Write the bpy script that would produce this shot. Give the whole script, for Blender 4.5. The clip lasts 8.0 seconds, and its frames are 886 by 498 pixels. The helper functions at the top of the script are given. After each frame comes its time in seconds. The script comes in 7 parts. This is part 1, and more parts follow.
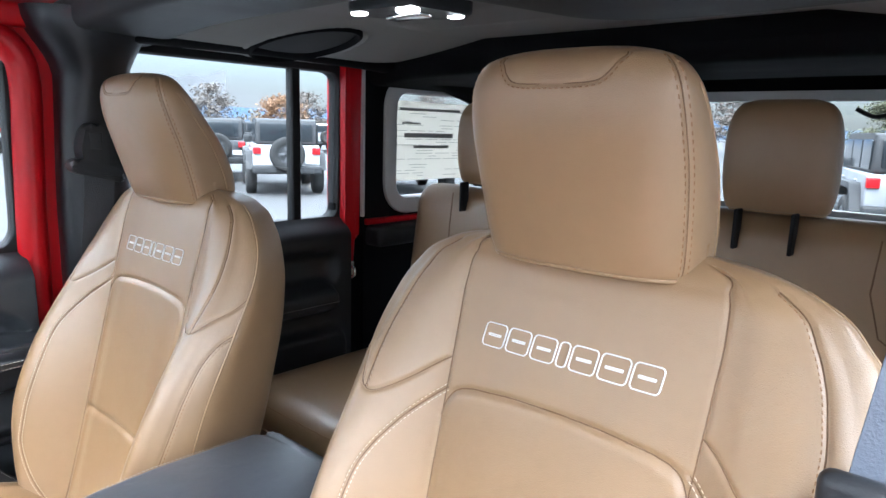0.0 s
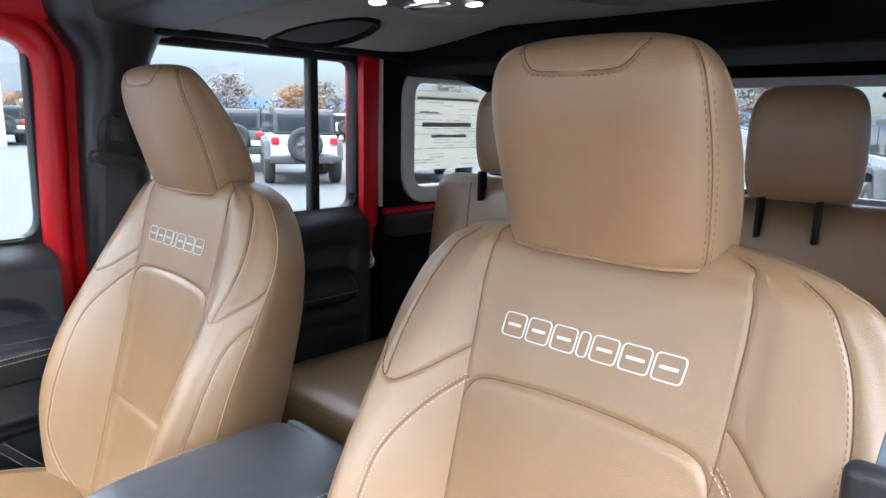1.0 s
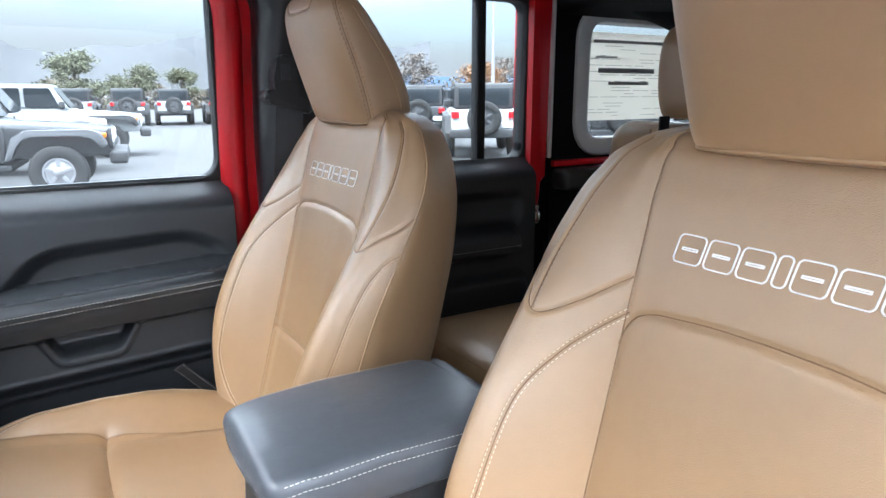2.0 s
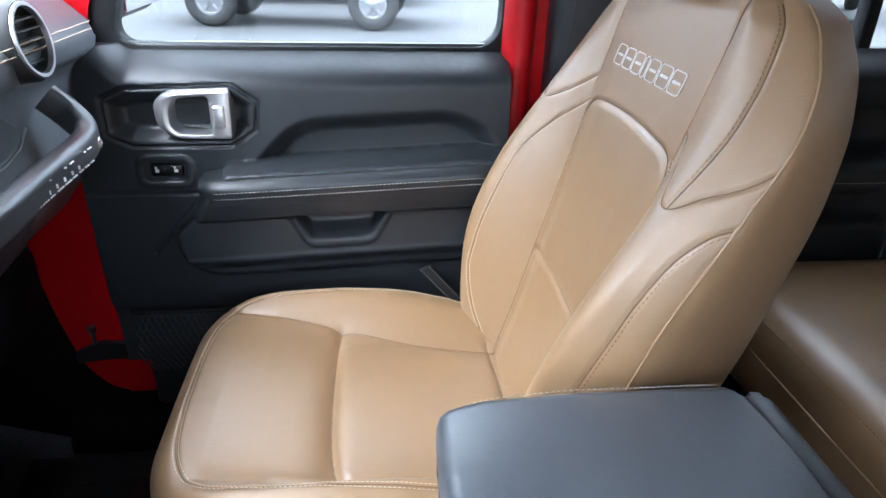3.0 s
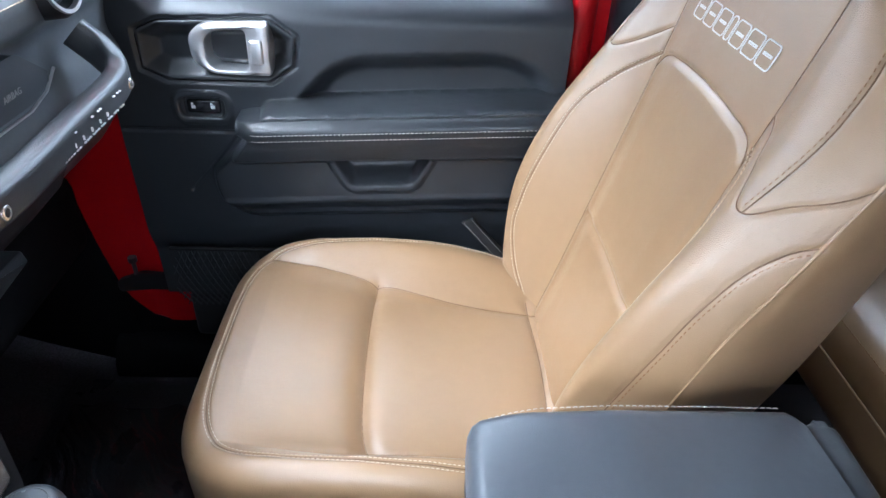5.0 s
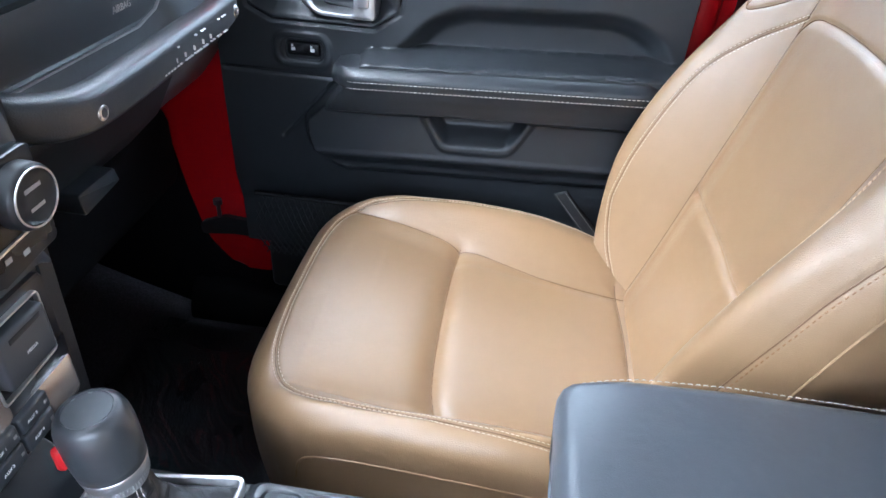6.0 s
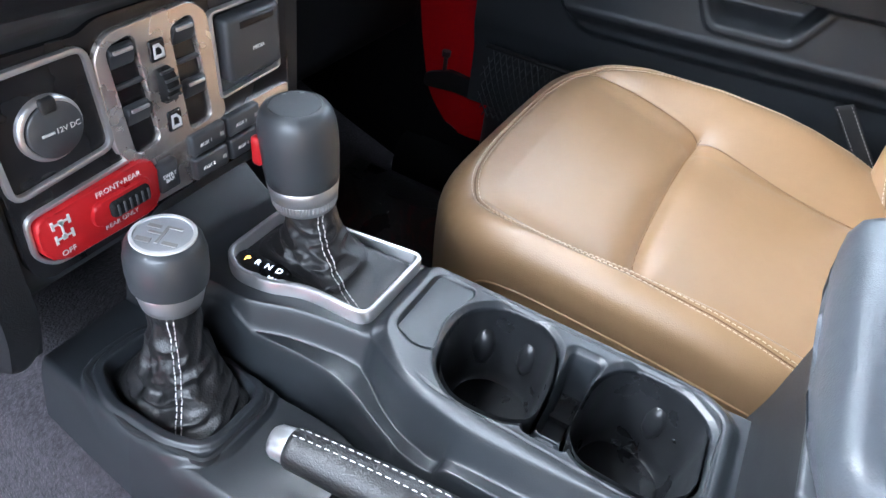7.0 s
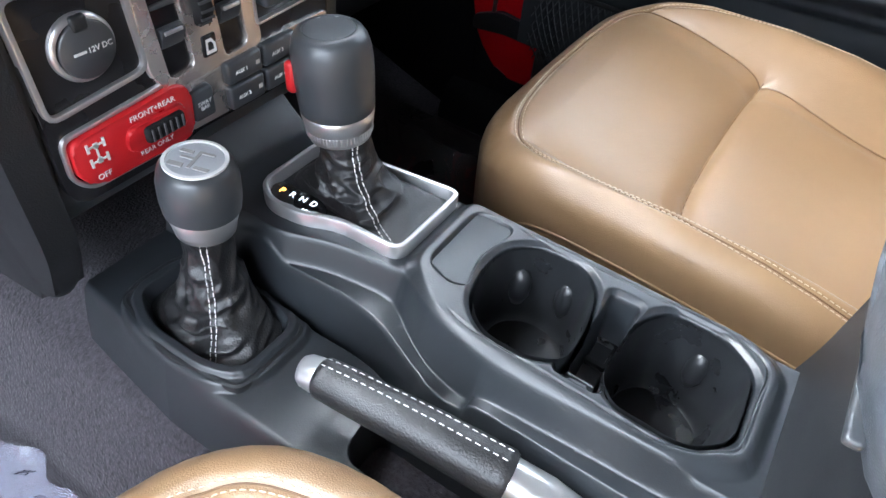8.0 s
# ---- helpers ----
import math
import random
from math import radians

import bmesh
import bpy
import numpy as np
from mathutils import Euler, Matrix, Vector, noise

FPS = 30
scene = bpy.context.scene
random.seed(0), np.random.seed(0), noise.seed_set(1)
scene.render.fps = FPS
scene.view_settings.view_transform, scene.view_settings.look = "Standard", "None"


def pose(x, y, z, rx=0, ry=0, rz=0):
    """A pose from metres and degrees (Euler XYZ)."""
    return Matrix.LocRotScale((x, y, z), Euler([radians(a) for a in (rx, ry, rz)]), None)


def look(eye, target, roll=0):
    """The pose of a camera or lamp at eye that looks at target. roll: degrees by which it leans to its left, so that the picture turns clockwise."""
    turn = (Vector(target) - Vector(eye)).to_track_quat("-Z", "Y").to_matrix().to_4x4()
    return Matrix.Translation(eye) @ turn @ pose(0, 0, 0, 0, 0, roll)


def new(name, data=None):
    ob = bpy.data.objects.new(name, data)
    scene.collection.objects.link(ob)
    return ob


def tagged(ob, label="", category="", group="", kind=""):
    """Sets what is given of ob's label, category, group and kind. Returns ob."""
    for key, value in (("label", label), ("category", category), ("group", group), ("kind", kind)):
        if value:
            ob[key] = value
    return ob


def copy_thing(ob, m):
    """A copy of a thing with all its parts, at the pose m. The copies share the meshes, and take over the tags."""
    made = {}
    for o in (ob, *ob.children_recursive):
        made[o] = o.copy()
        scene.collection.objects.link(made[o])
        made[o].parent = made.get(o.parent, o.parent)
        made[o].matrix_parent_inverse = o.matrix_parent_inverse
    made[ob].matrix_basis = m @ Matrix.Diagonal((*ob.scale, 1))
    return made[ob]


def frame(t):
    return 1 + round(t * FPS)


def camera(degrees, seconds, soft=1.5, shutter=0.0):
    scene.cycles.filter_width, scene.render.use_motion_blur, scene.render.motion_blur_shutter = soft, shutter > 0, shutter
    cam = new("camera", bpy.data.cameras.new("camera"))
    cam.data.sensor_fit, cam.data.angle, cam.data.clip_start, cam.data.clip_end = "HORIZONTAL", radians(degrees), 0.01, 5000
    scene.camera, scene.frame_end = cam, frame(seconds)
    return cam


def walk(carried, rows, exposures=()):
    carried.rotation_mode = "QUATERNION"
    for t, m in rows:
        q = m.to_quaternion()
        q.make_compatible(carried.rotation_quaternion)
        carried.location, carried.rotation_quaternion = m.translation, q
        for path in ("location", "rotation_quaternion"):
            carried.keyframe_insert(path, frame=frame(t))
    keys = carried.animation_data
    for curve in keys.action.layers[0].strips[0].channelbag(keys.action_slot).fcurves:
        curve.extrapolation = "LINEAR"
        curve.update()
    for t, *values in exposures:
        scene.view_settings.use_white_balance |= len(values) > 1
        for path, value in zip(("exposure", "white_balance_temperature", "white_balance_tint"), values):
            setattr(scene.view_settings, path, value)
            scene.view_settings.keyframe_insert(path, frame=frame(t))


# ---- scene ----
from mathutils import kdtree

cam = camera(68.0, 8.0)
PATH = [
    (0, (0.68, -0.268, 1.104), (-0.632, 1.199, 0.747), 1.7),
    (0.5, (0.679, -0.27, 1.104), (-0.636, 1.19, 0.727), 1.6),
    (1, (0.678, -0.269, 1.104), (-0.668, 1.158, 0.714), 1.3),
    (1.5, (0.681, -0.249, 1.094), (-0.756, 1.083, 0.691), 0.8),
    (2, (0.638, -0.197, 1.026), (-1.028, 0.807, 0.563), -0.1),
    (2.2, (0.577, -0.174, 0.999), (-1.183, 0.626, 0.49), -0.4),
    (3.3, (0.318, -0.106, 1.055), (-1.424, -0.013, 0.077), 1.1),
    (3.5, (0.303, -0.107, 1.06), (-1.406, -0.017, 0.025), 1.6),
    (4, (0.281, -0.11, 1.067), (-1.373, -0.012, -0.052), 2.5),
    (5.5, (0.284, -0.103, 1.075), (-1.368, -0.071, -0.052), 2.8),
    (6, (0.269, -0.125, 1.013), (-1.359, -0.262, -0.14), 4.6),
    (6.5, (0.28, -0.145, 0.919), (-1.247, -0.581, -0.297), 8.0),
    (7, (0.288, -0.138, 0.862), (-1.099, -0.749, -0.442), 8.8),
    (7.5, (0.282, -0.13, 0.843), (-1.011, -0.793, -0.531), 7.9),
    (8, (0.282, -0.129, 0.844), (-0.955, -0.808, -0.573), 6.9),
]
walk(cam, [(t, look(eye, target, roll)) for t, eye, target, roll in PATH], exposures=[(0.0, 1.88, 5680, 8), (2.2, 1.74, 5750, 8), (3.5, 1.92, 5350, 8), (6.0, 2.02, 5300, 8), (7.0, 2.03, 5550, 8), (8.0, 1.94, 5750, 8)])

# ---------------------------------------------------------------- world and light
SUN_ELEV, SUN_ROT = radians(50), radians(158)
world = bpy.data.worlds.new("overcast_sky")
scene.world = world
world.use_nodes = True
wn, wl = world.node_tree.nodes, world.node_tree.links
wn.clear()
w_out = wn.new("ShaderNodeOutputWorld")
w_bg = wn.new("ShaderNodeBackground")
w_sky = wn.new("ShaderNodeTexSky")
w_sky.sky_type, w_sky.sun_disc = "NISHITA", False
w_sky.sun_elevation, w_sky.sun_rotation, w_sky.dust_density = SUN_ELEV, SUN_ROT, 3.0
w_tc = wn.new("ShaderNodeTexCoord")
w_map = wn.new("ShaderNodeMapping")
w_map.inputs["Scale"].default_value = (1.0, 1.0, 3.5)
w_noise = wn.new("ShaderNodeTexNoise")
w_noise.inputs["Scale"].default_value, w_noise.inputs["Detail"].default_value = 2.2, 7.0
w_ramp = wn.new("ShaderNodeValToRGB")
w_ramp.color_ramp.elements[0].position, w_ramp.color_ramp.elements[0].color = 0.40, (0, 0, 0, 1)
w_ramp.color_ramp.elements[1].position, w_ramp.color_ramp.elements[1].color = 0.62, (1, 1, 1, 1)
w_sep = wn.new("ShaderNodeSeparateXYZ")
w_zen = wn.new("ShaderNodeMapRange")  # overhead is about nineteen times the horizon, raised to light the cabin
w_zen.interpolation_type = "SMOOTHSTEP"
w_zen.inputs["From Min"].default_value, w_zen.inputs["From Max"].default_value = 0.05, 0.62
w_zen.inputs["To Min"].default_value, w_zen.inputs["To Max"].default_value = 2.5, 47.0
w_cloud = wn.new("ShaderNodeVectorMath")
w_cloud.operation = "SCALE"
w_cloud.inputs[0].default_value = (0.97, 0.985, 1.0)
w_mix = wn.new("ShaderNodeMix")
w_mix.data_type = "RGBA"
wl.new(w_tc.outputs["Generated"], w_map.inputs["Vector"])
wl.new(w_map.outputs["Vector"], w_noise.inputs["Vector"])
wl.new(w_noise.outputs["Fac"], w_ramp.inputs["Fac"])
wl.new(w_tc.outputs["Generated"], w_sep.inputs["Vector"])
wl.new(w_sep.outputs["Z"], w_zen.inputs["Value"])
wl.new(w_zen.outputs["Result"], w_cloud.inputs["Scale"])
w_amt = wn.new("ShaderNodeMapRange")
w_amt.inputs["To Min"].default_value, w_amt.inputs["To Max"].default_value = 0.35, 1.0
wl.new(w_ramp.outputs["Color"], w_amt.inputs["Value"])
wl.new(w_amt.outputs["Result"], w_mix.inputs["Factor"])
wl.new(w_sky.outputs["Color"], w_mix.inputs["A"])
wl.new(w_cloud.outputs["Vector"], w_mix.inputs["B"])
wl.new(w_mix.outputs["Result"], w_bg.inputs["Color"])
w_bg.inputs["Strength"].default_value = 0.13
wl.new(w_bg.outputs["Background"], w_out.inputs["Surface"])
sun = new("sun", bpy.data.lights.new("sun", "SUN"))
sun.data.energy, sun.data.angle, sun.data.color = 1.7, radians(40), (1.0, 0.975, 0.95)
sun.matrix_world = look((3.2, -8.0, 10.6), (0, 0, 0.6))

# ---------------------------------------------------------------- building helpers
def thing(name, loc=(0, 0, 0), label="", category="", group="", kind=""):
    ob = new(name)
    ob.empty_display_size = 0.05
    ob.location = loc
    return tagged(ob, label, category, group, kind)


def link(name, me, material, parent=None, label="", smooth=True, sharp=40):
    me.materials.append(material)
    if smooth:
        me.shade_smooth()
        me.set_sharp_from_angle(angle=radians(sharp))
    ob = new(name, me)
    if parent is not None:
        ob.parent = parent
        if parent.type == "EMPTY":
            ob.matrix_parent_inverse = Matrix.Translation(parent.location).inverted()
    return tagged(ob, label)


def part(name, bm, material, parent=None, label="", smooth=True, sharp=40):
    me = bpy.data.meshes.new(name)
    bmesh.ops.recalc_face_normals(bm, faces=bm.faces)
    bm.to_mesh(me)
    bm.free()
    return link(name, me, material, parent, label, smooth, sharp)


def raw(name, verts, faces, material, parent=None, label="", smooth=True, sharp=60):
    me = bpy.data.meshes.new(name)
    me.from_pydata([tuple(map(float, v)) for v in verts], [], [tuple(map(int, f)) for f in faces])
    me.update()
    return link(name, me, material, parent, label, smooth, sharp)


def merged(pieces):
    """Several (verts, faces) as one."""
    V, F, n = [], [], 0
    for v, f in pieces:
        v = np.asarray(v, float)
        V.append(v)
        F += [tuple(i + n for i in q) for q in f]
        n += len(v)
    return np.concatenate(V), F


def rbox(lo, hi, r=0.004, seg=3, bm=None, m=None):
    """A box between two corners with rounded edges."""
    bm = bm or bmesh.new()
    lo, hi = Vector(lo), Vector(hi)
    made = bmesh.ops.create_cube(bm, size=1)["verts"]
    for v in made:
        v.co = Vector(((lo[i] + hi[i]) / 2 + v.co[i] * (hi[i] - lo[i])) for i in range(3))
    if r > 0:
        edges = list({e for v in made for e in v.link_edges})
        got = bmesh.ops.bevel(bm, geom=edges, offset=min(r, 0.49 * min(hi - lo)), segments=seg, affect="EDGES", profile=0.5)
        made = list({v for f in got["faces"] for v in f.verts} | {v for v in made if v.is_valid})
    if m is not None:
        for v in {v for v in made if v.is_valid}:
            v.co = m @ v.co
    return bm


def prism(pts, a, b, axis="z", r=0.0, seg=2, bm=None):
    """A polygon of the two other axes (in order), pushed from a to b along an axis, with rounded rims."""
    bm = bm or bmesh.new()

    def at(p, h):
        return {"x": (h, p[0], p[1]), "y": (p[0], h, p[1]), "z": (p[0], p[1], h)}[axis]

    low = [bm.verts.new(at(p, a)) for p in pts]
    top = [bm.verts.new(at(p, b)) for p in pts]
    f1, f2 = bm.faces.new(low), bm.faces.new(top[::-1])
    n = len(pts)
    for i in range(n):
        bm.faces.new((low[i], top[i], top[(i + 1) % n], low[(i + 1) % n]))
    if r > 0:
        bmesh.ops.bevel(bm, geom=list(f1.edges) + list(f2.edges), offset=r, segments=seg, affect="EDGES", profile=0.5)
    return bm


def rounded(pts, r, n=5):
    """A closed polygon with its corners rounded by radius r (or a list of radii)."""
    pts = [np.array(p, float) for p in pts]
    out = []
    for i, p in enumerate(pts):
        rr = r[i] if isinstance(r, (list, tuple)) else r
        a, b = pts[i - 1] - p, pts[(i + 1) % len(pts)] - p
        la, lb = np.linalg.norm(a), np.linalg.norm(b)
        c = min(rr, 0.45 * la, 0.45 * lb)
        pa, pb = p + a / la * c, p + b / lb * c
        for k in range(n + 1):
            t = k / n
            out.append(tuple((1 - t) ** 2 * pa + 2 * t * (1 - t) * p + t * t * pb))
    return out


def ring(outer, inner, a, b, axis="z", r=0.0, bm=None):
    """A frame between two polygons with the same number of points, from a to b along an axis."""
    bm = bm or bmesh.new()

    def at(p, h):
        return {"x": (h, p[0], p[1]), "y": (p[0], h, p[1]), "z": (p[0], p[1], h)}[axis]

    L = [[bm.verts.new(at(p, h)) for p in poly] for poly, h in ((outer, a), (outer, b), (inner, b), (inner, a))]
    n = len(outer)
    for k in range(4):
        A, B = L[k], L[(k + 1) % 4]
        for i in range(n):
            bm.faces.new((A[i], A[(i + 1) % n], B[(i + 1) % n], B[i]))
    if r > 0:
        rim = [e for e in bm.edges if (e.verts[0] in L[1] and e.verts[1] in L[1]) or (e.verts[0] in L[2] and e.verts[1] in L[2])]
        bmesh.ops.bevel(bm, geom=rim, offset=r, segments=2, affect="EDGES", profile=0.5)
    return bm


def shrunk(pts, d):
    """A polygon moved inwards by d."""
    pts = np.array(pts, float)
    nxt, prv = np.roll(pts, -1, 0), np.roll(pts, 1, 0)
    t = nxt - prv
    t /= np.linalg.norm(t, axis=1)[:, None] + 1e-12
    nrm = np.stack([-t[:, 1], t[:, 0]], 1)
    area = 0.5 * np.sum(pts[:, 0] * nxt[:, 1] - nxt[:, 0] * pts[:, 1])
    return [tuple(p) for p in pts + nrm * d * (1 if area > 0 else -1)]


def tube_data(P, r, sides=8, closed=False, caps=True):
    """Verts and faces of a tube along points; r a number or one for each point."""
    P = np.asarray(P, float)
    n = len(P)
    R = np.broadcast_to(np.asarray(r, float), (n,))
    T = np.gradient(P, axis=0) if not closed else np.roll(P, -1, 0) - np.roll(P, 1, 0)
    T /= np.linalg.norm(T, axis=1)[:, None] + 1e-12
    up = np.array([0, 0, 1.0]) if abs(T[0][2]) < 0.9 else np.array([0, 1.0, 0])
    V, last = [], None
    for i in range(n):
        a = up if last is None else last
        a = a - T[i] * (a @ T[i])
        a /= np.linalg.norm(a) + 1e-12
        last = a
        b = np.cross(T[i], a)
        ang = np.arange(sides) * 2 * np.pi / sides
        V += list(P[i] + R[i] * (np.cos(ang)[:, None] * a + np.sin(ang)[:, None] * b))
    F = []
    for i in range(n if closed else n - 1):
        j = (i + 1) % n
        for k in range(sides):
            l = (k + 1) % sides
            F.append((i * sides + k, i * sides + l, j * sides + l, j * sides + k))
    if caps and not closed:
        F += [tuple(range(sides))[::-1], tuple((n - 1) * sides + k for k in range(sides))]
    return np.array(V), F


def smooth_line(pts, n=40, closed=False):
    """Catmull-Rom through points of any dimension."""
    p = np.array(pts, float)
    m = len(p)
    out = []
    total = m if closed else m - 1
    for t in np.linspace(0, total, n, endpoint=not closed):
        i = min(int(t), total - 1)
        u = t - i
        idx = [(i - 1) % m, i % m, (i + 1) % m, (i + 2) % m] if closed else [max(i - 1, 0), i, i + 1, min(i + 2, m - 1)]
        a, b, c, d = p[idx]
        out.append(0.5 * (2 * b + (c - a) * u + (2 * a - 5 * b + 4 * c - d) * u * u + (3 * b - a - 3 * c + d) * u ** 3))
    return np.array(out)


def lathe(profile, centre, axis=(0, 0, 1), n=32, squash=1.0, loop=False):
    """Verts and faces turned about an axis: profile of (radius, height)."""
    q = Vector((0, 0, 1)).rotation_difference(Vector(axis)).to_matrix()
    V, F = [], []
    for r, h in profile:
        for k in range(n):
            a = 2 * math.pi * k / n
            V.append(tuple(Vector(centre) + q @ Vector((r * math.cos(a), r * squash * math.sin(a), h))))
    for i in range(len(profile) - 1):
        for k in range(n):
            l = (k + 1) % n
            F.append((i * n + k, i * n + l, (i + 1) * n + l, (i + 1) * n + k))
    if loop:
        F += [((len(profile) - 1) * n + k, (len(profile) - 1) * n + (k + 1) % n, (k + 1) % n, k) for k in range(n)]
    else:
        F.append(tuple(range(n))[::-1])
        F.append(tuple((len(profile) - 1) * n + k for k in range(n)))
    return np.array(V), F


def sheet(P):
    """Verts and faces of a grid of points P[i][j]."""
    a, b = P.shape[:2]
    idx = np.arange(a * b).reshape(a, b)
    F = np.stack([idx[:-1, :-1], idx[1:, :-1], idx[1:, 1:], idx[:-1, 1:]], -1).reshape(-1, 4)
    return P.reshape(-1, 3), [tuple(f) for f in F]


def closed_skin(P):
    """A skin of loops P[i] (closed), capped at both ends."""
    a, b = P.shape[:2]
    v, f = sheet(np.concatenate([P, P[:, :1]], 1))
    idx = np.arange(a * b).reshape(a, b)
    F = []
    for i in range(a - 1):
        for j in range(b):
            l = (j + 1) % b
            F.append((idx[i, j], idx[i, l], idx[i + 1, l], idx[i + 1, j]))
    F.append(tuple(idx[0])[::-1])
    F.append(tuple(idx[-1]))
    return P.reshape(-1, 3), F


def dashes(P, N, length=0.0042, gap=0.0022, r=0.00065):
    """Stitches along a line of points with normals, as (verts, faces)."""
    P, N = np.asarray(P, float), np.asarray(N, float)
    d = np.r_[0, np.cumsum(np.linalg.norm(np.diff(P, axis=0), axis=1))]
    out, s = [], gap / 2
    while s + length < d[-1]:
        a, b, c = [np.array([np.interp(s + f * length, d, P[:, k]) for k in range(3)]) for f in (0, 0.5, 1)]
        n = np.array([np.interp(s, d, N[:, k]) for k in range(3)])
        out.append(tube_data([a - n * r * 0.9, a * 0.7 + b * 0.3 + n * r * 0.5, c * 0.7 + b * 0.3 + n * r * 0.5, c - n * r * 0.9], [r * 0.7, r, r, r * 0.7], 5))
        s += length + gap
    return out


def words(text, size, extrude=0.0003):
    """The built-in font as (verts, faces) in the xy plane, centred."""
    cu = bpy.data.curves.new("words", "FONT")
    cu.body, cu.size, cu.extrude, cu.align_x, cu.align_y = text, size, extrude, "CENTER", "CENTER"
    cu.resolution_u = 3
    ob = bpy.data.objects.new("words", cu)
    scene.collection.objects.link(ob)
    me = ob.to_mesh()
    V = np.array([v.co[:] for v in me.vertices])
    F = [tuple(p.vertices) for p in me.polygons]
    ob.to_mesh_clear()
    bpy.data.objects.remove(ob)
    bpy.data.curves.remove(cu)
    return V, F


def moved(data, m):
    V, F = data
    V = np.asarray(V, float)
    M = np.array(m)
    return V @ M[:3, :3].T + M[:3, 3], F


def step(a, b, x):
    t = np.clip((x - a) / (b - a), 0, 1)
    return t * t * (3 - 2 * t)


def box_dist(x, y, x0, x1, y0, y1, r):
    """Signed distance to a rounded rectangle."""
    qx = np.abs(x - (x0 + x1) / 2) - (x1 - x0) / 2 + r
    qy = np.abs(y - (y0 + y1) / 2) - (y1 - y0) / 2 + r
    return np.hypot(np.maximum(qx, 0), np.maximum(qy, 0)) + np.minimum(np.maximum(qx, qy), 0) - r


def poly_dist(x, y, pts):
    """Signed distance to a polygon."""
    pts = np.array(pts, float)
    best, inside = np.full(x.shape, 1e9), np.zeros(x.shape, bool)
    for (ax, ay), (bx, by) in zip(pts, np.roll(pts, -1, 0)):
        ex, ey = bx - ax, by - ay
        t = np.clip(((x - ax) * ex + (y - ay) * ey) / (ex * ex + ey * ey + 1e-15), 0, 1)
        best = np.minimum(best, np.hypot(x - ax - t * ex, y - ay - t * ey))
        with np.errstate(divide="ignore", invalid="ignore"):
            inside ^= ((ay > y) != (by > y)) & (x < (bx - ax) * (y - ay) / (by - ay + 1e-15) + ax)
    return np.where(inside, -best, best)


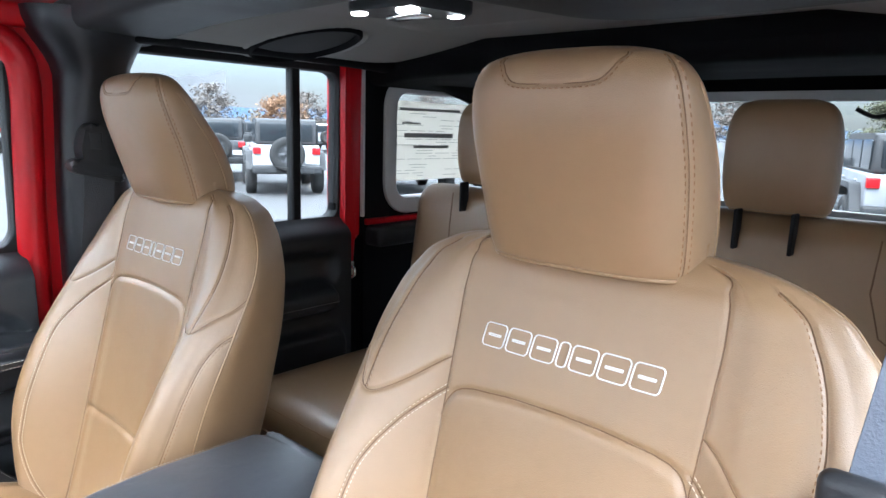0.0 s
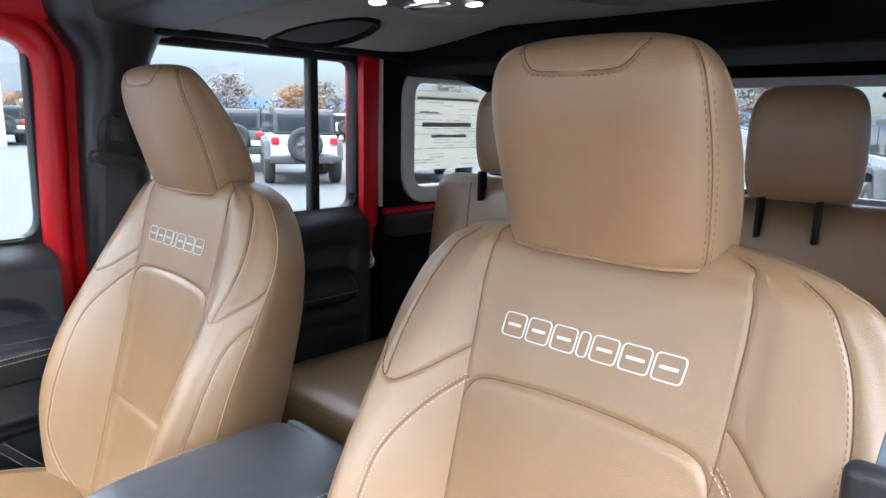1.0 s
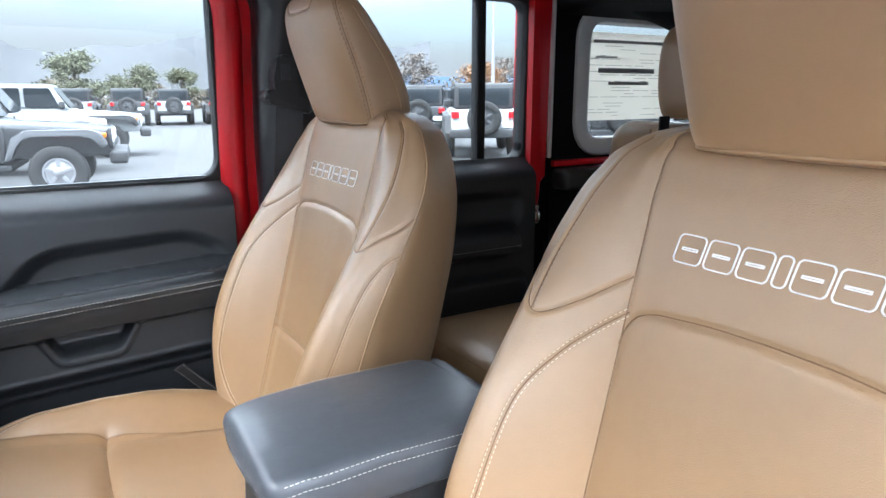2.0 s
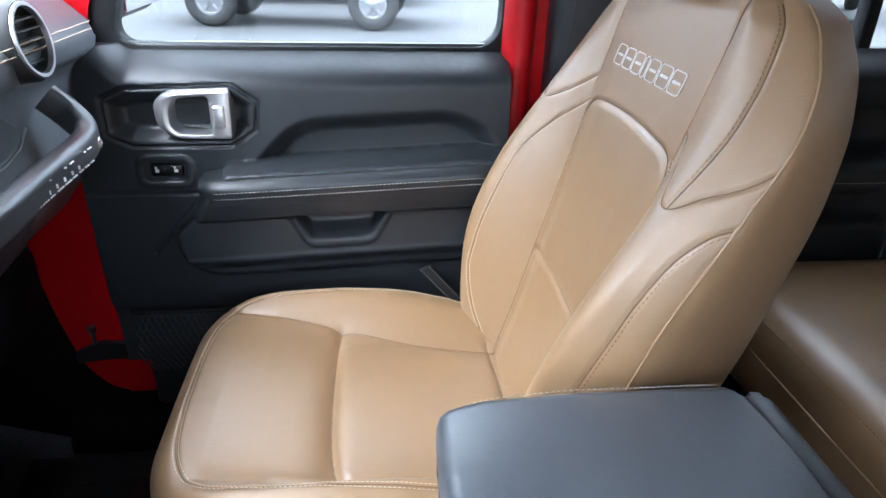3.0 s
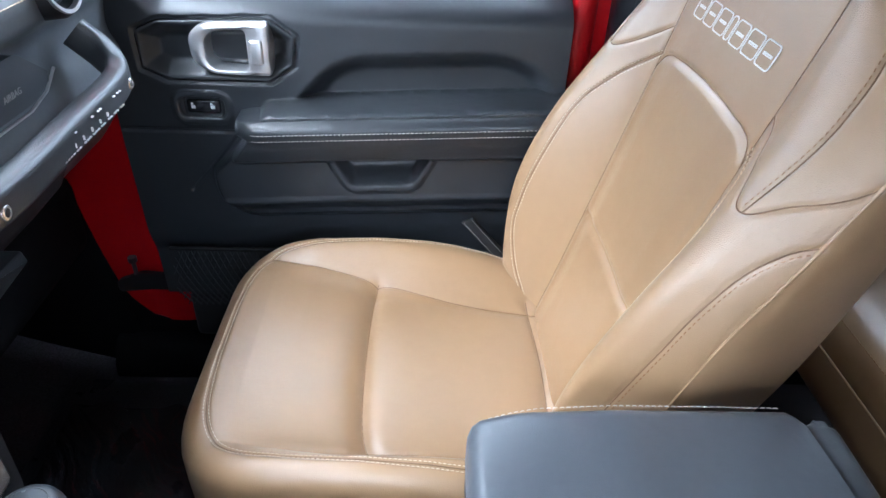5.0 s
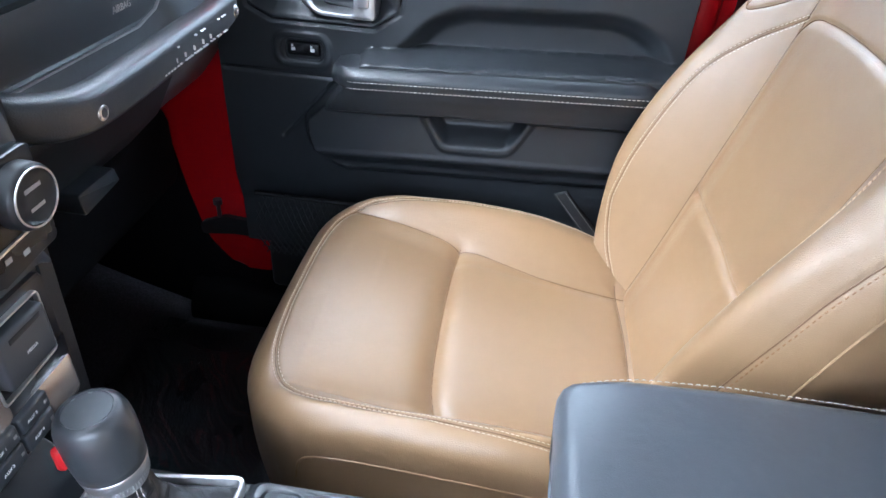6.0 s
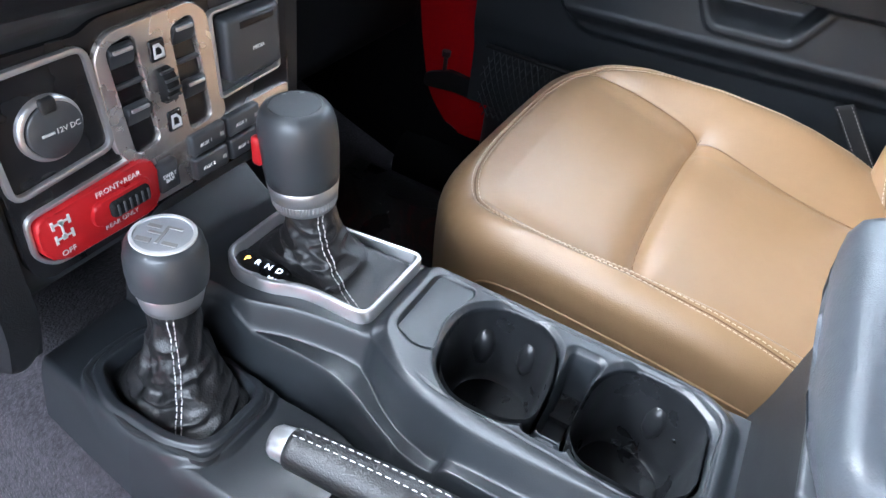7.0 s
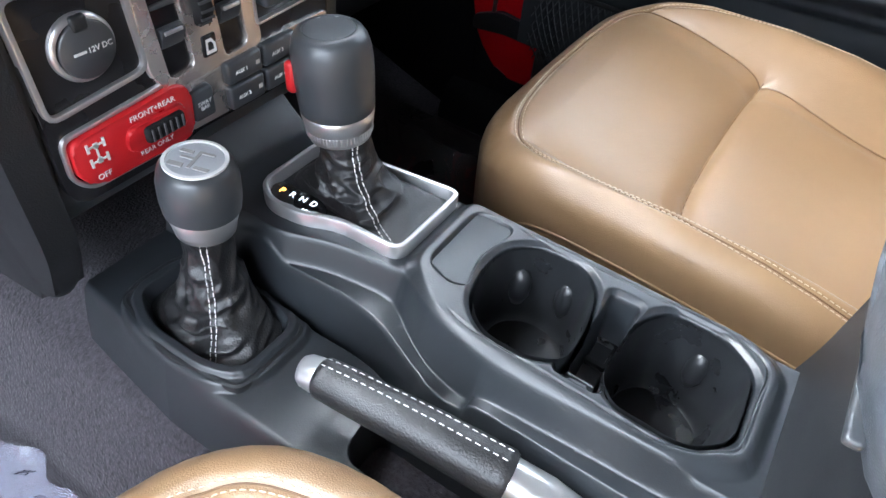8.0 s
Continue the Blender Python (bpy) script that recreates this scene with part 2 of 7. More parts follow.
# ---------------------------------------------------------------- materials
def material(name, colour, rough=0.5, metal=0.0, vary=0.12, vary_scale=6.0, grain=0.0, grain_scale=300.0, coat=0.0, spec=0.5, rough_vary=0.08,
             grain_kind="noise", wear=0.0, sheen=0.0):
    m = bpy.data.materials.new(name)
    m.use_nodes = True
    nt = m.node_tree
    n, l = nt.nodes, nt.links
    b = n["Principled BSDF"]
    b.inputs["Roughness"].default_value, b.inputs["Metallic"].default_value = rough, metal
    b.inputs["Coat Weight"].default_value, b.inputs["Coat Roughness"].default_value = coat, 0.06
    b.inputs["Specular IOR Level"].default_value = spec
    b.inputs["Sheen Weight"].default_value = sheen
    tc = n.new("ShaderNodeTexCoord")
    big = n.new("ShaderNodeTexNoise")
    big.inputs["Scale"].default_value, big.inputs["Detail"].default_value = vary_scale, 5
    l.new(tc.outputs["Object"], big.inputs["Vector"])
    fine = n.new("ShaderNodeTexNoise")
    fine.inputs["Scale"].default_value, fine.inputs["Detail"].default_value = vary_scale * 22, 3
    l.new(tc.outputs["Object"], fine.inputs["Vector"])
    addn = n.new("ShaderNodeMath")
    addn.operation = "MULTIPLY_ADD"
    l.new(fine.outputs["Fac"], addn.inputs[0])
    addn.inputs[1].default_value = 0.4
    l.new(big.outputs["Fac"], addn.inputs[2])
    mr = n.new("ShaderNodeMapRange")
    mr.inputs["From Min"].default_value, mr.inputs["From Max"].default_value = 0.4, 1.0
    mr.inputs["To Min"].default_value, mr.inputs["To Max"].default_value = 1 - vary, 1 + vary
    l.new(addn.outputs[0], mr.inputs["Value"])
    sc = n.new("ShaderNodeVectorMath")
    sc.operation = "SCALE"
    sc.inputs[0].default_value = colour
    l.new(mr.outputs["Result"], sc.inputs["Scale"])
    l.new(sc.outputs["Vector"], b.inputs["Base Color"])
    rr = n.new("ShaderNodeMapRange")
    rr.inputs["From Min"].default_value, rr.inputs["From Max"].default_value = 0.3, 0.75
    rr.inputs["To Min"].default_value, rr.inputs["To Max"].default_value = max(rough - rough_vary, 0.02), min(rough + rough_vary, 1)
    l.new(big.outputs["Fac"], rr.inputs["Value"])
    l.new(rr.outputs["Result"], b.inputs["Roughness"])
    if grain > 0:
        if grain_kind == "cells":
            g = n.new("ShaderNodeTexVoronoi")
            g.feature = "DISTANCE_TO_EDGE"
            g.inputs["Scale"].default_value = grain_scale
            out = g.outputs["Distance"]
            wob = n.new("ShaderNodeTexNoise")
            wob.inputs["Scale"].default_value = grain_scale * 0.5
            mixv = n.new("ShaderNodeVectorMath")
            mixv.operation = "MULTIPLY_ADD"
            mixv.inputs[1].default_value = (0.6 / grain_scale,) * 3
            l.new(tc.outputs["Object"], wob.inputs["Vector"])
            l.new(wob.outputs["Color"], mixv.inputs[0])
            l.new(tc.outputs["Object"], mixv.inputs[2])
            l.new(mixv.outputs["Vector"], g.inputs["Vector"])
        else:
            g = n.new("ShaderNodeTexNoise")
            g.inputs["Scale"].default_value, g.inputs["Detail"].default_value = grain_scale, 3
            out = g.outputs["Fac"]
            l.new(tc.outputs["Object"], g.inputs["Vector"])
        bump = n.new("ShaderNodeBump")
        bump.inputs["Strength"].default_value, bump.inputs["Distance"].default_value = grain, 0.6 / grain_scale
        l.new(out, bump.inputs["Height"])
        bump2 = n.new("ShaderNodeBump")
        bump2.inputs["Strength"].default_value, bump2.inputs["Distance"].default_value = 0.25, 0.004
        big2 = n.new("ShaderNodeTexNoise")
        big2.inputs["Scale"].default_value, big2.inputs["Detail"].default_value = 26, 4
        l.new(tc.outputs["Object"], big2.inputs["Vector"])
        l.new(big2.outputs["Fac"], bump2.inputs["Height"])
        l.new(bump.outputs["Normal"], bump2.inputs["Normal"])
        l.new((bump2 if grain_kind == "cells" else bump).outputs["Normal"], b.inputs["Normal"])
    return m


def glow(name, colour, strength):
    m = bpy.data.materials.new(name)
    m.use_nodes = True
    b = m.node_tree.nodes["Principled BSDF"]
    b.inputs["Base Color"].default_value = (*colour, 1)
    b.inputs["Emission Color"].default_value, b.inputs["Emission Strength"].default_value = (*colour, 1), strength
    return m


def clear(name, tint, rough=0.0):
    m = bpy.data.materials.new(name)
    m.use_nodes = True
    b = m.node_tree.nodes["Principled BSDF"]
    b.inputs["Base Color"].default_value = (*tint, 1)
    b.inputs["Transmission Weight"].default_value, b.inputs["Roughness"].default_value, b.inputs["IOR"].default_value = 1.0, rough, 1.45
    return m


LEATHER = material("saddle_leather", (0.297, 0.181, 0.089), 0.40, vary=0.07, vary_scale=3.0, grain=0.35, grain_scale=620, grain_kind="cells", spec=0.8, rough_vary=0.06, coat=0.28, sheen=0.02)
LEATHER.node_tree.nodes["Principled BSDF"].inputs["Coat Roughness"].default_value = 0.32
WELT = material("saddle_welt", (0.32, 0.205, 0.11), 0.42, vary=0.08, vary_scale=20)
# darkened leather colour that paints the shade inside seams
SEAM_SHADE = material("seam_shade_leather", (0.17, 0.095, 0.046), 0.7, vary=0.1, vary_scale=20)
THREAD = material("cream_thread", (0.66, 0.54, 0.40), 0.8, vary=0.1, vary_scale=60)
THREAD_TAN = material("tan_thread", (0.25, 0.135, 0.060), 0.8, vary=0.1, vary_scale=60)
THREAD_GREY = material("pale_grey_thread", (0.48, 0.46, 0.43), 0.8, vary=0.1, vary_scale=60)
THREAD_WHITE = material("white_thread", (0.8, 0.79, 0.77), 0.7, vary=0.08, vary_scale=80, grain=0.3, grain_scale=1500)
VINYL = material("black_vinyl", (0.066, 0.073, 0.084), 0.34, vary=0.12, grain=0.18, grain_scale=700, grain_kind="cells", rough_vary=0.06)
# black vinyl again, lightened to stand in for daylight on the dash
DASHPAD = material("brightened_dash_vinyl", (0.105, 0.117, 0.133), 0.32, spec=0.9, vary=0.12, grain=0.18, grain_scale=700, grain_kind="cells", rough_vary=0.06)
PLASTIC = material("black_grained_plastic", (0.016, 0.017, 0.019), 0.46, vary=0.15, grain=0.4, grain_scale=900, rough_vary=0.08)
PLASTIC_SOFT = material("satin_black_plastic", (0.046, 0.050, 0.056), 0.36, spec=0.8, vary=0.12, grain=0.18, grain_scale=1200, rough_vary=0.06)
CONSOLE = material("charcoal_console_plastic", (0.021, 0.024, 0.028), 0.34, vary=0.12, spec=0.75, grain=0.15, grain_scale=900, rough_vary=0.07)
GLOSS = material("piano_black_plastic", (0.012, 0.012, 0.014), 0.26, vary=0.1, rough_vary=0.05)
KNOB = material("soft_black_knob", (0.018, 0.019, 0.021), 0.45, vary=0.12, grain=0.2, grain_scale=1200)
GRAB = material("grained_black_bar", (0.034, 0.037, 0.042), 0.36, spec=0.9, vary=0.12, grain=0.5, grain_scale=650, rough_vary=0.05)
RUBBER = material("black_rubber", (0.010, 0.010, 0.011), 0.65, vary=0.2, grain=0.3, grain_scale=500, spec=0.3)
HIDE = material("black_boot_leather", (0.013, 0.013, 0.014), 0.40, vary=0.15, spec=0.7, grain=0.3, grain_scale=480, grain_kind="cells")
SILVER = material("satin_silver", (0.68, 0.68, 0.69), 0.30, metal=0.85, vary=0.03, vary_scale=30, rough_vary=0.02)
CHROME = material("bright_chrome", (0.80, 0.81, 0.82), 0.14, metal=0.85, vary=0.04, rough_vary=0.04)
BRONZE = material("brushed_pewter_trim", (0.74, 0.69, 0.66), 0.27, metal=0.85, vary=0.03, vary_scale=40, rough_vary=0.02)
RED = material("red_body_paint", (0.46, 0.003, 0.008), 0.38, vary=0.05, coat=0.18, spec=0.22)
RED_TRIM = material("red_switch_plastic", (0.50, 0.015, 0.02), 0.35, vary=0.08, vary_scale=30)
BARTRIM = material("charcoal_bar_trim", (0.030, 0.031, 0.034), 0.55, vary=0.12, grain=0.3, grain_scale=700, spec=0.4)
HEADLINER = material("grey_headliner", (0.26, 0.257, 0.25), 0.92, vary=0.06, grain=0.4, grain_scale=700, spec=0.1)
TOPGREY = material("pale_hardtop_lining", (0.50, 0.50, 0.50), 0.6, vary=0.05, grain=0.25, grain_scale=500)
PILLAR = material("black_pillar_plastic", (0.010, 0.011, 0.014), 0.33, vary=0.12, grain=0.3, grain_scale=900, rough_vary=0.05)
DARKTRIM = material("black_bar_padding", (0.006, 0.006, 0.007), 0.85, vary=0.15, grain=0.4, grain_scale=500, spec=0.08)
CARPET = material("charcoal_carpet", (0.056, 0.051, 0.060), 0.98, vary=0.6, vary_scale=260, grain=1.0, grain_scale=420, spec=0.1, sheen=0.3)
MATBLACK = material("black_floor_mat", (0.045, 0.048, 0.056), 0.32, vary=0.3, vary_scale=15, grain=0.5, grain_scale=220)
BELT = material("grey_belt_webbing", (0.10, 0.115, 0.145), 0.75, vary=0.12, vary_scale=20, grain=0.6, grain_scale=420)
BELT_DARK = material("black_belt_webbing", (0.034, 0.035, 0.039), 0.75, vary=0.12, vary_scale=20, grain=0.6, grain_scale=420)
PAPER = material("white_paper", (0.72, 0.70, 0.66), 0.85, vary=0.03)
pn = PAPER.node_tree
p_tr, p_mix = pn.nodes.new("ShaderNodeBsdfTranslucent"), pn.nodes.new("ShaderNodeMixShader")
p_tr.inputs["Color"].default_value, p_mix.inputs["Fac"].default_value = (0.8, 0.78, 0.72, 1), 0.55
pn.links.new(pn.nodes["Principled BSDF"].outputs["BSDF"], p_mix.inputs[1])
pn.links.new(p_tr.outputs["BSDF"], p_mix.inputs[2])
pn.links.new(p_mix.outputs["Shader"], pn.nodes["Material Output"].inputs["Surface"])
INK = material("grey_print", (0.36, 0.35, 0.34), 0.85, vary=0.05)
INK_DARK = material("dark_print", (0.05, 0.05, 0.08), 0.7, vary=0.05)
PRINT = material("white_print", (0.75, 0.75, 0.75), 0.6, vary=0.03)
WINDOW = clear("tinted_window_glass", (0.66, 0.70, 0.71))
PRIVACY = clear("privacy_glass", (0.30, 0.32, 0.33))
REARGLASS = clear("darker_rear_glass", (0.52, 0.55, 0.56))
SCREEN = clear("clear_screen_glass", (0.90, 0.92, 0.91))
FILM = material("clear_plastic_film", (0.050, 0.053, 0.062), 0.10, vary=0.05, rough_vary=0.03, coat=1.0, spec=1.0)
FILM.node_tree.nodes["Principled BSDF"].inputs["Alpha"].default_value = 0.45
FILM.node_tree.nodes["Principled BSDF"].inputs["IOR"].default_value = 1.5
FILM_PALE = material("milky_plastic_film", (0.42, 0.43, 0.55), 0.15, vary=0.05, rough_vary=0.05, spec=0.8)
FILM_PALE.node_tree.nodes["Principled BSDF"].inputs["Alpha"].default_value = 0.42
WELL = material("black_well_plastic", (0.016, 0.017, 0.019), 0.32, vary=0.2, vary_scale=30, spec=0.6)
DOORSKIN = material("black_door_plastic", (0.024, 0.027, 0.031), 0.36, vary=0.12, grain=0.2, grain_scale=800, grain_kind="cells", rough_vary=0.06)
LAMP = glow("lit_dome_lamp", (1.0, 0.97, 0.92), 9.0)
AMBER = glow("lit_amber_letter", (1.0, 0.42, 0.05), 3.0)
LIT = glow("lit_white_letter", (0.9, 0.92, 1.0), 1.0)
ASPHALT = material("pale_asphalt", (0.060, 0.060, 0.061), 0.9, vary=0.25, vary_scale=0.35, grain=0.5, grain_scale=60)

# ---------------------------------------------------------------- cabin shell
XL, XR = -0.70, 0.74          # inner faces of the passenger and the driver side
BELTZ, TOPZ = 0.86, 1.245     # window sill and head
FLOORZ = 0.10

# ground, one sheet to the horizon
raw("ground", [(-900, -900, -0.55), (900, -900, -0.55), (900, 900, -0.55), (-900, 900, -0.55)], [(0, 1, 2, 3)], ASPHALT, smooth=False)
tagged(bpy.data.objects["ground"], "pale grey asphalt of a wide car lot", "ground", kind="structure")

# floor pan with the raised tunnel under the console
prof = [(XL - 0.03, FLOORZ), (-0.30, FLOORZ), (-0.20, 0.20), (-0.12, 0.37), (-0.05, 0.42), (0.05, 0.43), (0.12, 0.425), (0.17, 0.40), (0.22, 0.33), (0.275, 0.20), (0.34, FLOORZ), (XR + 0.04, FLOORZ)]
ys = np.r_[np.linspace(-1.05, 0.55, 60), np.linspace(0.62, 1.85, 8)]
line = np.array([np.interp(np.linspace(0, len(prof) - 1, 90), range(len(prof)), [p[i] for p in prof]) for i in range(2)]).T
P = np.zeros((len(ys), len(line), 3))
for i, y in enumerate(ys):
    rise = 0.35 * max(0, (-0.72 - y)) + (0 if y < 0.35 else -0.0)
    flat = step(0.30, 0.6, y)
    for j, (x, z) in enumerate(line):
        zz = FLOORZ + (z - FLOORZ) * (1 - 0.8 * flat) + rise
        P[i, j] = (x, y, zz + 0.0025 * noise.noise((x * 9, y * 9, 1)))
v, f = sheet(P)
v2 = v.copy()
v2[:, 2] -= 0.03
idx = np.arange(len(v)).reshape(P.shape[:2])
rim = list(idx[0, :]) + list(idx[1:, -1]) + list(idx[-1, ::-1][1:]) + list(idx[::-1, 0][1:-1])
n0 = len(v)
f = f + [tuple(n0 + i for i in q[::-1]) for q in f] + [(rim[k], rim[(k + 1) % len(rim)], n0 + rim[(k + 1) % len(rim)], n0 + rim[k]) for k in range(len(rim))]
floor = raw("floor", np.concatenate([v, v2]), f, CARPET)
tagged(floor, "dark charcoal carpet over the cabin floor and tunnel", "floor", kind="structure")

# ---------------------------------------------------------------- body side of the passenger: pillars, sill and rails, in red paint
side = thing("wall_passenger", (XL, 0, FLOORZ), "red painted body side with door openings", "body side", kind="structure")
# front pillar with the hinge post below it
part("front_pillar", prism(rounded([(-0.685, 0.38), (-0.660, 0.275), (-0.605, 0.212), (-0.53, 0.212), (-0.47, 0.243), (-0.44, 0.27), (-0.44, 0.50), (-0.535, 0.80), (-0.53, 0.90), (-0.38, 1.285), (-0.46, 1.30), (-0.66, 0.92), (-0.72, 0.6)], 0.03), XL - 0.07, XL - 0.015, "x", 0.006), RED, side)
part("kick_panel", rbox((XL - 0.05, -1.06, 0.08), (XL - 0.018, -0.66, 0.95), 0.01), DARKTRIM, side)
part("lower_post", rbox((XL - 0.05, -0.72, 0.08), (XL - 0.0225, -0.40, 0.26), 0.006), DARKTRIM, side)
# middle pillar: a red door shut face and the red frame behind the front door
part("middle_pillar", prism(rounded([(0.128, 0.17), (0.185, 0.17), (0.172, 0.60), (0.172, 0.95), (0.182, 1.20), (0.200, 1.29), (0.10, 1.29), (0.125, 1.21), (0.124, 0.95), (0.120, 0.6)], 0.012), XL - 0.07, XL - 0.012, "x", 0.008, 3), RED, side)
frame_line = smooth_line([(0.122, 0.30), (0.126, 0.60), (0.126, 0.86), (0.131, 1.05), (0.134, 1.17), (0.120, 1.222), (0.080, 1.250), (0.0, 1.256), (-0.36, 1.258)], 90)
P = []
for (yy, zz), (dy, dz) in zip(frame_line, np.gradient(frame_line, axis=0)):
    n_ = np.array([dz, -dy]) / math.hypot(dy, dz)
    P.append([(XL - 0.03 + a, yy + n_[0] * b, zz + n_[1] * b) for a, b in rounded([(-0.03, -0.026), (0.016, -0.026), (0.036, -0.010), (0.038, 0.012), (0.022, 0.026), (-0.03, 0.026)], 0.012, 4)])
raw("door_frame", *closed_skin(np.array(P)), RED, side, "red painted frame round the door opening")
part("rear_pillar", prism(rounded([(0.866, 0.80), (0.914, 0.80), (0.922, 1.29), (0.866, 1.29)], 0.012), XL - 0.07, XL + 0.008, "x", 0.010, 4), RED, side)
foot_line = smooth_line([(0.890, 0.86), (0.886, 0.76), (0.868, 0.65), (0.826, 0.56), (0.760, 0.495), (0.690, 0.465)], 50)
P = []
for (yy, zz), (dy, dz) in zip(foot_line, np.gradient(foot_line, axis=0)):
    n_ = np.array([dz, -dy]) / math.hypot(dy, dz)
    P.append([(XL - 0.03 + a, yy + n_[0] * b, zz + n_[1] * b) for a, b in rounded([(-0.03, -0.022), (0.026, -0.022), (0.037, -0.010), (0.037, 0.010), (0.026, 0.022), (-0.03, 0.022)], 0.010, 4)])
raw("pillar_foot", *closed_skin(np.array(P)), RED, side, "curved red foot of the pillar")
part("inner_panel", rbox((XL - 0.055, 0.855, 0.14), (XL - 0.022, 0.960, 0.90), 0.004), DARKTRIM, side)
part("roof_rail", prism(rounded([(XL - 0.07, 1.262), (XL + 0.005, 1.262), (XL + 0.012, 1.30), (XL - 0.05, 1.335)], 0.008), -0.50, 1.90, "y"), RED, side)
part("door_sill", prism(rounded([(XL - 0.09, 0.08), (XL + 0.03, 0.08), (XL + 0.03, 0.125), (XL + 0.005, 0.165), (XL - 0.03, 0.175), (XL - 0.09, 0.16)], 0.015), -0.70, 0.90, "y"), DARKTRIM, side)
part("seal_strip", rbox((XL - 0.004, 0.928, 0.86), (XL + 0.008, 0.936, 1.285), 0.002), TOPGREY, side)
# roll bar padding on the middle pillar
pillar = thing("pillar_trim", (XL + 0.03, 0.24, 0.2), "black plastic pillar trim beside the front seat", "trim", kind="structure")
P = []
for z in np.linspace(0.16, 1.30, 60):
    a, b = 0.170 + 0.010 * step(0.9, 1.25, z) - 0.055 * step(1.18, 1.30, z), 0.300 + 0.05 * step(1.12, 1.30, z) ** 2
    bul = 0.046 + 0.045 * step(1.08, 1.30, z)
    th = np.linspace(-math.pi / 2, math.pi / 2, 26)
    loop = [(XL - 0.06, a)] + [(XL + bul * math.cos(t) ** 0.75 if abs(math.cos(t)) > 1e-6 else XL, (a + b) / 2 + (b - a) / 2 * math.sin(t)) for t in th] + [(XL - 0.06, b)]
    P.append([(x, y, z) for x, y in loop])
P = np.array(P)
v, f = sheet(np.concatenate([P, P[:, :1]], 1))
raw("pillar_padding", v, f, PILLAR, pillar)

# ---------------------------------------------------------------- passenger front door
door = thing("door_1", (XL, -0.2, 0.2), "closed passenger door with black panel and silver handle", "door", kind="structure")
Y, Z = np.meshgrid(np.linspace(-0.566, 0.110, 330), np.linspace(0.305, 0.866, 280), indexing="ij")
slope = 0.05 * (Y + 0.35)
Zs = Z - slope
X = -0.668 + 0.005 * np.sin((Z - 0.45) * 7)
crown = step(0.800, 0.868, Z - 0.045 * step(-0.47, -0.54, Y))
X -= 0.062 * crown ** 1.6
# scooped field above the arm rest
scoop = poly_dist(Y, Zs, rounded([(-0.385, 0.625), (-0.303, 0.685), (-0.245, 0.742), (-0.20, 0.757), (0.025, 0.756), (0.092, 0.715), (0.108, 0.625)], [0.0, 0.02, 0.03, 0.04, 0.05, 0.04, 0.0], 5))
X -= 0.026 * step(0.004, -0.030, scoop)
# lower pocket, then the arm rest body over it
pocket = box_dist(Y, Zs, -0.433, 0.25, 0.492, 0.70, 0.070)
low_panel = -0.668 + 0.030 + 0.004 * step(0.540, 0.524, Zs) - 0.020 * step(0.535, 0.506, Zs)
blend = step(0.006, -0.010, pocket) * step(0.640, 0.626, Zs + 0.9 * np.maximum(0, -0.375 - Y))
X = X * (1 - blend) + low_panel * blend
pull = poly_dist(Y, Zs, rounded([(-0.262, 0.640), (-0.214, 0.553), (-0.116, 0.553), (-0.066, 0.640)], 0.012, 4))
X += 0.0035 * step(0.012, 0.004, pull)
X -= 0.034 * step(0.0, -0.013, pull) * step(0.548, 0.584, Zs)
arm = poly_dist(Y, Zs, rounded([(-0.398, 0.604), (0.25, 0.600), (0.25, 0.690), (-0.340, 0.690)], [0.012, 0.0, 0.0, 0.014], 5))
body = step(0.004, -0.007, arm)
X = X * (1 - body) + (-0.612 - 0.010 * step(0.640, 0.604, Zs)) * body
# handle bowl and lock switch
bezel = poly_dist(Y, Z, [(-0.516, 0.792), (-0.482, 0.808), (-0.322, 0.814), (-0.286, 0.788), (-0.291, 0.744), (-0.328, 0.719), (-0.480, 0.719), (-0.515, 0.736)])
X -= 0.004 * step(0.0045, 0.0015, np.abs(bezel))
X -= 0.022 * step(-0.004, -0.03, bezel)
switch = box_dist(Y, Z, -0.474, -0.397, 0.657, 0.700, 0.016)
X += 0.003 * step(0.008, 0.003, switch)
X -= 0.010 * step(-0.003, -0.009, switch)
# parting lines
def to_line(a, b):
    ey, ez = b[0] - a[0], b[1] - a[1]
    t = np.clip(((Y - a[0]) * ey + (Z - a[1]) * ez) / (ey * ey + ez * ez), 0, 1)
    return np.hypot(Y - a[0] - t * ey, Z - a[1] - t * ez)
groove = np.minimum(to_line((-0.56, 0.640), (-0.382, 0.640)), to_line((-0.386, 0.636), (-0.475, 0.535)))
X -= 0.0035 * step(0.004, 0.001, groove)
X -= 0.014 * step(0.47, 0.40, Zs)
V, F = sheet(np.stack([X, Y, Z], -1))
back = V.copy()
back[:, 0] = XL - 0.045
idx = np.arange(len(V)).reshape(Y.shape)
rim = list(idx[0, :]) + list(idx[1:, -1]) + list(idx[-1, ::-1][1:]) + list(idx[::-1, 0][1:-1])
n0 = len(V)
F = F + [(rim[k], rim[(k + 1) % len(rim)], n0 + rim[(k + 1) % len(rim)], n0 + rim[k]) for k in range(len(rim))]
panel = raw("door_panel", np.concatenate([V, back]), F, DOORSKIN, door, "black soft-touch door panel")
part("door_skin", rbox((XL - 0.075, -0.548, 0.16), (XL - 0.047, 0.105, 0.845), 0.008), RED, door, "red outer skin")
part("lower_panel", rbox((XL - 0.04, -0.53, 0.20), (XL + 0.018, 0.105, 0.307), 0.012), PLASTIC, door)
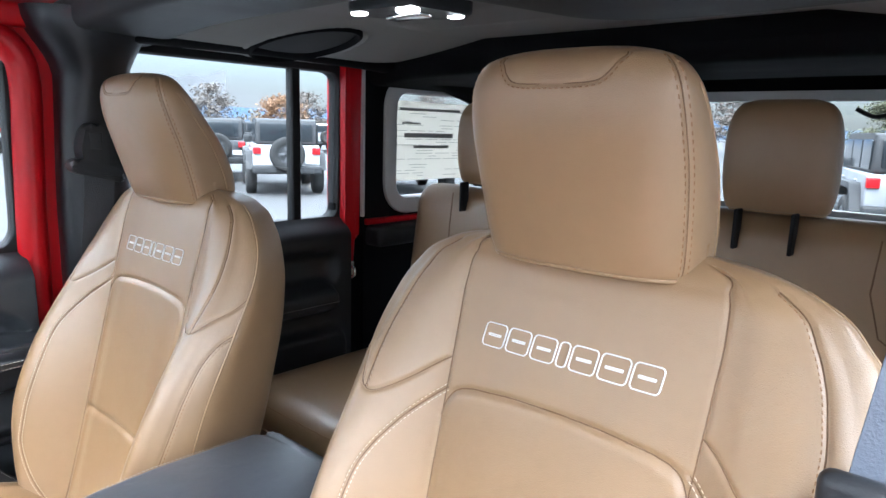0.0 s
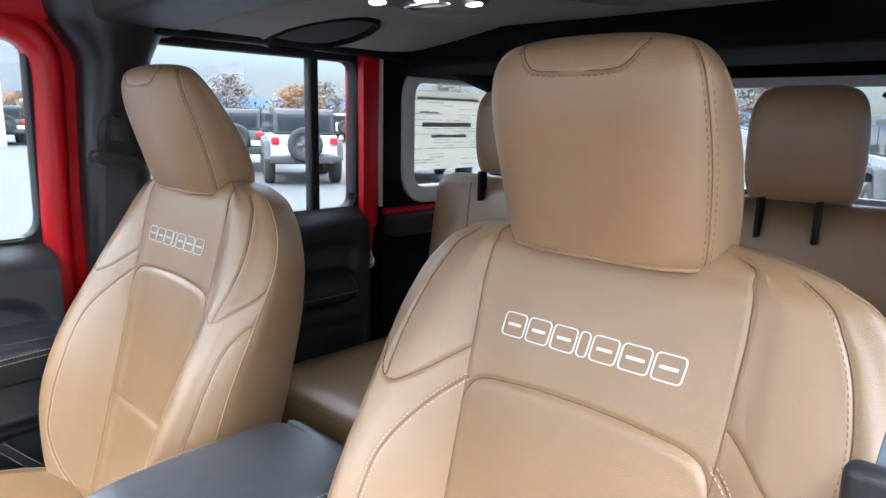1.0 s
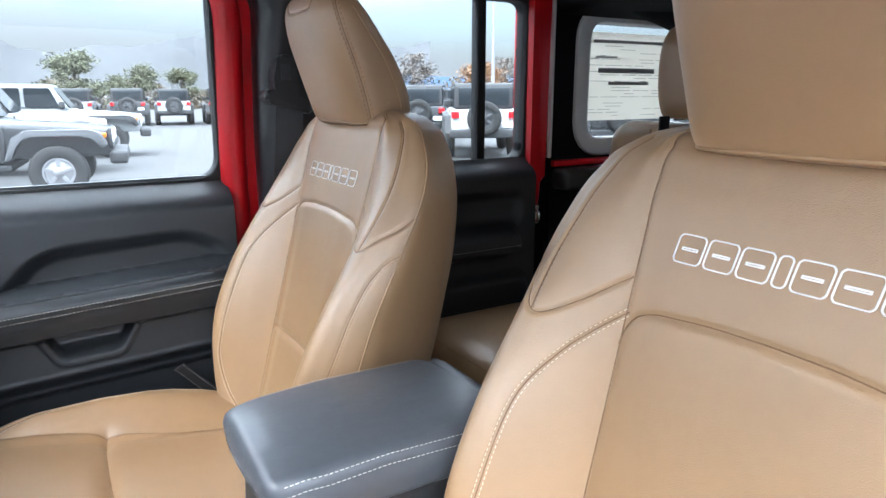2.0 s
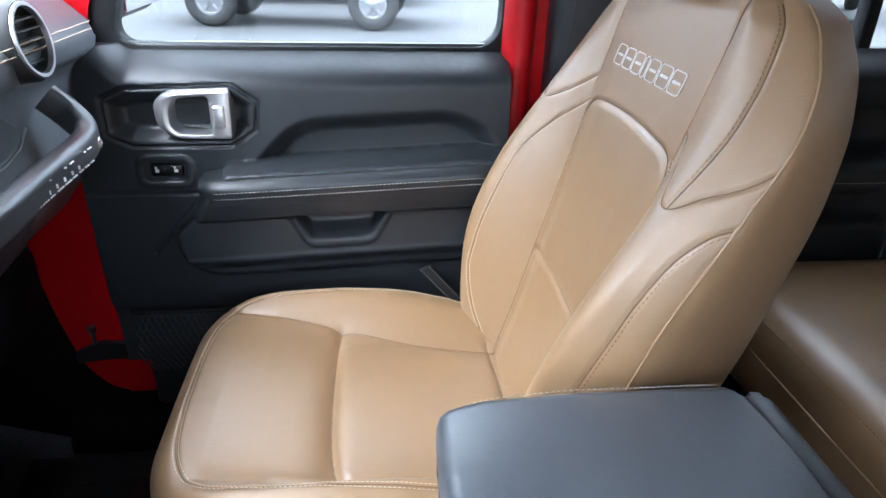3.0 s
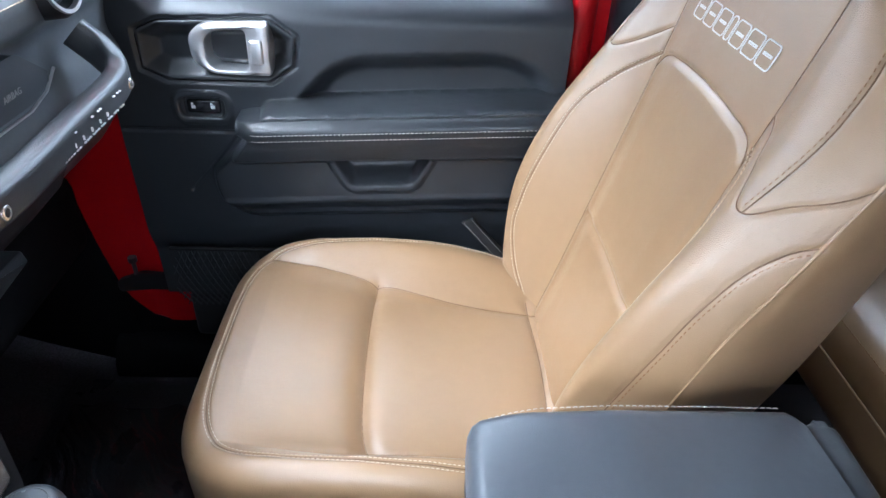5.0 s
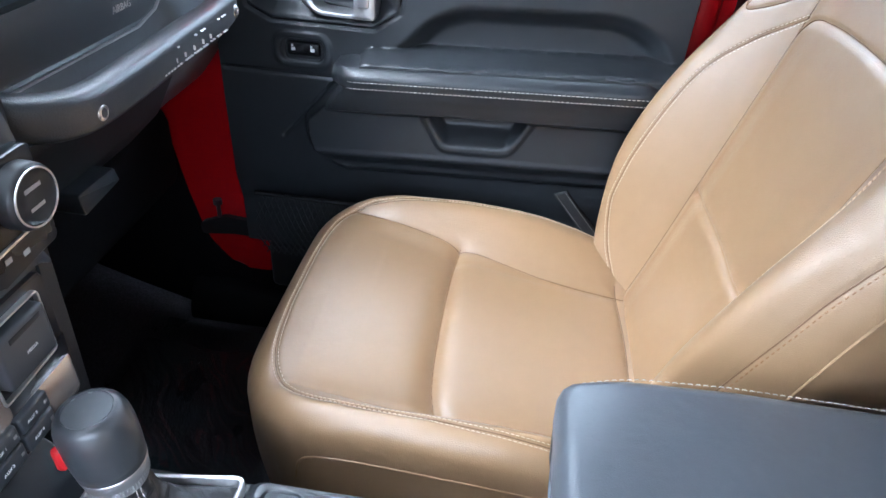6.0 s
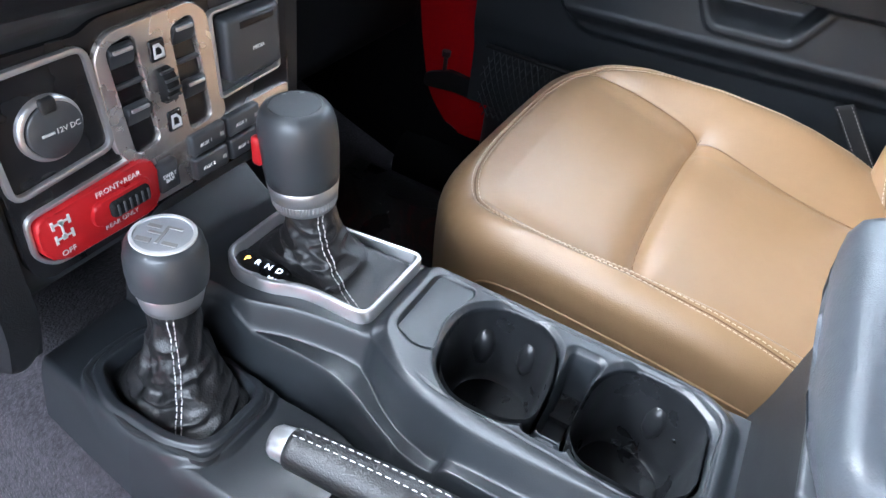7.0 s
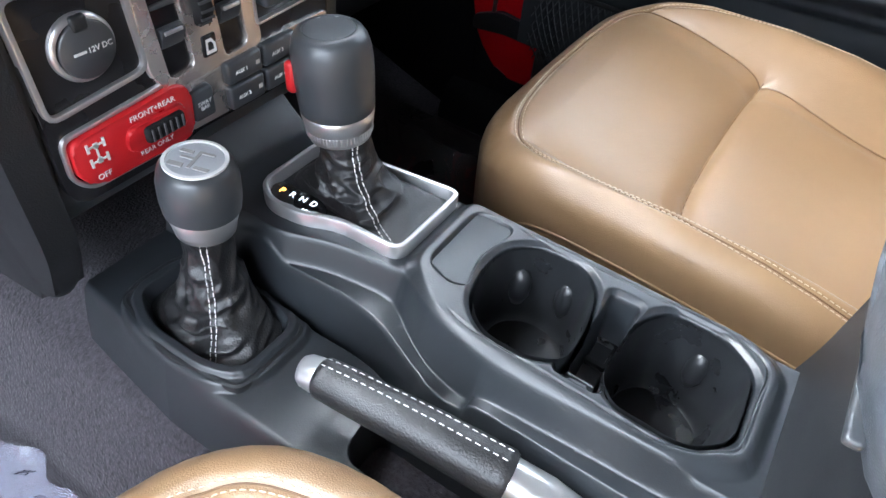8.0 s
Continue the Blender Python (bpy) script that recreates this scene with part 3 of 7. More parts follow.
# padded arm rest with two rows of stitching
P = []
for y in np.r_[-0.378, -0.377, -0.374, -0.368, -0.358, np.linspace(-0.34, 0.06, 30), 0.072, 0.080, 0.085, 0.087]:
    e = 1 - 0.45 * step(-0.352, -0.380, y) - 0.5 * step(0.062, 0.090, y)
    zb = 0.05 * (y + 0.35)
    loop = rounded([(-0.690, 0.650), (-0.600, 0.650), (-0.596, 0.668), (-0.610, 0.680), (-0.690, 0.683)], [0.004, 0.006, 0.014, 0.014, 0.004], 5)
    P.append([(-0.690 + (a + 0.690) * (0.55 + 0.45 * e), y, 0.668 + (b - 0.668) * (0.45 + 0.55 * e) + zb) for a, b in loop])
v, f = closed_skin(np.array(P))
raw("arm_pad", v, f, DOORSKIN, panel, "padded black vinyl arm rest")
pieces = []
for dz, xx in ((0.654, -0.5975), (0.664, -0.5956)):
    L = np.array([(xx - 0.040 * step(-0.345, -0.382, y) * 1.0 - 0.02 * step(0.065, 0.09, y), y, dz + 0.05 * (y + 0.35)) for y in np.linspace(-0.368, 0.074, 140)])
    pieces += dashes(L, np.tile((1.0, 0, 0), (len(L), 1)), 0.0040, 0.0022, 0.0005)
tagged(raw("stitching", *merged(pieces), THREAD_GREY, panel, "two rows of pale stitching"), kind="stuff")
# handle bowl, silver handle and lock switch
bez = rounded([(-0.516, 0.792), (-0.482, 0.808), (-0.322, 0.814), (-0.286, 0.788), (-0.291, 0.744), (-0.328, 0.719), (-0.480, 0.719), (-0.515, 0.736)], [0.012, 0.03, 0.022, 0.022, 0.022, 0.022, 0.03, 0.012], 6)
part("handle_bezel", ring(bez, shrunk(bez, 0.0026), -0.676, -0.6668, "x", 0.0008), GLOSS, door)
outer = rounded([(-0.437, 0.790), (-0.418, 0.806), (-0.327, 0.810), (-0.323, 0.806), (-0.323, 0.737), (-0.328, 0.733), (-0.410, 0.734), (-0.436, 0.754)], [0.012, 0.012, 0.004, 0.004, 0.004, 0.004, 0.014, 0.014], 4)
hole = rounded([(-0.414, 0.783), (-0.402, 0.796), (-0.360, 0.799), (-0.3555, 0.795), (-0.3555, 0.744), (-0.360, 0.741), (-0.404, 0.743), (-0.414, 0.754)], [0.010, 0.012, 0.005, 0.004, 0.004, 0.005, 0.012, 0.012], 4)
handle = part("door_handle", ring(outer, hole, -0.690, -0.650, "x", 0.006), SILVER, door, "satin silver pull handle")
bm = rbox((-0.668, -0.3500, 0.752), (-0.6455, -0.3320, 0.786), 0.003)
part("lock_tab", bm, SILVER, handle)
part("handle_bowl", rbox((-0.697, -0.416, 0.738), (-0.690, -0.348, 0.793), 0.003), PLASTIC, door)
sw = rounded([(-0.472, 0.655), (-0.398, 0.655), (-0.398, 0.702), (-0.472, 0.702)], 0.014, 4)
swi = rounded([(-0.462, 0.664), (-0.408, 0.664), (-0.408, 0.693), (-0.462, 0.693)], 0.008, 4)
lock = part("lock_switch", ring(sw, swi, -0.676, -0.664, "x", 0.002), PLASTIC, door, "black door lock switch")
part("rocker", rbox((-0.674, -0.460, 0.668), (-0.6655, -0.410, 0.689), 0.004), GLOSS, lock)
bm = bmesh.new()
for y in (-0.450, -0.421):
    rbox((-0.6656, y - 0.003, 0.676), (-0.6650, y + 0.003, 0.681), 0.0, bm=bm)
    rbox((-0.6656, y - 0.003, 0.682), (-0.6650, y + 0.000, 0.685), 0.0, bm=bm)
part("lock_marks", bm, PRINT, lock)
# storage net low on the door
pieces = []
for k in range(-9, 62):
    y0 = -0.53 + k * 0.011
    for sgn in (1, -1):
        a, b = (y0, 0.305), (y0 + sgn * 0.055 + (0 if sgn > 0 else 0.055), 0.425)
        if sgn < 0:
            a, b = (y0 + 0.055, 0.305), (y0, 0.425)
        pts = [(a[0] + (b[0] - a[0]) * t, a[1] + (b[1] - a[1]) * t) for t in np.linspace(0, 1, 9)]
        pts = [p for p in pts if -0.53 < p[0] < 0.10]
        if len(pts) > 2:
            pieces.append(tube_data([(-0.652 + 0.012 * math.sin(math.pi * (z - 0.305) / 0.12), y, z) for y, z in pts], 0.0013, 4))
raw("net", *merged(pieces), BELT_DARK, door, "black elastic storage net")
raw("net_hem", *tube_data([(-0.652, y, 0.427) for y in np.linspace(-0.53, 0.10, 20)], 0.004, 8), RUBBER, door)
# check strap and hinge on the front post
part("check_strap", prism(rounded([(-0.665, 0.315), (-0.615, 0.335), (-0.560, 0.330), (-0.530, 0.315), (-0.530, 0.295), (-0.60, 0.298), (-0.665, 0.290)], 0.008), XL - 0.012, XL - 0.002, "x", 0.002), RUBBER, side, "black door check strap")
raw("hinge_pin", *lathe([(0.004, 0), (0.004, 0.05), (0.008, 0.052), (0.008, 0.062), (0.0, 0.062)], (XL - 0.008, -0.628, 0.305), n=12), PLASTIC, side, "black hinge pin")
# door glass and its frame
def pane(name, y0, y1, z0, z1, x, parent, lean=0.0):
    ob = part(name, rbox((x - 0.002, y0, z0), (x + 0.002, y1, z1), 0), WINDOW, parent, smooth=False)
    ob.visible_shadow = False
    return ob
w1 = thing("window_1", (XL - 0.03, -0.2, BELTZ), "passenger front side window", "window", kind="structure")
pane("pane", -0.50, 0.105, BELTZ - 0.03, 1.262, XL - 0.035, w1)
fr_out = rounded([(-0.55, 0.845), (0.128, 0.845), (0.132, 1.275), (-0.40, 1.275)], 0.05, 6)
fr_in = rounded([(-0.505, 0.862), (0.098, 0.862), (0.102, 1.245), (-0.375, 1.245)], 0.045, 6)
part("window_frame", ring(fr_out, fr_in, XL - 0.06, XL - 0.02, "x", 0.004), RUBBER, w1)
# outside mirror
mir = thing("side_mirror", (XL - 0.2, -0.52, 0.9), "black door mirror outside the glass", "mirror")
part("mirror_housing", rbox((XL - 0.30, -0.60, 0.885), (XL - 0.085, -0.50, 1.03), 0.03, 4), PLASTIC, mir)
part("mirror_glass", rbox((XL - 0.285, -0.502, 0.90), (XL - 0.10, -0.496, 1.015), 0.002), CHROME, mir)
part("mirror_arm", rbox((XL - 0.12, -0.575, 0.85), (XL - 0.04, -0.525, 0.90), 0.015), RED, mir)

# ---------------------------------------------------------------- rear side door
door2 = thing("door_2", (XL, 0.55, 0.2), "closed rear side door with black panel", "door", kind="structure")
Y2, Z2 = np.meshgrid(np.linspace(0.205, 0.868, 90), np.linspace(0.30, 0.866, 80), indexing="ij")
X2 = np.full(Y2.shape, -0.668)
X2 -= 0.05 * step(0.81, 0.87, Z2) ** 1.6
X2 += 0.055 * step(0.012, -0.02, box_dist(Y2, Z2, 0.30, 0.80, 0.63, 0.70, 0.028))
X2 -= 0.02 * step(0.014, -0.014, box_dist(Y2, Z2, 0.34, 0.82, 0.705, 0.78, 0.03))
X2 += 0.03 * step(0.010, -0.016, box_dist(Y2, Z2, 0.25, 0.84, 0.44, 0.58, 0.05))
V, F = sheet(np.stack([X2, Y2, Z2], -1))
raw("door_panel", V, F, PLASTIC, door2)
part("door_skin", rbox((XL - 0.075, 0.20, 0.16), (XL - 0.047, 0.872, 0.845), 0.008), RED, door2)
P = [(-0.607, y, 0.662) for y in np.linspace(0.32, 0.78, 60)]
tagged(raw("stitching", *merged(dashes(P, np.tile((1.0, 0, 0), (60, 1)), 0.004, 0.0022, 0.0005)), THREAD_GREY, door2), kind="stuff")
w2 = thing("window_2", (XL - 0.03, 0.55, BELTZ), "rear door window with a dark dividing bar", "window", kind="structure")
pane("pane", 0.20, 0.724, BELTZ - 0.03, 1.262, XL - 0.035, w2)
pane("pane", 0.744, 0.868, BELTZ - 0.03, 1.262, XL - 0.035, w2)
fo = rounded([(0.19, 0.845), (0.876, 0.845), (0.882, 1.268), (0.20, 1.268)], 0.04, 6)
fi = rounded([(0.215, 0.862), (0.858, 0.862), (0.864, 1.243), (0.23, 1.243)], 0.035, 6)
part("window_frame", ring(fo, fi, XL - 0.06, XL - 0.015, "x", 0.004), RUBBER, w2)
part("dividing_bar", rbox((XL - 0.055, 0.722, 0.855), (XL - 0.022, 0.746, 1.25), 0.004), RUBBER, w2)
striker = thing("door_striker", (XL + 0.004, 0.885, 0.715), "bright steel door striker on a red pillar", "striker")
raw("striker_loop", *tube_data([(XL + 0.002, 0.878, 0.728), (XL + 0.030, 0.878, 0.728), (XL + 0.034, 0.878, 0.722), (XL + 0.034, 0.878, 0.708), (XL + 0.030, 0.878, 0.702), (XL + 0.002, 0.878, 0.702)], 0.0045, 8), CHROME, striker)
part("striker_plate", rbox((XL + 0.004, 0.872, 0.690), (XL + 0.008, 0.900, 0.740), 0.002), CHROME, striker)

# ---------------------------------------------------------------- quarter panel, hard top and tailgate
quarter = thing("wall_quarter", (XL, 1.35, 0.2), "black lined quarter panel with a pale window surround", "wall", kind="structure")
hole = rounded([(1.060, 0.905), (1.60, 0.905), (1.60, 1.205), (1.060, 1.205)], 0.05, 6)
def holed(y0, y1, z0, z1, hole, xa, xb):
    """A wall with one window hole."""
    bm = bmesh.new()
    n = len(hole)
    c = (sum(p[0] for p in hole) / n, sum(p[1] for p in hole) / n)
    out = []
    for a, b in hole:
        dx, dy = a - c[0], b - c[1]
        k = min(((y1 - c[0]) / dx if dx > 0 else (y0 - c[0]) / dx) if abs(dx) > 1e-6 else 1e9, ((z1 - c[1]) / dy if dy > 0 else (z0 - c[1]) / dy) if abs(dy) > 1e-6 else 1e9)
        out.append((c[0] + dx * k, c[1] + dy * k))
    for want in ((y0, z0), (y1, z0), (y1, z1), (y0, z1)):
        i = min(range(n), key=lambda q: (out[q][0] - want[0]) ** 2 + (out[q][1] - want[1]) ** 2)
        out[i] = want
    ring(out, hole, xa, xb, "x", bm=bm)
    return bm
part("quarter_lining", holed(0.944, 1.88, 0.20, 1.32, shrunk(hole, -0.045), XL - 0.05, XL - 0.004), DARKTRIM, quarter)
part("window_surround", ring(shrunk(hole, -0.047), hole, XL - 0.055, XL + 0.006, "x", 0.006), TOPGREY, quarter, "pale grey moulded surround")
part("belt_strip", rbox((XL - 0.05, 0.945, 0.835), (XL + 0.010, 1.88, 0.852), 0.004), RED, quarter)
part("latch_ledge", rbox((XL - 0.02, 0.95, 0.775), (XL + 0.055, 1.30, 0.833), 0.015), PLASTIC, quarter)
w3 = thing("window_3", (XL - 0.03, 1.3, 0.9), "fixed quarter window of the hard top", "window", kind="structure")
pane("pane", 1.05, 1.61, 0.895, 1.215, XL - 0.045, w3).data.materials[0] = REARGLASS
gate = thing("wall_tailgate", (0, 1.85, 0.2), "black tailgate wall with the rear window", "wall", kind="structure")
bm = bmesh.new()
for lo, hi in (((XL, 1.80, 0.20), (XR, 1.86, 0.90)), ((XL, 1.80, 1.225), (XR, 1.86, 1.33)), ((XL, 1.80, 0.90), (-0.56, 1.86, 1.225)), ((0.58, 1.80, 0.90), (XR, 1.86, 1.225))):
    rbox(lo, hi, 0.0, bm=bm)
part("gate_lining", bm, DARKTRIM, gate)
w4 = thing("window_4", (0, 1.84, 0.9), "rear window of the hard top", "window", kind="structure")
ob = part("pane", rbox((-0.57, 1.833, 0.89), (0.59, 1.837, 1.235), 0), REARGLASS, w4, smooth=False)
go = rounded([(-0.575, 0.885), (0.595, 0.885), (0.595, 1.24), (-0.575, 1.24)], 0.05, 6)
gi = rounded([(-0.54, 0.915), (0.56, 0.915), (0.56, 1.212), (-0.54, 1.212)], 0.05, 6)
part("window_frame", ring(go, gi, 1.79, 1.83, "y", 0.004), TOPGREY, w4)
raw("washer_cable", *tube_data(smooth_line([(0.30, 1.78, 1.19), (0.345, 1.775, 1.17), (0.39, 1.77, 1.185), (0.42, 1.77, 1.215), (0.47, 1.78, 1.21)], 30), 0.006, 8), RUBBER, gate)
# driver side behind the open door, closed plainly
dside = thing("wall_driver", (XR, 1, 0.2), "dark lined body side behind the driver seat", "wall", kind="structure")
part("rear_door_panel", rbox((XR - 0.02, 0.40, 0.16), (XR + 0.07, 1.88, 0.86), 0.01), PLASTIC_SOFT, dside)
part("middle_pillar", rbox((XR - 0.03, 0.30, 0.16), (XR + 0.06, 0.40, 1.30), 0.02), PLASTIC, dside)
part("rear_pillar", rbox((XR - 0.02, 0.95, 0.862), (XR + 0.06, 1.10, 1.30), 0.01), DARKTRIM, dside)
part("corner_pillar", rbox((XR - 0.02, 1.60, 0.862), (XR + 0.06, 1.88, 1.30), 0.01), DARKTRIM, dside)
# out of view: dark panes added to cut light on the rear bench
w6 = thing("window_6", (XR + 0.02, 0.7, 0.9), "unseen tinted rear window, added to dim the bench", "window", kind="structure")
part("pane", rbox((XR + 0.018, 0.38, 0.85), (XR + 0.022, 0.97, 1.27), 0), PRIVACY, w6, smooth=False)
part("pane", rbox((XR + 0.018, 1.08, 0.85), (XR + 0.022, 1.62, 1.27), 0), PRIVACY, w6, smooth=False)
part("front_post", prism(rounded([(-0.70, 0.2), (-0.60, 0.2), (-0.60, 0.9), (-0.40, 1.29), (-0.47, 1.30), (-0.70, 0.92)], 0.02), XR + 0.0, XR + 0.06, "x", 0.006), RED, dside)
part("roof_rail", rbox((XR - 0.02, -0.50, 1.262), (XR + 0.06, 1.88, 1.33), 0.01), DARKTRIM, dside)
part("sill", rbox((XR - 0.04, -0.70, 0.08), (XR + 0.09, 0.35, 0.19), 0.02), RED, dside)
# ceiling: front roof panel, grey headliner, and the cross bars
ceiling = raw("ceiling", *merged([
    sheet(np.array([[(x, y, 1.322 + 0.018 * math.cos(x * 1.9) - 0.03 * step(1.5, 1.86, y) - 0.035 * step(-0.2, -0.5, y)) for x in np.linspace(XL - 0.03, XR + 0.03, 40)] for y in np.linspace(-0.50, 1.87, 60)])),
    sheet(np.array([[(x, y, 1.355 + 0.018 * math.cos(x * 1.9)) for x in np.linspace(XR + 0.03, XL - 0.03, 40)] for y in np.linspace(-0.50, 1.87, 60)]))]), HEADLINER)
tagged(ceiling, "grey fabric headliner under the roof", "ceiling", kind="structure")
bars = thing("roll_bar", (0, 0.45, 1.3), "black padded cross bars under the roof", "roll bar", kind="structure")
def bar(name, pts, ry, rz, mat=DARKTRIM):
    P = []
    pts = np.array(pts)
    for p in smooth_line(pts, 40):
        loop = rounded([(-ry, -rz), (ry, -rz), (ry, rz), (-ry, rz)], min(ry, rz) * 0.8, 4)
        P.append([(p[0], p[1] + a, p[2] + b) for a, b in loop])
    P = np.array(P)
    v, f = sheet(np.concatenate([P, P[:, :1]], 1))
    return raw(name, v, f, mat, bars)
bar("cross_bar", [(XL, 0.275, 1.285), (-0.45, 0.295, 1.312), (-0.2, 0.31, 1.318), (0.3, 0.31, 1.318), (0.55, 0.295, 1.312), (XR, 0.275, 1.285)], 0.095, 0.034, BARTRIM)
bar("rear_cross_bar", [(XL + 0.01, 1.16, 1.262), (-0.5, 1.20, 1.284), (0, 1.23, 1.290), (0.5, 1.22, 1.288), (XR - 0.01, 1.18, 1.262)], 0.22, 0.046)
for x in (XL + 0.06, XR - 0.06):
    P = [(x, 0.30, 1.285), (x, 0.7, 1.288), (x, 1.1, 1.265), (x, 1.5, 1.15), (x, 1.78, 0.9)]
    raw("side_bar", *tube_data(smooth_line(P, 40), 0.035, 14), DARKTRIM, bars)
# dark overhead panel above the driver
part("overhead_panel", prism(rounded([(0.02, 0.36), (0.10, 0.70), (0.17, 0.765), (0.30, 0.785), (0.58, 0.765), (XR - 0.04, 0.70), (XR - 0.04, 0.36)], [0.03, 0.05, 0.05, 0.06, 0.06, 0.05, 0.03], 6), 1.286, 1.300, "z", 0.006, 3), BARTRIM, bars, "black overhead panel")
# moulded grey trim behind the cross bar, with an oval recess for the loudspeaker
XT, YT = np.meshgrid(np.linspace(XL + 0.002, XR - 0.004, 190), np.linspace(0.345, 1.04, 120), indexing="ij")
side_ = np.minimum(XT - XL, XR - XT)
ZT = 1.258 + 0.052 * np.clip(side_ / 0.36, 0, 1) ** 1.4 + 0.012 * step(0.85, 1.04, YT)
oval = np.hypot((XT + 0.540) / 0.150, ((YT - 0.625) - 0.06 * (XT + 0.540)) / 0.098)
ZT += 0.012 * step(1.04, 0.98, oval) - 0.004 * np.exp(-((oval - 1.07) / 0.035) ** 2)
ZT -= 0.0035 * np.exp(-(poly_dist(XT, YT, [(-0.30, 0.60), (0.02, 0.64), (0.05, 0.80), (-0.30, 0.78)]) / 0.006) ** 2)
v, f = sheet(np.stack([XT, YT, ZT], -1))
raw("bar_trim", *merged([(v, f), (v + np.array([0, 0, 0.010]), [q[::-1] for q in f])]), HEADLINER, bars, "grey moulded trim with an oval recess")
pod = thing("speaker_pod", (-0.540, 0.625, 1.27), "oval black loudspeaker set into the roof trim", "speaker")
m = Matrix.Translation((-0.540, 0.625, 1.279)) @ Matrix.Rotation(radians(4), 4, "Z") @ Matrix.Rotation(radians(-9), 4, "Y") @ Matrix.Diagonal((0.86, 1.04, 1, 1))
raw("bezel", *moved(lathe([(0.168, 0.010), (0.176, 0.002), (0.175, -0.006), (0.168, -0.009), (0.160, -0.004), (0.158, 0.008)], (0, 0, 0), n=64, squash=0.535, loop=True), m), DARKTRIM, pod, "black oval bezel")
raw("grille", *moved(lathe([(0.160, 0.006), (0.150, 0.001), (0.10, -0.002), (0.0, -0.003)], (0, 0, 0), n=64, squash=0.53), m), material("speaker_cloth", (0.030, 0.031, 0.032), 0.9, vary=0.2, grain=0.8, grain_scale=900), pod, "dark grey speaker cloth")
dome = thing("dome_lamp", (-0.12, 0.52, 1.29), "dome lamp with lit lenses on the cross bar", "lamp")
part("lamp_housing", prism(rounded([(-0.205, 0.455), (-0.06, 0.462), (-0.035, 0.60), (-0.09, 0.61), (-0.20, 0.52)], 0.03, 5), 1.288, 1.318, "z", 0.008, 3), PLASTIC, dome)
part("lens", rbox((-0.100, 0.474, 1.281), (-0.064, 0.497, 1.291), 0.006, 4), LAMP, dome, "bright lit lens")
part("lens", rbox((-0.195, 0.465, 1.285), (-0.170, 0.483, 1.291), 0.005, 4), LAMP, dome, "lit lens")
part("lens", rbox((-0.080, 0.575, 1.2855), (-0.054, 0.590, 1.291), 0.005, 4), LAMP, dome, "lit lens")
part("trim_bar", rbox((-0.165, 0.515, 1.282), (-0.085, 0.545, 1.290), 0.003), CHROME, dome, "bright bar")
# front bulkhead and windscreen
shell = thing("wall_front", (0, -0.9, 0.2), "black bulkhead below the windscreen", "wall", kind="structure")
part("bulkhead", rbox((XL - 0.05, -1.10, 0.05), (XR + 0.06, -1.03, 0.93), 0.01), DARKTRIM, shell)
part("header_rail", rbox((XL - 0.03, -0.545, 1.255), (XR + 0.05, -0.46, 1.34), 0.02), DARKTRIM, shell)
w5 = thing("window_5", (0, -0.8, 0.95), "windscreen", "window", kind="structure")
ob = part("pane", prism([(-0.925, 0.925), (-0.92, 0.92), (-0.515, 1.275), (-0.52, 1.28)], XL - 0.03, XR + 0.04, "x"), SCREEN, w5, smooth=False)
ob.visible_shadow = False

# ---------------------------------------------------------------- front seats
CX = -0.365
BZ = np.array([0.43, 0.52, 0.62, 0.72, 0.825, 0.9, 0.95, 0.978, 0.994, 1.002])
B_Y = np.array([0.066, 0.094, 0.122, 0.150, 0.179, 0.200, 0.214, 0.224, 0.236, 0.250])
B_HP = np.array([0.116, 0.12, 0.124, 0.128, 0.132, 0.135, 0.136, 0.132, 0.122, 0.09])
B_B = np.array([0.036, 0.066, 0.082, 0.07, 0.036, 0.013, 0.003, 0.0, 0.0, 0.0])
B_SC = np.array([0.155, 0.186, 0.205, 0.211, 0.209, 0.201, 0.184, 0.16, 0.126, 0.086])
B_W = np.array([0.192, 0.228, 0.251, 0.261, 0.267, 0.258, 0.232, 0.199, 0.154, 0.104])
B_T = np.array([0.180, 0.176, 0.171, 0.164, 0.152, 0.134, 0.116, 0.098, 0.068, 0.028])
B_R = np.array([0, 0, 0, 0.001, 0.006, 0.011, 0.013, 0.012, 0.008, 0.003])


def ease(z, zs, vs):
    """A smooth curve through the pairs (zs, vs)."""
    h = np.diff(zs)
    d = np.diff(vs) / h
    m = np.r_[d[0], (d[:-1] * h[1:] + d[1:] * h[:-1]) / (h[1:] + h[:-1]), d[-1]]
    i = np.clip(np.searchsorted(zs, z, side="right") - 1, 0, len(h) - 1)
    u = (np.clip(z, zs[0], zs[-1]) - zs[i]) / h[i]
    return (1 + 2 * u) * (1 - u) ** 2 * vs[i] + u * (1 - u) ** 2 * h[i] * m[i] + u * u * (3 - 2 * u) * vs[i + 1] + u * u * (u - 1) * h[i] * m[i + 1]


def knots(z):
    y, hp, b, sc, w, t, r = [ease(z, BZ, a) for a in (B_Y, B_HP, B_B, B_SC, B_W, B_T, B_R)]
    yb = y + t
    half = [(0, yb), (-0.46 * w, yb - 0.002), (-0.76 * w, yb - 0.17 * t), (-w, y + 0.21 * t - 0.35 * b + 0.6 * r), (-(0.55 * w + 0.45 * sc), y - 0.86 * b + r),
            (-sc, y - b + 0.35 * r), (-(0.52 * sc + 0.48 * hp), y - 0.52 * b), (-hp, y + 0.0005), (-0.55 * hp, y - 0.0015), (0, y - 0.002)]
    return np.array(half + [(-x, q) for x, q in half[-2:0:-1]])


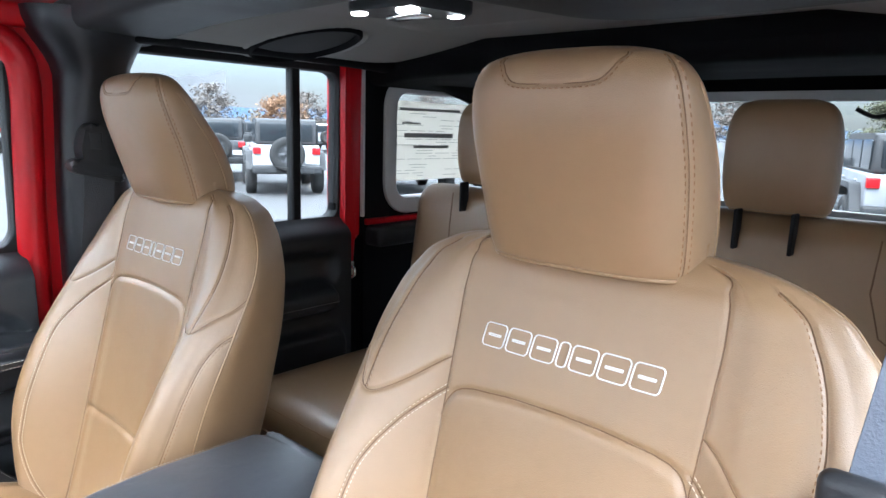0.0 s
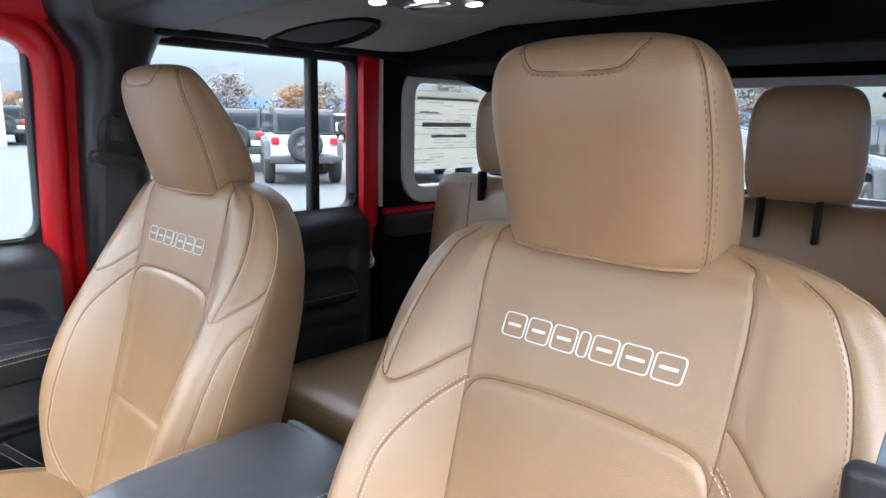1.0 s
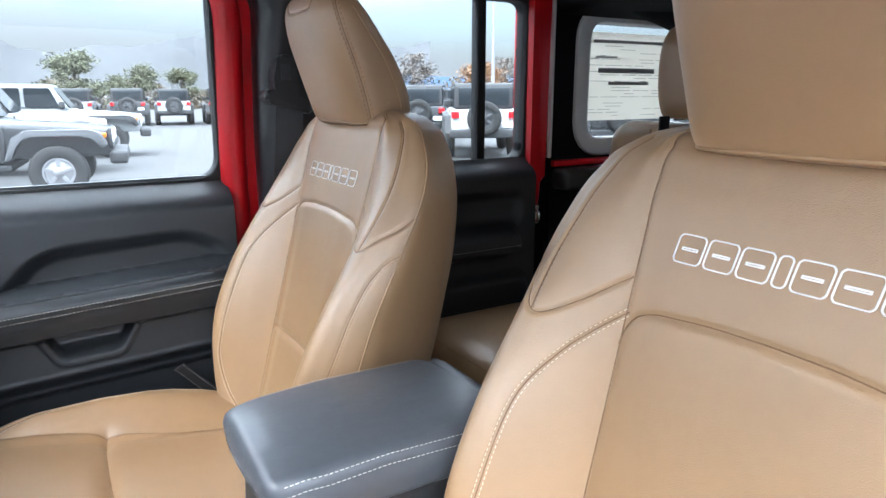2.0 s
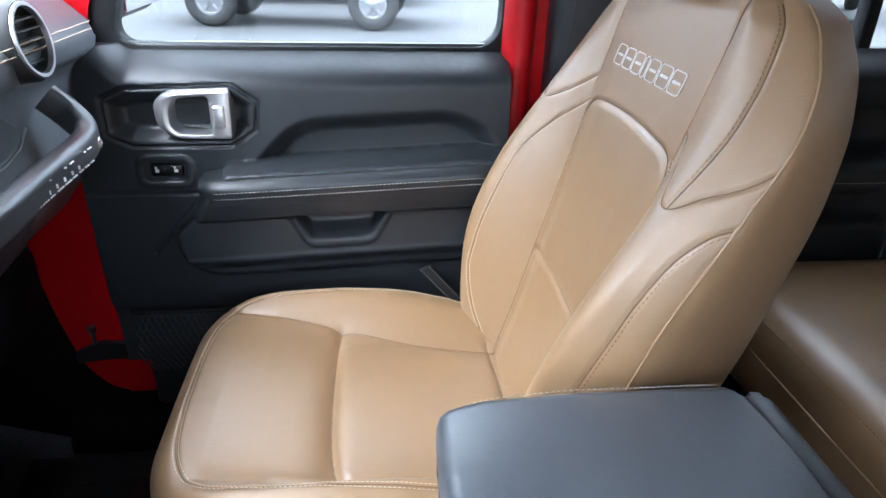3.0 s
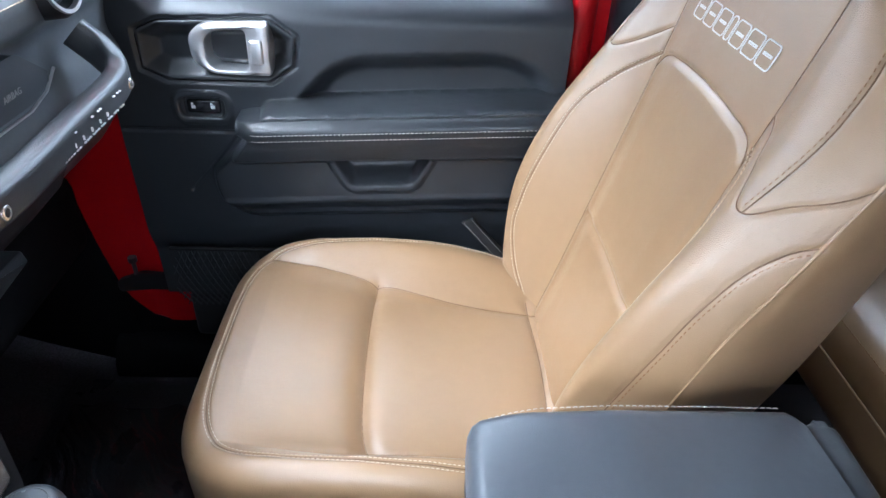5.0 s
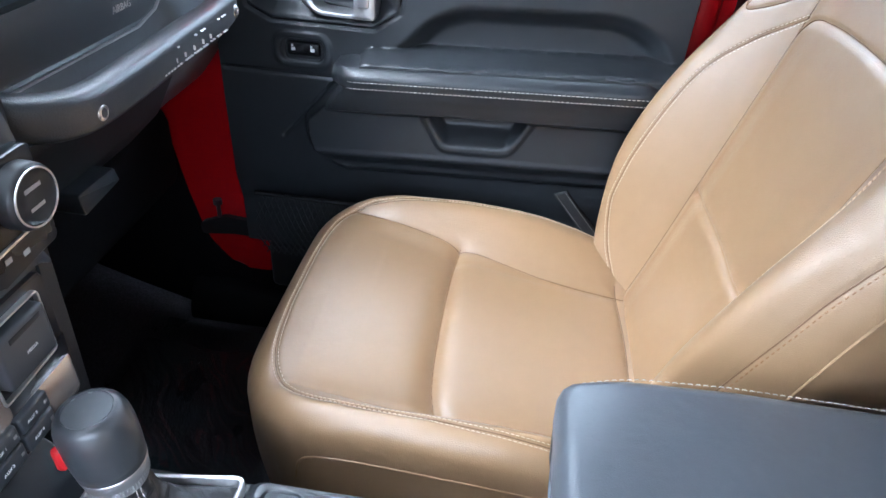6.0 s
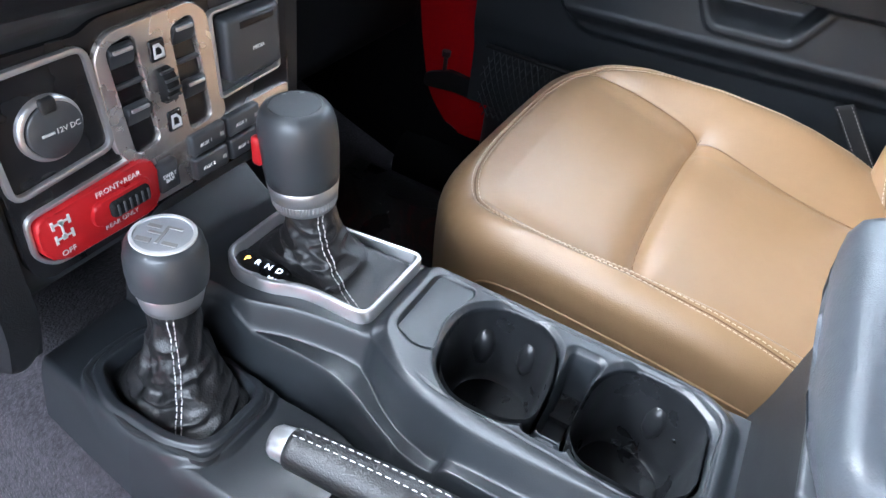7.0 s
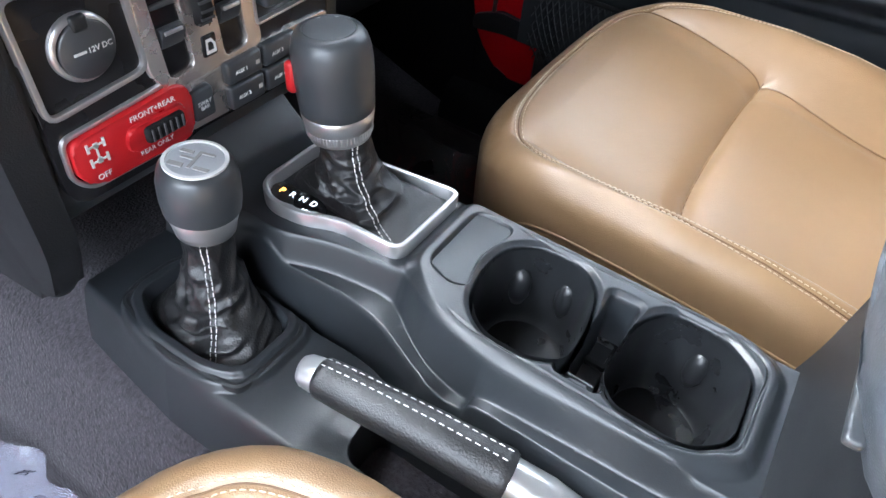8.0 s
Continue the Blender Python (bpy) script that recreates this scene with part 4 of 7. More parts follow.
def crom(p, k):
    m = len(p)
    k = np.asarray(k, float)
    i = np.floor(k).astype(int)
    u = (k - i)[:, None]
    a, b, c, d = p[(i - 1) % m], p[i % m], p[(i + 1) % m], p[(i + 2) % m]
    return 0.5 * (2 * b + (c - a) * u + (2 * a - 5 * b + 4 * c - d) * u * u + (3 * b - a - 3 * c + d) * u ** 3)


def back_at(k, z):
    k, z = np.atleast_1d(k).astype(float), np.atleast_1d(z).astype(float)
    out = np.zeros((len(k), 3))
    for i in range(len(k)):
        out[i, :2] = crom(knots(z[i]), [k[i]])[0]
        out[i, 2] = z[i]
    return out


def with_normal(fn, k, z):
    e = 0.02
    a = fn(k, z)
    du = fn(np.asarray(k) + e, z) - fn(np.asarray(k) - e, z)
    dv = fn(k, np.asarray(z) + 0.004) - fn(k, np.asarray(z) - 0.004)
    n = np.cross(du, dv)
    return a, n / (np.linalg.norm(n, axis=1)[:, None] + 1e-12)


def seam_path(fn, kz, n=None):
    """A seam through (k, z) points: dense points and outward normals."""
    q = smooth_line(kz, 40)
    size = np.linalg.norm(np.diff(fn(q[:, 0], q[:, 1]), axis=0), axis=1).sum()
    q = smooth_line(kz, int(size / 0.002) + 20)
    return with_normal(fn, q[:, 0], q[:, 1])


def relax(P, N, seams, depth=0.0028, width=0.0045):
    """Press the seams into a grid of points."""
    flat = P.reshape(-1, 3)
    S = np.concatenate([s[0] for s in seams])
    tree_ = kdtree.KDTree(len(S))
    for i, q in enumerate(S):
        tree_.insert(q, i)
    tree_.balance()
    best = np.array([tree_.find(q)[2] for q in flat])
    return P - N * (depth * np.exp(-(best / width) ** 2)).reshape(P.shape[:-1])[..., None]


def grid_normals(P, wrap=False):
    du = np.gradient(P, axis=1)
    if wrap:
        du = np.roll(P, -1, 1) - np.roll(P, 1, 1)
    dv = np.gradient(P, axis=0)
    n = np.cross(du, dv)
    return n / (np.linalg.norm(n, axis=2)[..., None] + 1e-12)


def offset_line(p, n, d):
    t = np.gradient(p, axis=0)
    t /= np.linalg.norm(t, axis=1)[:, None] + 1e-12
    return p + np.cross(t, n) * d


def sew(parent, seams, shift, cream, tan):
    """Seam lines and stitches. seams: (points, normals, kind)."""
    lines, white, brown, welt = [], [], [], []
    for p, n, kind in seams:
        p = p + shift
        if kind == "welt":
            welt.append(tube_data(p - n * 0.0004, 0.0017, 7))
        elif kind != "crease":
            # darker tube in the groove stands in for the seam's shade
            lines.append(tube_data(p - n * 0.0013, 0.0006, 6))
        if kind == "double":
            for d in (-0.0032, 0.0032):
                white += dashes(offset_line(p, n, d) - n * 0.0004, n, 0.0034, 0.0018, 0.00048)
        if kind == "single":
            brown += dashes(offset_line(p, n, 0.0036) - n * 0.0007, n, 0.0034, 0.0022, 0.00055)
        if kind == "cream":
            white += dashes(offset_line(p, n, 0.0040) - n * 0.0009, n)
        if kind == "pair":
            for d in (-0.0042, 0.0042):
                brown += dashes(offset_line(p, n, d) - n * 0.0008, n, 0.0040, 0.0030)
    if lines:
        tagged(raw("seam", *merged(lines), SEAM_SHADE, parent, "recessed seams"), kind="stuff")
    for one_ in welt:
        raw("welt", *one_, WELT, parent, "raised leather welt")
    if white:
        tagged(raw("stitching", *merged(white), cream, parent, "cream stitching"), kind="stuff")
    if brown:
        tagged(raw("stitching", *merged(brown), tan, parent, "brown stitching"), kind="stuff")


def mirror_seams(paths):
    out = []
    for p, n, kind in paths:
        out.append((p, n, kind))
        q, m = p.copy(), n.copy()
        q[:, 0] *= -1
        m[:, 0] *= -1
        out.append((q[::-1], m[::-1], kind))
    return out


def front_seat():
    seat = thing("front_seat", (CX, 0, FLOORZ), "saddle tan leather bucket seat with cream stitching", "seat", "front seats")
    shift = np.array([CX, 0, 0])
    # ---- back rest
    zs = np.r_[np.linspace(0.43, 0.965, 300), np.linspace(0.9665, 1.002, 30)]
    ks = np.arange(0, 18, 1 / 24)
    P = np.zeros((len(zs), len(ks), 3))
    for i, z in enumerate(zs):
        P[i, :, :2] = crom(knots(z), ks)
        P[i, :, 2] = z
    N = grid_normals(P, True)
    arch = [(6.98, 0.806), (7.06, 0.822), (7.24, 0.834), (7.55, 0.8405), (7.9, 0.8435), (8.4, 0.8465), (9.0, 0.8475)]
    one = [("panel", [(7, 0.44), (7, 0.6), (7, 0.8), (7, 0.9), (7, 0.965), (7, 0.996)], "plain"),
           ("arch", arch, "plain"),
           ("notch", [(7, 0.866), (6.2, 0.844), (5.5, 0.827), (5.0, 0.820), (4.5, 0.824), (4.0, 0.838), (3.55, 0.852), (3.2, 0.868)], "plain"),
           ("curve", [(7.05, 0.835), (6.4, 0.811), (6.0, 0.793), (5.62, 0.766), (5.45, 0.735), (5.4, 0.66), (5.32, 0.595), (5.25, 0.548), (5.6, 0.488), (6.2, 0.452)], "double"),
           ("outer", [(3.25, 0.820), (3.5, 0.810), (3.68, 0.785), (3.70, 0.745), (3.68, 0.70), (3.7, 0.64), (3.75, 0.54), (3.8, 0.45)], "single"),
           ("shoulder", [(4.72, 0.821), (4.56, 0.853), (4.46, 0.885), (4.42, 0.915), (4.40, 0.94), (4.25, 0.965), (4.05, 0.986)], "single"),
           ("piping", [(3.1, 0.45), (3.2, 0.65), (3.25, 0.76), (3.25, 0.82), (3.2, 0.868), (3.12, 0.91), (3.12, 0.945), (3.12, 0.968), (3.0, 0.986)], "welt")]
    seams = mirror_seams([(*seam_path(back_at, kz), kind) for _, kz, kind in one])
    seams.append((*seam_path(back_at, [(7.12, 0.617), (8, 0.622), (9, 0.625), (10, 0.622), (10.88, 0.617)]), "crease"))
    # the insert under the arch stands a little proud
    def proud(Q):
        s, z = np.abs(Q[..., 0]), Q[..., 2]
        hp = ease(z, BZ, B_HP)
        top = np.interp(s / hp, [0, 0.28, 0.59, 0.75, 0.89, 0.972, 1.0], [0.8475, 0.8465, 0.8435, 0.8405, 0.834, 0.822, 0.808])
        front = (Q[..., 1] < ease(z, BZ, B_Y) + 0.01) & (s < hp)
        return np.where(front, 0.0022 * step(0, 0.010, top - z) * step(0, 0.012, hp - s), 0)
    puff = proud(P)
    seams = [(p + n * proud(p)[:, None], n, kind) for p, n, kind in seams]
    P = relax(P + N * puff[..., None], N, [q for q in seams if q[2] != "welt"], 0.0017, 0.0026)
    P = relax(P, N, [seams[-1]], 0.0030, 0.0070)
    v, f = closed_skin(P + shift)
    back = raw("backrest", v, f, LEATHER, seat, "padded leather back rest")
    sew(back, seams, shift, THREAD, THREAD_TAN)
    # outlined raised embroidery: plain block shapes
    pieces = []
    wide = [0.026, 0.026, 0.026, 0.0105, 0.026, 0.028, 0.027]
    x = -0.096
    for wd in wide:
        pts = rounded([(x, 0.8885), (x + wd, 0.8885), (x + wd, 0.9115), (x, 0.9115)], 0.005, 3)
        if wd > 0.02:
            inner = rounded([(x + 0.0060, 0.8992), (x + wd - 0.0060, 0.8992), (x + wd - 0.0060, 0.9008), (x + 0.0060, 0.9008)], 0.0006, 2)
        else:
            inner = None
        for poly in (pts, inner):
            if poly:
                line = [(a + 0.12 * (b - 0.9), ease(b, BZ, B_Y) - 0.0024 + 0.0010 * (abs(a) / 0.13) ** 2, b) for a, b in poly]
                dense = smooth_line(line, 60, True)
                pieces.append(tube_data(dense + shift, 0.0008, 6, True))
        raw("embroidered_mark", *merged(pieces), THREAD_WHITE, back, "white outlined embroidered block")
        pieces = []
        x += wd + 0.0035
    # ---- head rest
    shift = np.array([CX - 0.010, 0, -0.005])
    def lean(Q):
        return Q + np.stack([0.04 * (Q[..., 2] - 0.99), 0 * Q[..., 0], 0 * Q[..., 0]], -1)
    HZ = np.array([0.982, 0.986, 0.997, 1.03, 1.075, 1.11, 1.138, 1.155, 1.167, 1.174, 1.179, 1.180])
    HW = np.array([0.092, 0.103, 0.1085, 0.1115, 0.1135, 0.1125, 0.109, 0.103, 0.093, 0.079, 0.052, 0.02])
    HF = np.array([0.224, 0.211, 0.203, 0.191, 0.176, 0.165, 0.160, 0.160, 0.163, 0.169, 0.178, 0.187])
    HB = np.array([0.286, 0.299, 0.307, 0.303, 0.282, 0.258, 0.238, 0.225, 0.216, 0.210, 0.204, 0.196])
    zs = np.r_[np.linspace(0.982, 1.0, 12)[:-1], np.linspace(1.0, 1.14, 80), np.linspace(1.1412, 1.1795, 50), 1.180]
    ang = np.linspace(0, 2 * np.pi, 280, endpoint=False)
    # the section tables run smoothly in arc, so that the crown has no creases
    HS = smooth_line(np.stack([HZ, HW, HF, HB], 1), 400)
    HFINE, HWF, HFF, HBF = np.maximum.accumulate(HS[:, 0]) + np.arange(400) * 1e-9, HS[:, 1], HS[:, 2], HS[:, 3]
    def rest_at(k, z):
        k, z = np.atleast_1d(k), np.atleast_1d(z)
        w, yf, yb = [np.interp(z, HFINE, a) for a in (HWF, HFF, HBF)]
        c, s = np.cos(k), np.sin(k)
        ex = 0.44
        x = w * np.sign(c) * np.abs(c) ** ex
        bow = 0.006 * (1 - (x / w) ** 2)
        y = (yf + yb) / 2 + (yb - yf) / 2 * np.sign(s) * np.abs(s) ** 0.62 - np.where(s < 0, bow, 0) + np.where(s < 0, 0.010 * np.abs(x / 0.13) ** 4, 0)
        return np.stack([x, y, z + 0 * x], 1)
    P = np.array([rest_at(ang, np.full(len(ang), z)) for z in zs])
    N = grid_normals(P, True)
    def rest_seam(kz, kind):
        q = smooth_line(kz, 120)
        p = rest_at(q[:, 0], q[:, 1])
        e = 0.02
        du = rest_at(q[:, 0] + e, q[:, 1]) - rest_at(q[:, 0] - e, q[:, 1])
        dv = rest_at(q[:, 0], q[:, 1] + 0.002) - rest_at(q[:, 0], q[:, 1] - 0.002)
        n = np.cross(du, dv)
        return p, n / (np.linalg.norm(n, axis=1)[:, None] + 1e-12), kind
    ka = -math.pi / 2 + 1.08
    hs = mirror_seams([rest_seam([(ka, 0.990), (ka, 1.04), (ka, 1.10), (ka, 1.14), (ka + 0.06, 1.160), (ka + 0.2, 1.172)], "pair"),
                       rest_seam([(0.25, 0.99), (0.20, 1.05), (0.15, 1.10), (0.05, 1.15)], "welt")])
    strap_edge = [(0.51, 1.174), (0.30, 1.166), (0.20, 1.158), (0.125, 1.1515), (0.04, 1.1492)]
    hs.append(rest_seam([(-math.pi / 2 - a, z) for a, z in strap_edge] + [(-math.pi / 2 + a, z) for a, z in strap_edge[::-1]], "single"))
    P = lean(relax(P, N, [q for q in hs if q[2] != "welt"], 0.0014, 0.0026))
    hs = [(lean(p), n, kind) for p, n, kind in hs]
    v, f = closed_skin(P + shift)
    rest = raw("headrest", v, f, LEATHER, seat, "leather head rest")
    edge = rest_at(np.linspace(0, 2 * np.pi, 120, endpoint=False), np.full(120, 0.9868))
    raw("welt", *tube_data(lean(edge) + shift, 0.0022, 7, True), WELT, rest)
    sew(rest, hs, shift, THREAD, THREAD_TAN)
    for x in (-0.062, 0.062):
        raw("headrest_post", *lathe([(0.007, -0.06), (0.007, 0.02)], (CX + x, 0.247, 0.975), n=14), CHROME, seat)
        raw("post_guide", *lathe([(0.020, -0.01), (0.021, 0.0), (0.018, 0.004), (0.0, 0.004)], (CX + x, 0.247, 0.9955), n=20), PLASTIC, seat)
    # ---- cushion: a padded top with rolled edges, sewn panels and a side band
    shift = np.array([CX + 0.004, 0, 0])
    rim_ = np.array(rounded([(-0.222, 0.11), (-0.233, -0.10), (-0.222, -0.374), (0.222, -0.374), (0.233, -0.10), (0.222, 0.11)], [0.03, 0.10, 0.115, 0.115, 0.10, 0.03], 10))
    rim_ = np.concatenate([np.linspace(a, b, 12, endpoint=False) for a, b in zip(rim_, np.roll(rim_, -1, 0)) if np.hypot(*(a - b)) > 1e-6])
    CY = np.array([-0.384, -0.345, -0.31, -0.26, -0.166, -0.09, -0.05, 0.0, 0.06, 0.11])
    C_ZC = np.array([0.493, 0.496, 0.496, 0.489, 0.469, 0.458, 0.453, 0.449, 0.446, 0.445])
    C_ZT = np.array([0.494, 0.499, 0.506, 0.512, 0.513, 0.508, 0.502, 0.490, 0.470, 0.455])
    C_HH = np.array([0.160, 0.158, 0.155, 0.151, 0.146, 0.142, 0.140, 0.136, 0.130, 0.126])
    def resample(pts, n=160):
        q = smooth_line(pts, n * 2)
        d = np.r_[0, np.cumsum(np.linalg.norm(np.diff(q, axis=0), axis=1))]
        e = np.linspace(0, d[-1], n)
        return np.stack([np.interp(e, d, q[:, k]) for k in range(q.shape[1])], 1)
    half = [(-0.206, 0.075), (-0.208, -0.05), (-0.203, -0.19), (-0.192, -0.275), (-0.174, -0.318), (-0.135, -0.340), (-0.07, -0.348), (0, -0.349)]
    perim = resample(half + [(-x, y) for x, y in half[-2::-1]], 400)
    left = resample([(-0.165, -0.322), (-0.158, -0.28), (-0.146, -0.20), (-0.136, -0.14), (-0.122, -0.06), (-0.112, 0.01), (-0.104, 0.085)])
    right = resample([(0.168, -0.318), (0.172, -0.25), (0.173, -0.17), (0.171, -0.06), (0.166, 0.085)])
    cross = resample([(-0.144, -0.164), (-0.138, -0.166), (-0.10, -0.170), (0, -0.172), (0.10, -0.170), (0.145, -0.163), (0.162, -0.154), (0.172, -0.150)])
    tail = resample([(-0.130, 0.058), (0, 0.062), (0.130, 0.058)])
    plain = np.concatenate([left, right, tail])
    def near(x, y, S):
        q = np.stack([x.ravel(), y.ravel()], 1)
        out = np.concatenate([np.sqrt(((q[k:k + 4000, None] - S[None]) ** 2).sum(2)).min(1) for k in range(0, len(q), 4000)])
        return out.reshape(x.shape)
    def top_z(x, y):
        x, y = np.asarray(x, float), np.asarray(y, float)
        zc, zt, hh = [np.interp(y, CY, a) for a in (C_ZC, C_ZT, C_HH)]
        s = np.abs(x)
        hh = hh + np.where(x > 0, 0.024, -0.004)
        z = zc + (zt - zc) * step(hh - np.where(x > 0, 0.012, 0.03), hh + np.where(x > 0, 0.040, 0.055), s) + 0.006 * np.clip(1 - (s / hh) ** 2, 0, 1)
        d = np.clip(-poly_dist(x, y, rim_), 0, 1)
        R = 0.034
        z = z - R * (1 - np.sqrt(np.clip(1 - (1 - np.minimum(d, R) / R) ** 2, 0, 1)))
        z = z - 0.0060 * np.exp(-near(x, y, plain) / 0.011) - 0.0165 * np.exp(-near(x, y, cross) / 0.0105) * step(0.0, -0.028, s - np.where(x > 0, 0.185, 0.160))
        return z - 0.0024 * np.exp(-(near(x, y, perim) / 0.0036) ** 2)
    th = np.linspace(-np.pi, np.pi, 460, endpoint=False)
    c0 = np.array([0, -0.14])
    ra = np.arctan2(rim_[:, 1] - c0[1], rim_[:, 0] - c0[0])
    rr_ = np.hypot(rim_[:, 1] - c0[1], rim_[:, 0] - c0[0])
    order = np.argsort(ra)
    reach = np.interp(th, ra[order], rr_[order], period=2 * np.pi)
    us = np.r_[np.linspace(0.004, 0.76, 105), np.linspace(0.765, 0.97, 50), 0.978, 0.985, 0.991, 0.996, 0.9995]
    GX, GY = us[:, None] * reach * np.cos(th), c0[1] + us[:, None] * reach * np.sin(th)
    P = np.stack([GX, GY, top_z(GX, GY)], -1)
    wall = []
    for t in np.linspace(0.08, 1, 12):
        k = 1 + 0.003 * math.sin(math.pi * t) - 0.06 * t ** 2
        zz = P[-1, :, 2] * (1 - t) + 0.285 * t
        wall.append(np.stack([P[-1, :, 0] * k, c0[1] + (P[-1, :, 1] - c0[1]) * k, zz], 1))
    P = np.concatenate([P, np.array(wall)])
    v, f = closed_skin(P + shift)
    cushion = raw("cushion", v, f, LEATHER, seat, "padded leather seat cushion")
    def on_top(q, lift, kind):
        e = 0.003
        z = top_z(q[:, 0], q[:, 1])
        n = np.stack([-(top_z(q[:, 0] + e, q[:, 1]) - top_z(q[:, 0] - e, q[:, 1])) / (2 * e), -(top_z(q[:, 0], q[:, 1] + e) - top_z(q[:, 0], q[:, 1] - e)) / (2 * e), np.ones(len(q))], 1)
        n /= np.linalg.norm(n, axis=1)[:, None]
        return np.column_stack([q, z]) + n * lift, n, kind
    cs = [on_top(perim, 0.0019, "double"), on_top(left, 0.0026, "plain"), on_top(right, 0.0026, "crease"), on_top(cross, 0.0022, "plain"), on_top(tail, 0.0022, "plain")]
    for sx in (-1, 1):
        b = smooth_line([(-0.296, 0.405), (-0.290, 0.435), (-0.272, 0.450), (-0.22, 0.455), (-0.10, 0.450), (0.07, 0.425)], 120)
        wp = []
        for y, z in b:
            k = int(np.argmin(np.abs(P[-9, :, 1] - y) + 9 * (P[-9, :, 0] * sx < 0)))
            wp.append((np.interp(z, P[-12:, k, 2][::-1], P[-12:, k, 0][::-1]), y, z))
        wp = np.array(wp)
        cs.append((wp, np.tile((sx * 1.0, 0, 0), (len(wp), 1)), "welt"))
    sew(cushion, cs, shift, THREAD, THREAD_TAN)
    # recliner cover, frame and rails below
    part("seat_base", rbox((CX - 0.215, -0.30, 0.20), (CX + 0.215, 0.14, 0.30), 0.02), PLASTIC, seat)
    for x in (-0.2, 0.2):
        part("rail", rbox((CX + x - 0.02, -0.28, FLOORZ), (CX + x + 0.02, 0.20, 0.205), 0.006), PLASTIC, seat)
    for sx in (-1, 1):
        part("recliner_cover", rbox((CX + sx * 0.228 - 0.018, -0.02, 0.30), (CX + sx * 0.228 + 0.018, 0.13, 0.452), 0.016, 4), LEATHER, seat)
    part("back_panel", prism(rounded([(CX - 0.15, 0.47), (CX + 0.15, 0.47), (CX + 0.155, 0.75), (CX + 0.12, 0.90), (CX - 0.12, 0.90), (CX - 0.155, 0.75)], 0.04), 0.0, 0.006, "y", 0.002), VINYL, seat).data.transform(Matrix.Translation((0, 0.141, 0)) @ Matrix(((1, 0, 0, 0), (0, 1, 0.20, 0), (0, 0, 1, 0), (0, 0, 0, 1))))
    return seat


seat_passenger = front_seat()
seat_driver = copy_thing(seat_passenger, pose(0.376, 0.050, FLOORZ))
# the driver's cushion is raised on its height adjuster
for child in seat_driver.children:
    if child.name.startswith("cushion"):
        child.matrix_basis = Matrix.Translation((0, -0.012, 0.020)) @ child.matrix_basis
seat_passenger["label"] = "tan leather passenger bucket seat beside the closed door"
seat_driver["label"] = "tan leather driver bucket seat with white embroidery"
# pull strap at the passenger seat's outer side
strap = thing("seat_strap", (-0.60, -0.02, 0.44), "black webbing pull strap standing beside the seat", "strap")
part("anchor", rbox((-0.62, 0.0, 0.385), (-0.585, 0.05, 0.42), 0.008), PLASTIC, strap)

# ---------------------------------------------------------------- seat belts
def webbing(name, pts, width, across, material_, parent):
    bm = bmesh.new()
    pts = smooth_line(pts, 30)
    ac = np.array(across, float) / np.linalg.norm(across)
    t = np.gradient(pts, axis=0)
    rows = []
    for p, d in zip(pts, t):
        d = d / np.linalg.norm(d)
        n = np.cross(ac, d)
        n /= np.linalg.norm(n)
        rows.append([bm.verts.new(tuple(p + ac * a * width / 2 + n * b)) for a, b in ((-1, 0.0008), (1, 0.0008), (1, -0.0008), (-1, -0.0008))])
    for r1, r2 in zip(rows, rows[1:]):
        for k in range(4):
            bm.faces.new((r1[k], r1[(k + 1) % 4], r2[(k + 1) % 4], r2[k]))
    return part(name, bm, material_, parent)
pb = thing("seat_belt", (XL + 0.07, 0.24, 0.98), "black seat belt hanging from the pillar", "seat belt", "seat belts")
part("height_adjuster", prism(rounded([(0.196, 1.015), (0.232, 1.008), (0.240, 1.03), (0.232, 1.088), (0.218, 1.100), (0.200, 1.092), (0.190, 1.05)], 0.010), XL + 0.036, XL + 0.078, "x", 0.008, 3), PLASTIC, pb, "black height adjuster")
part("adjuster_groove", rbox((XL + 0.077, 0.205, 1.050), (XL + 0.0795, 0.226, 1.080), 0.002), BELT_DARK, pb)
part("belt_guide", prism(rounded([(0.172, 1.008), (0.262, 0.985), (0.266, 1.000), (0.250, 1.016), (0.180, 1.034), (0.170, 1.025)], 0.008), XL + 0.044, XL + 0.082, "x", 0.008, 3), PLASTIC, pb, "black belt guide")
webbing("belt_webbing", [(XL + 0.074, 0.220, 1.005), (XL + 0.074, 0.214, 0.93), (XL + 0.070, 0.205, 0.80), (XL + 0.066, 0.200, 0.35)], 0.052, (0.15, 1, 0), BELT_DARK, pb)
db = thing("seat_belt", (0.66, 0.25, 0.85), "grey webbing seat belt beside the driver seat", "seat belt", "seat belts")
webbing("belt_webbing", [(0.668, 0.215, 1.10), (0.655, 0.205, 1.02), (0.645, 0.20, 0.94), (0.638, 0.20, 0.86), (0.63, 0.20, 0.62)], 0.047, (1, 0.35, 0), BELT, db)
part("latch_plate", rbox((0.603, 0.172, 0.868), (0.672, 0.192, 0.902), 0.009, 4), PLASTIC, db)

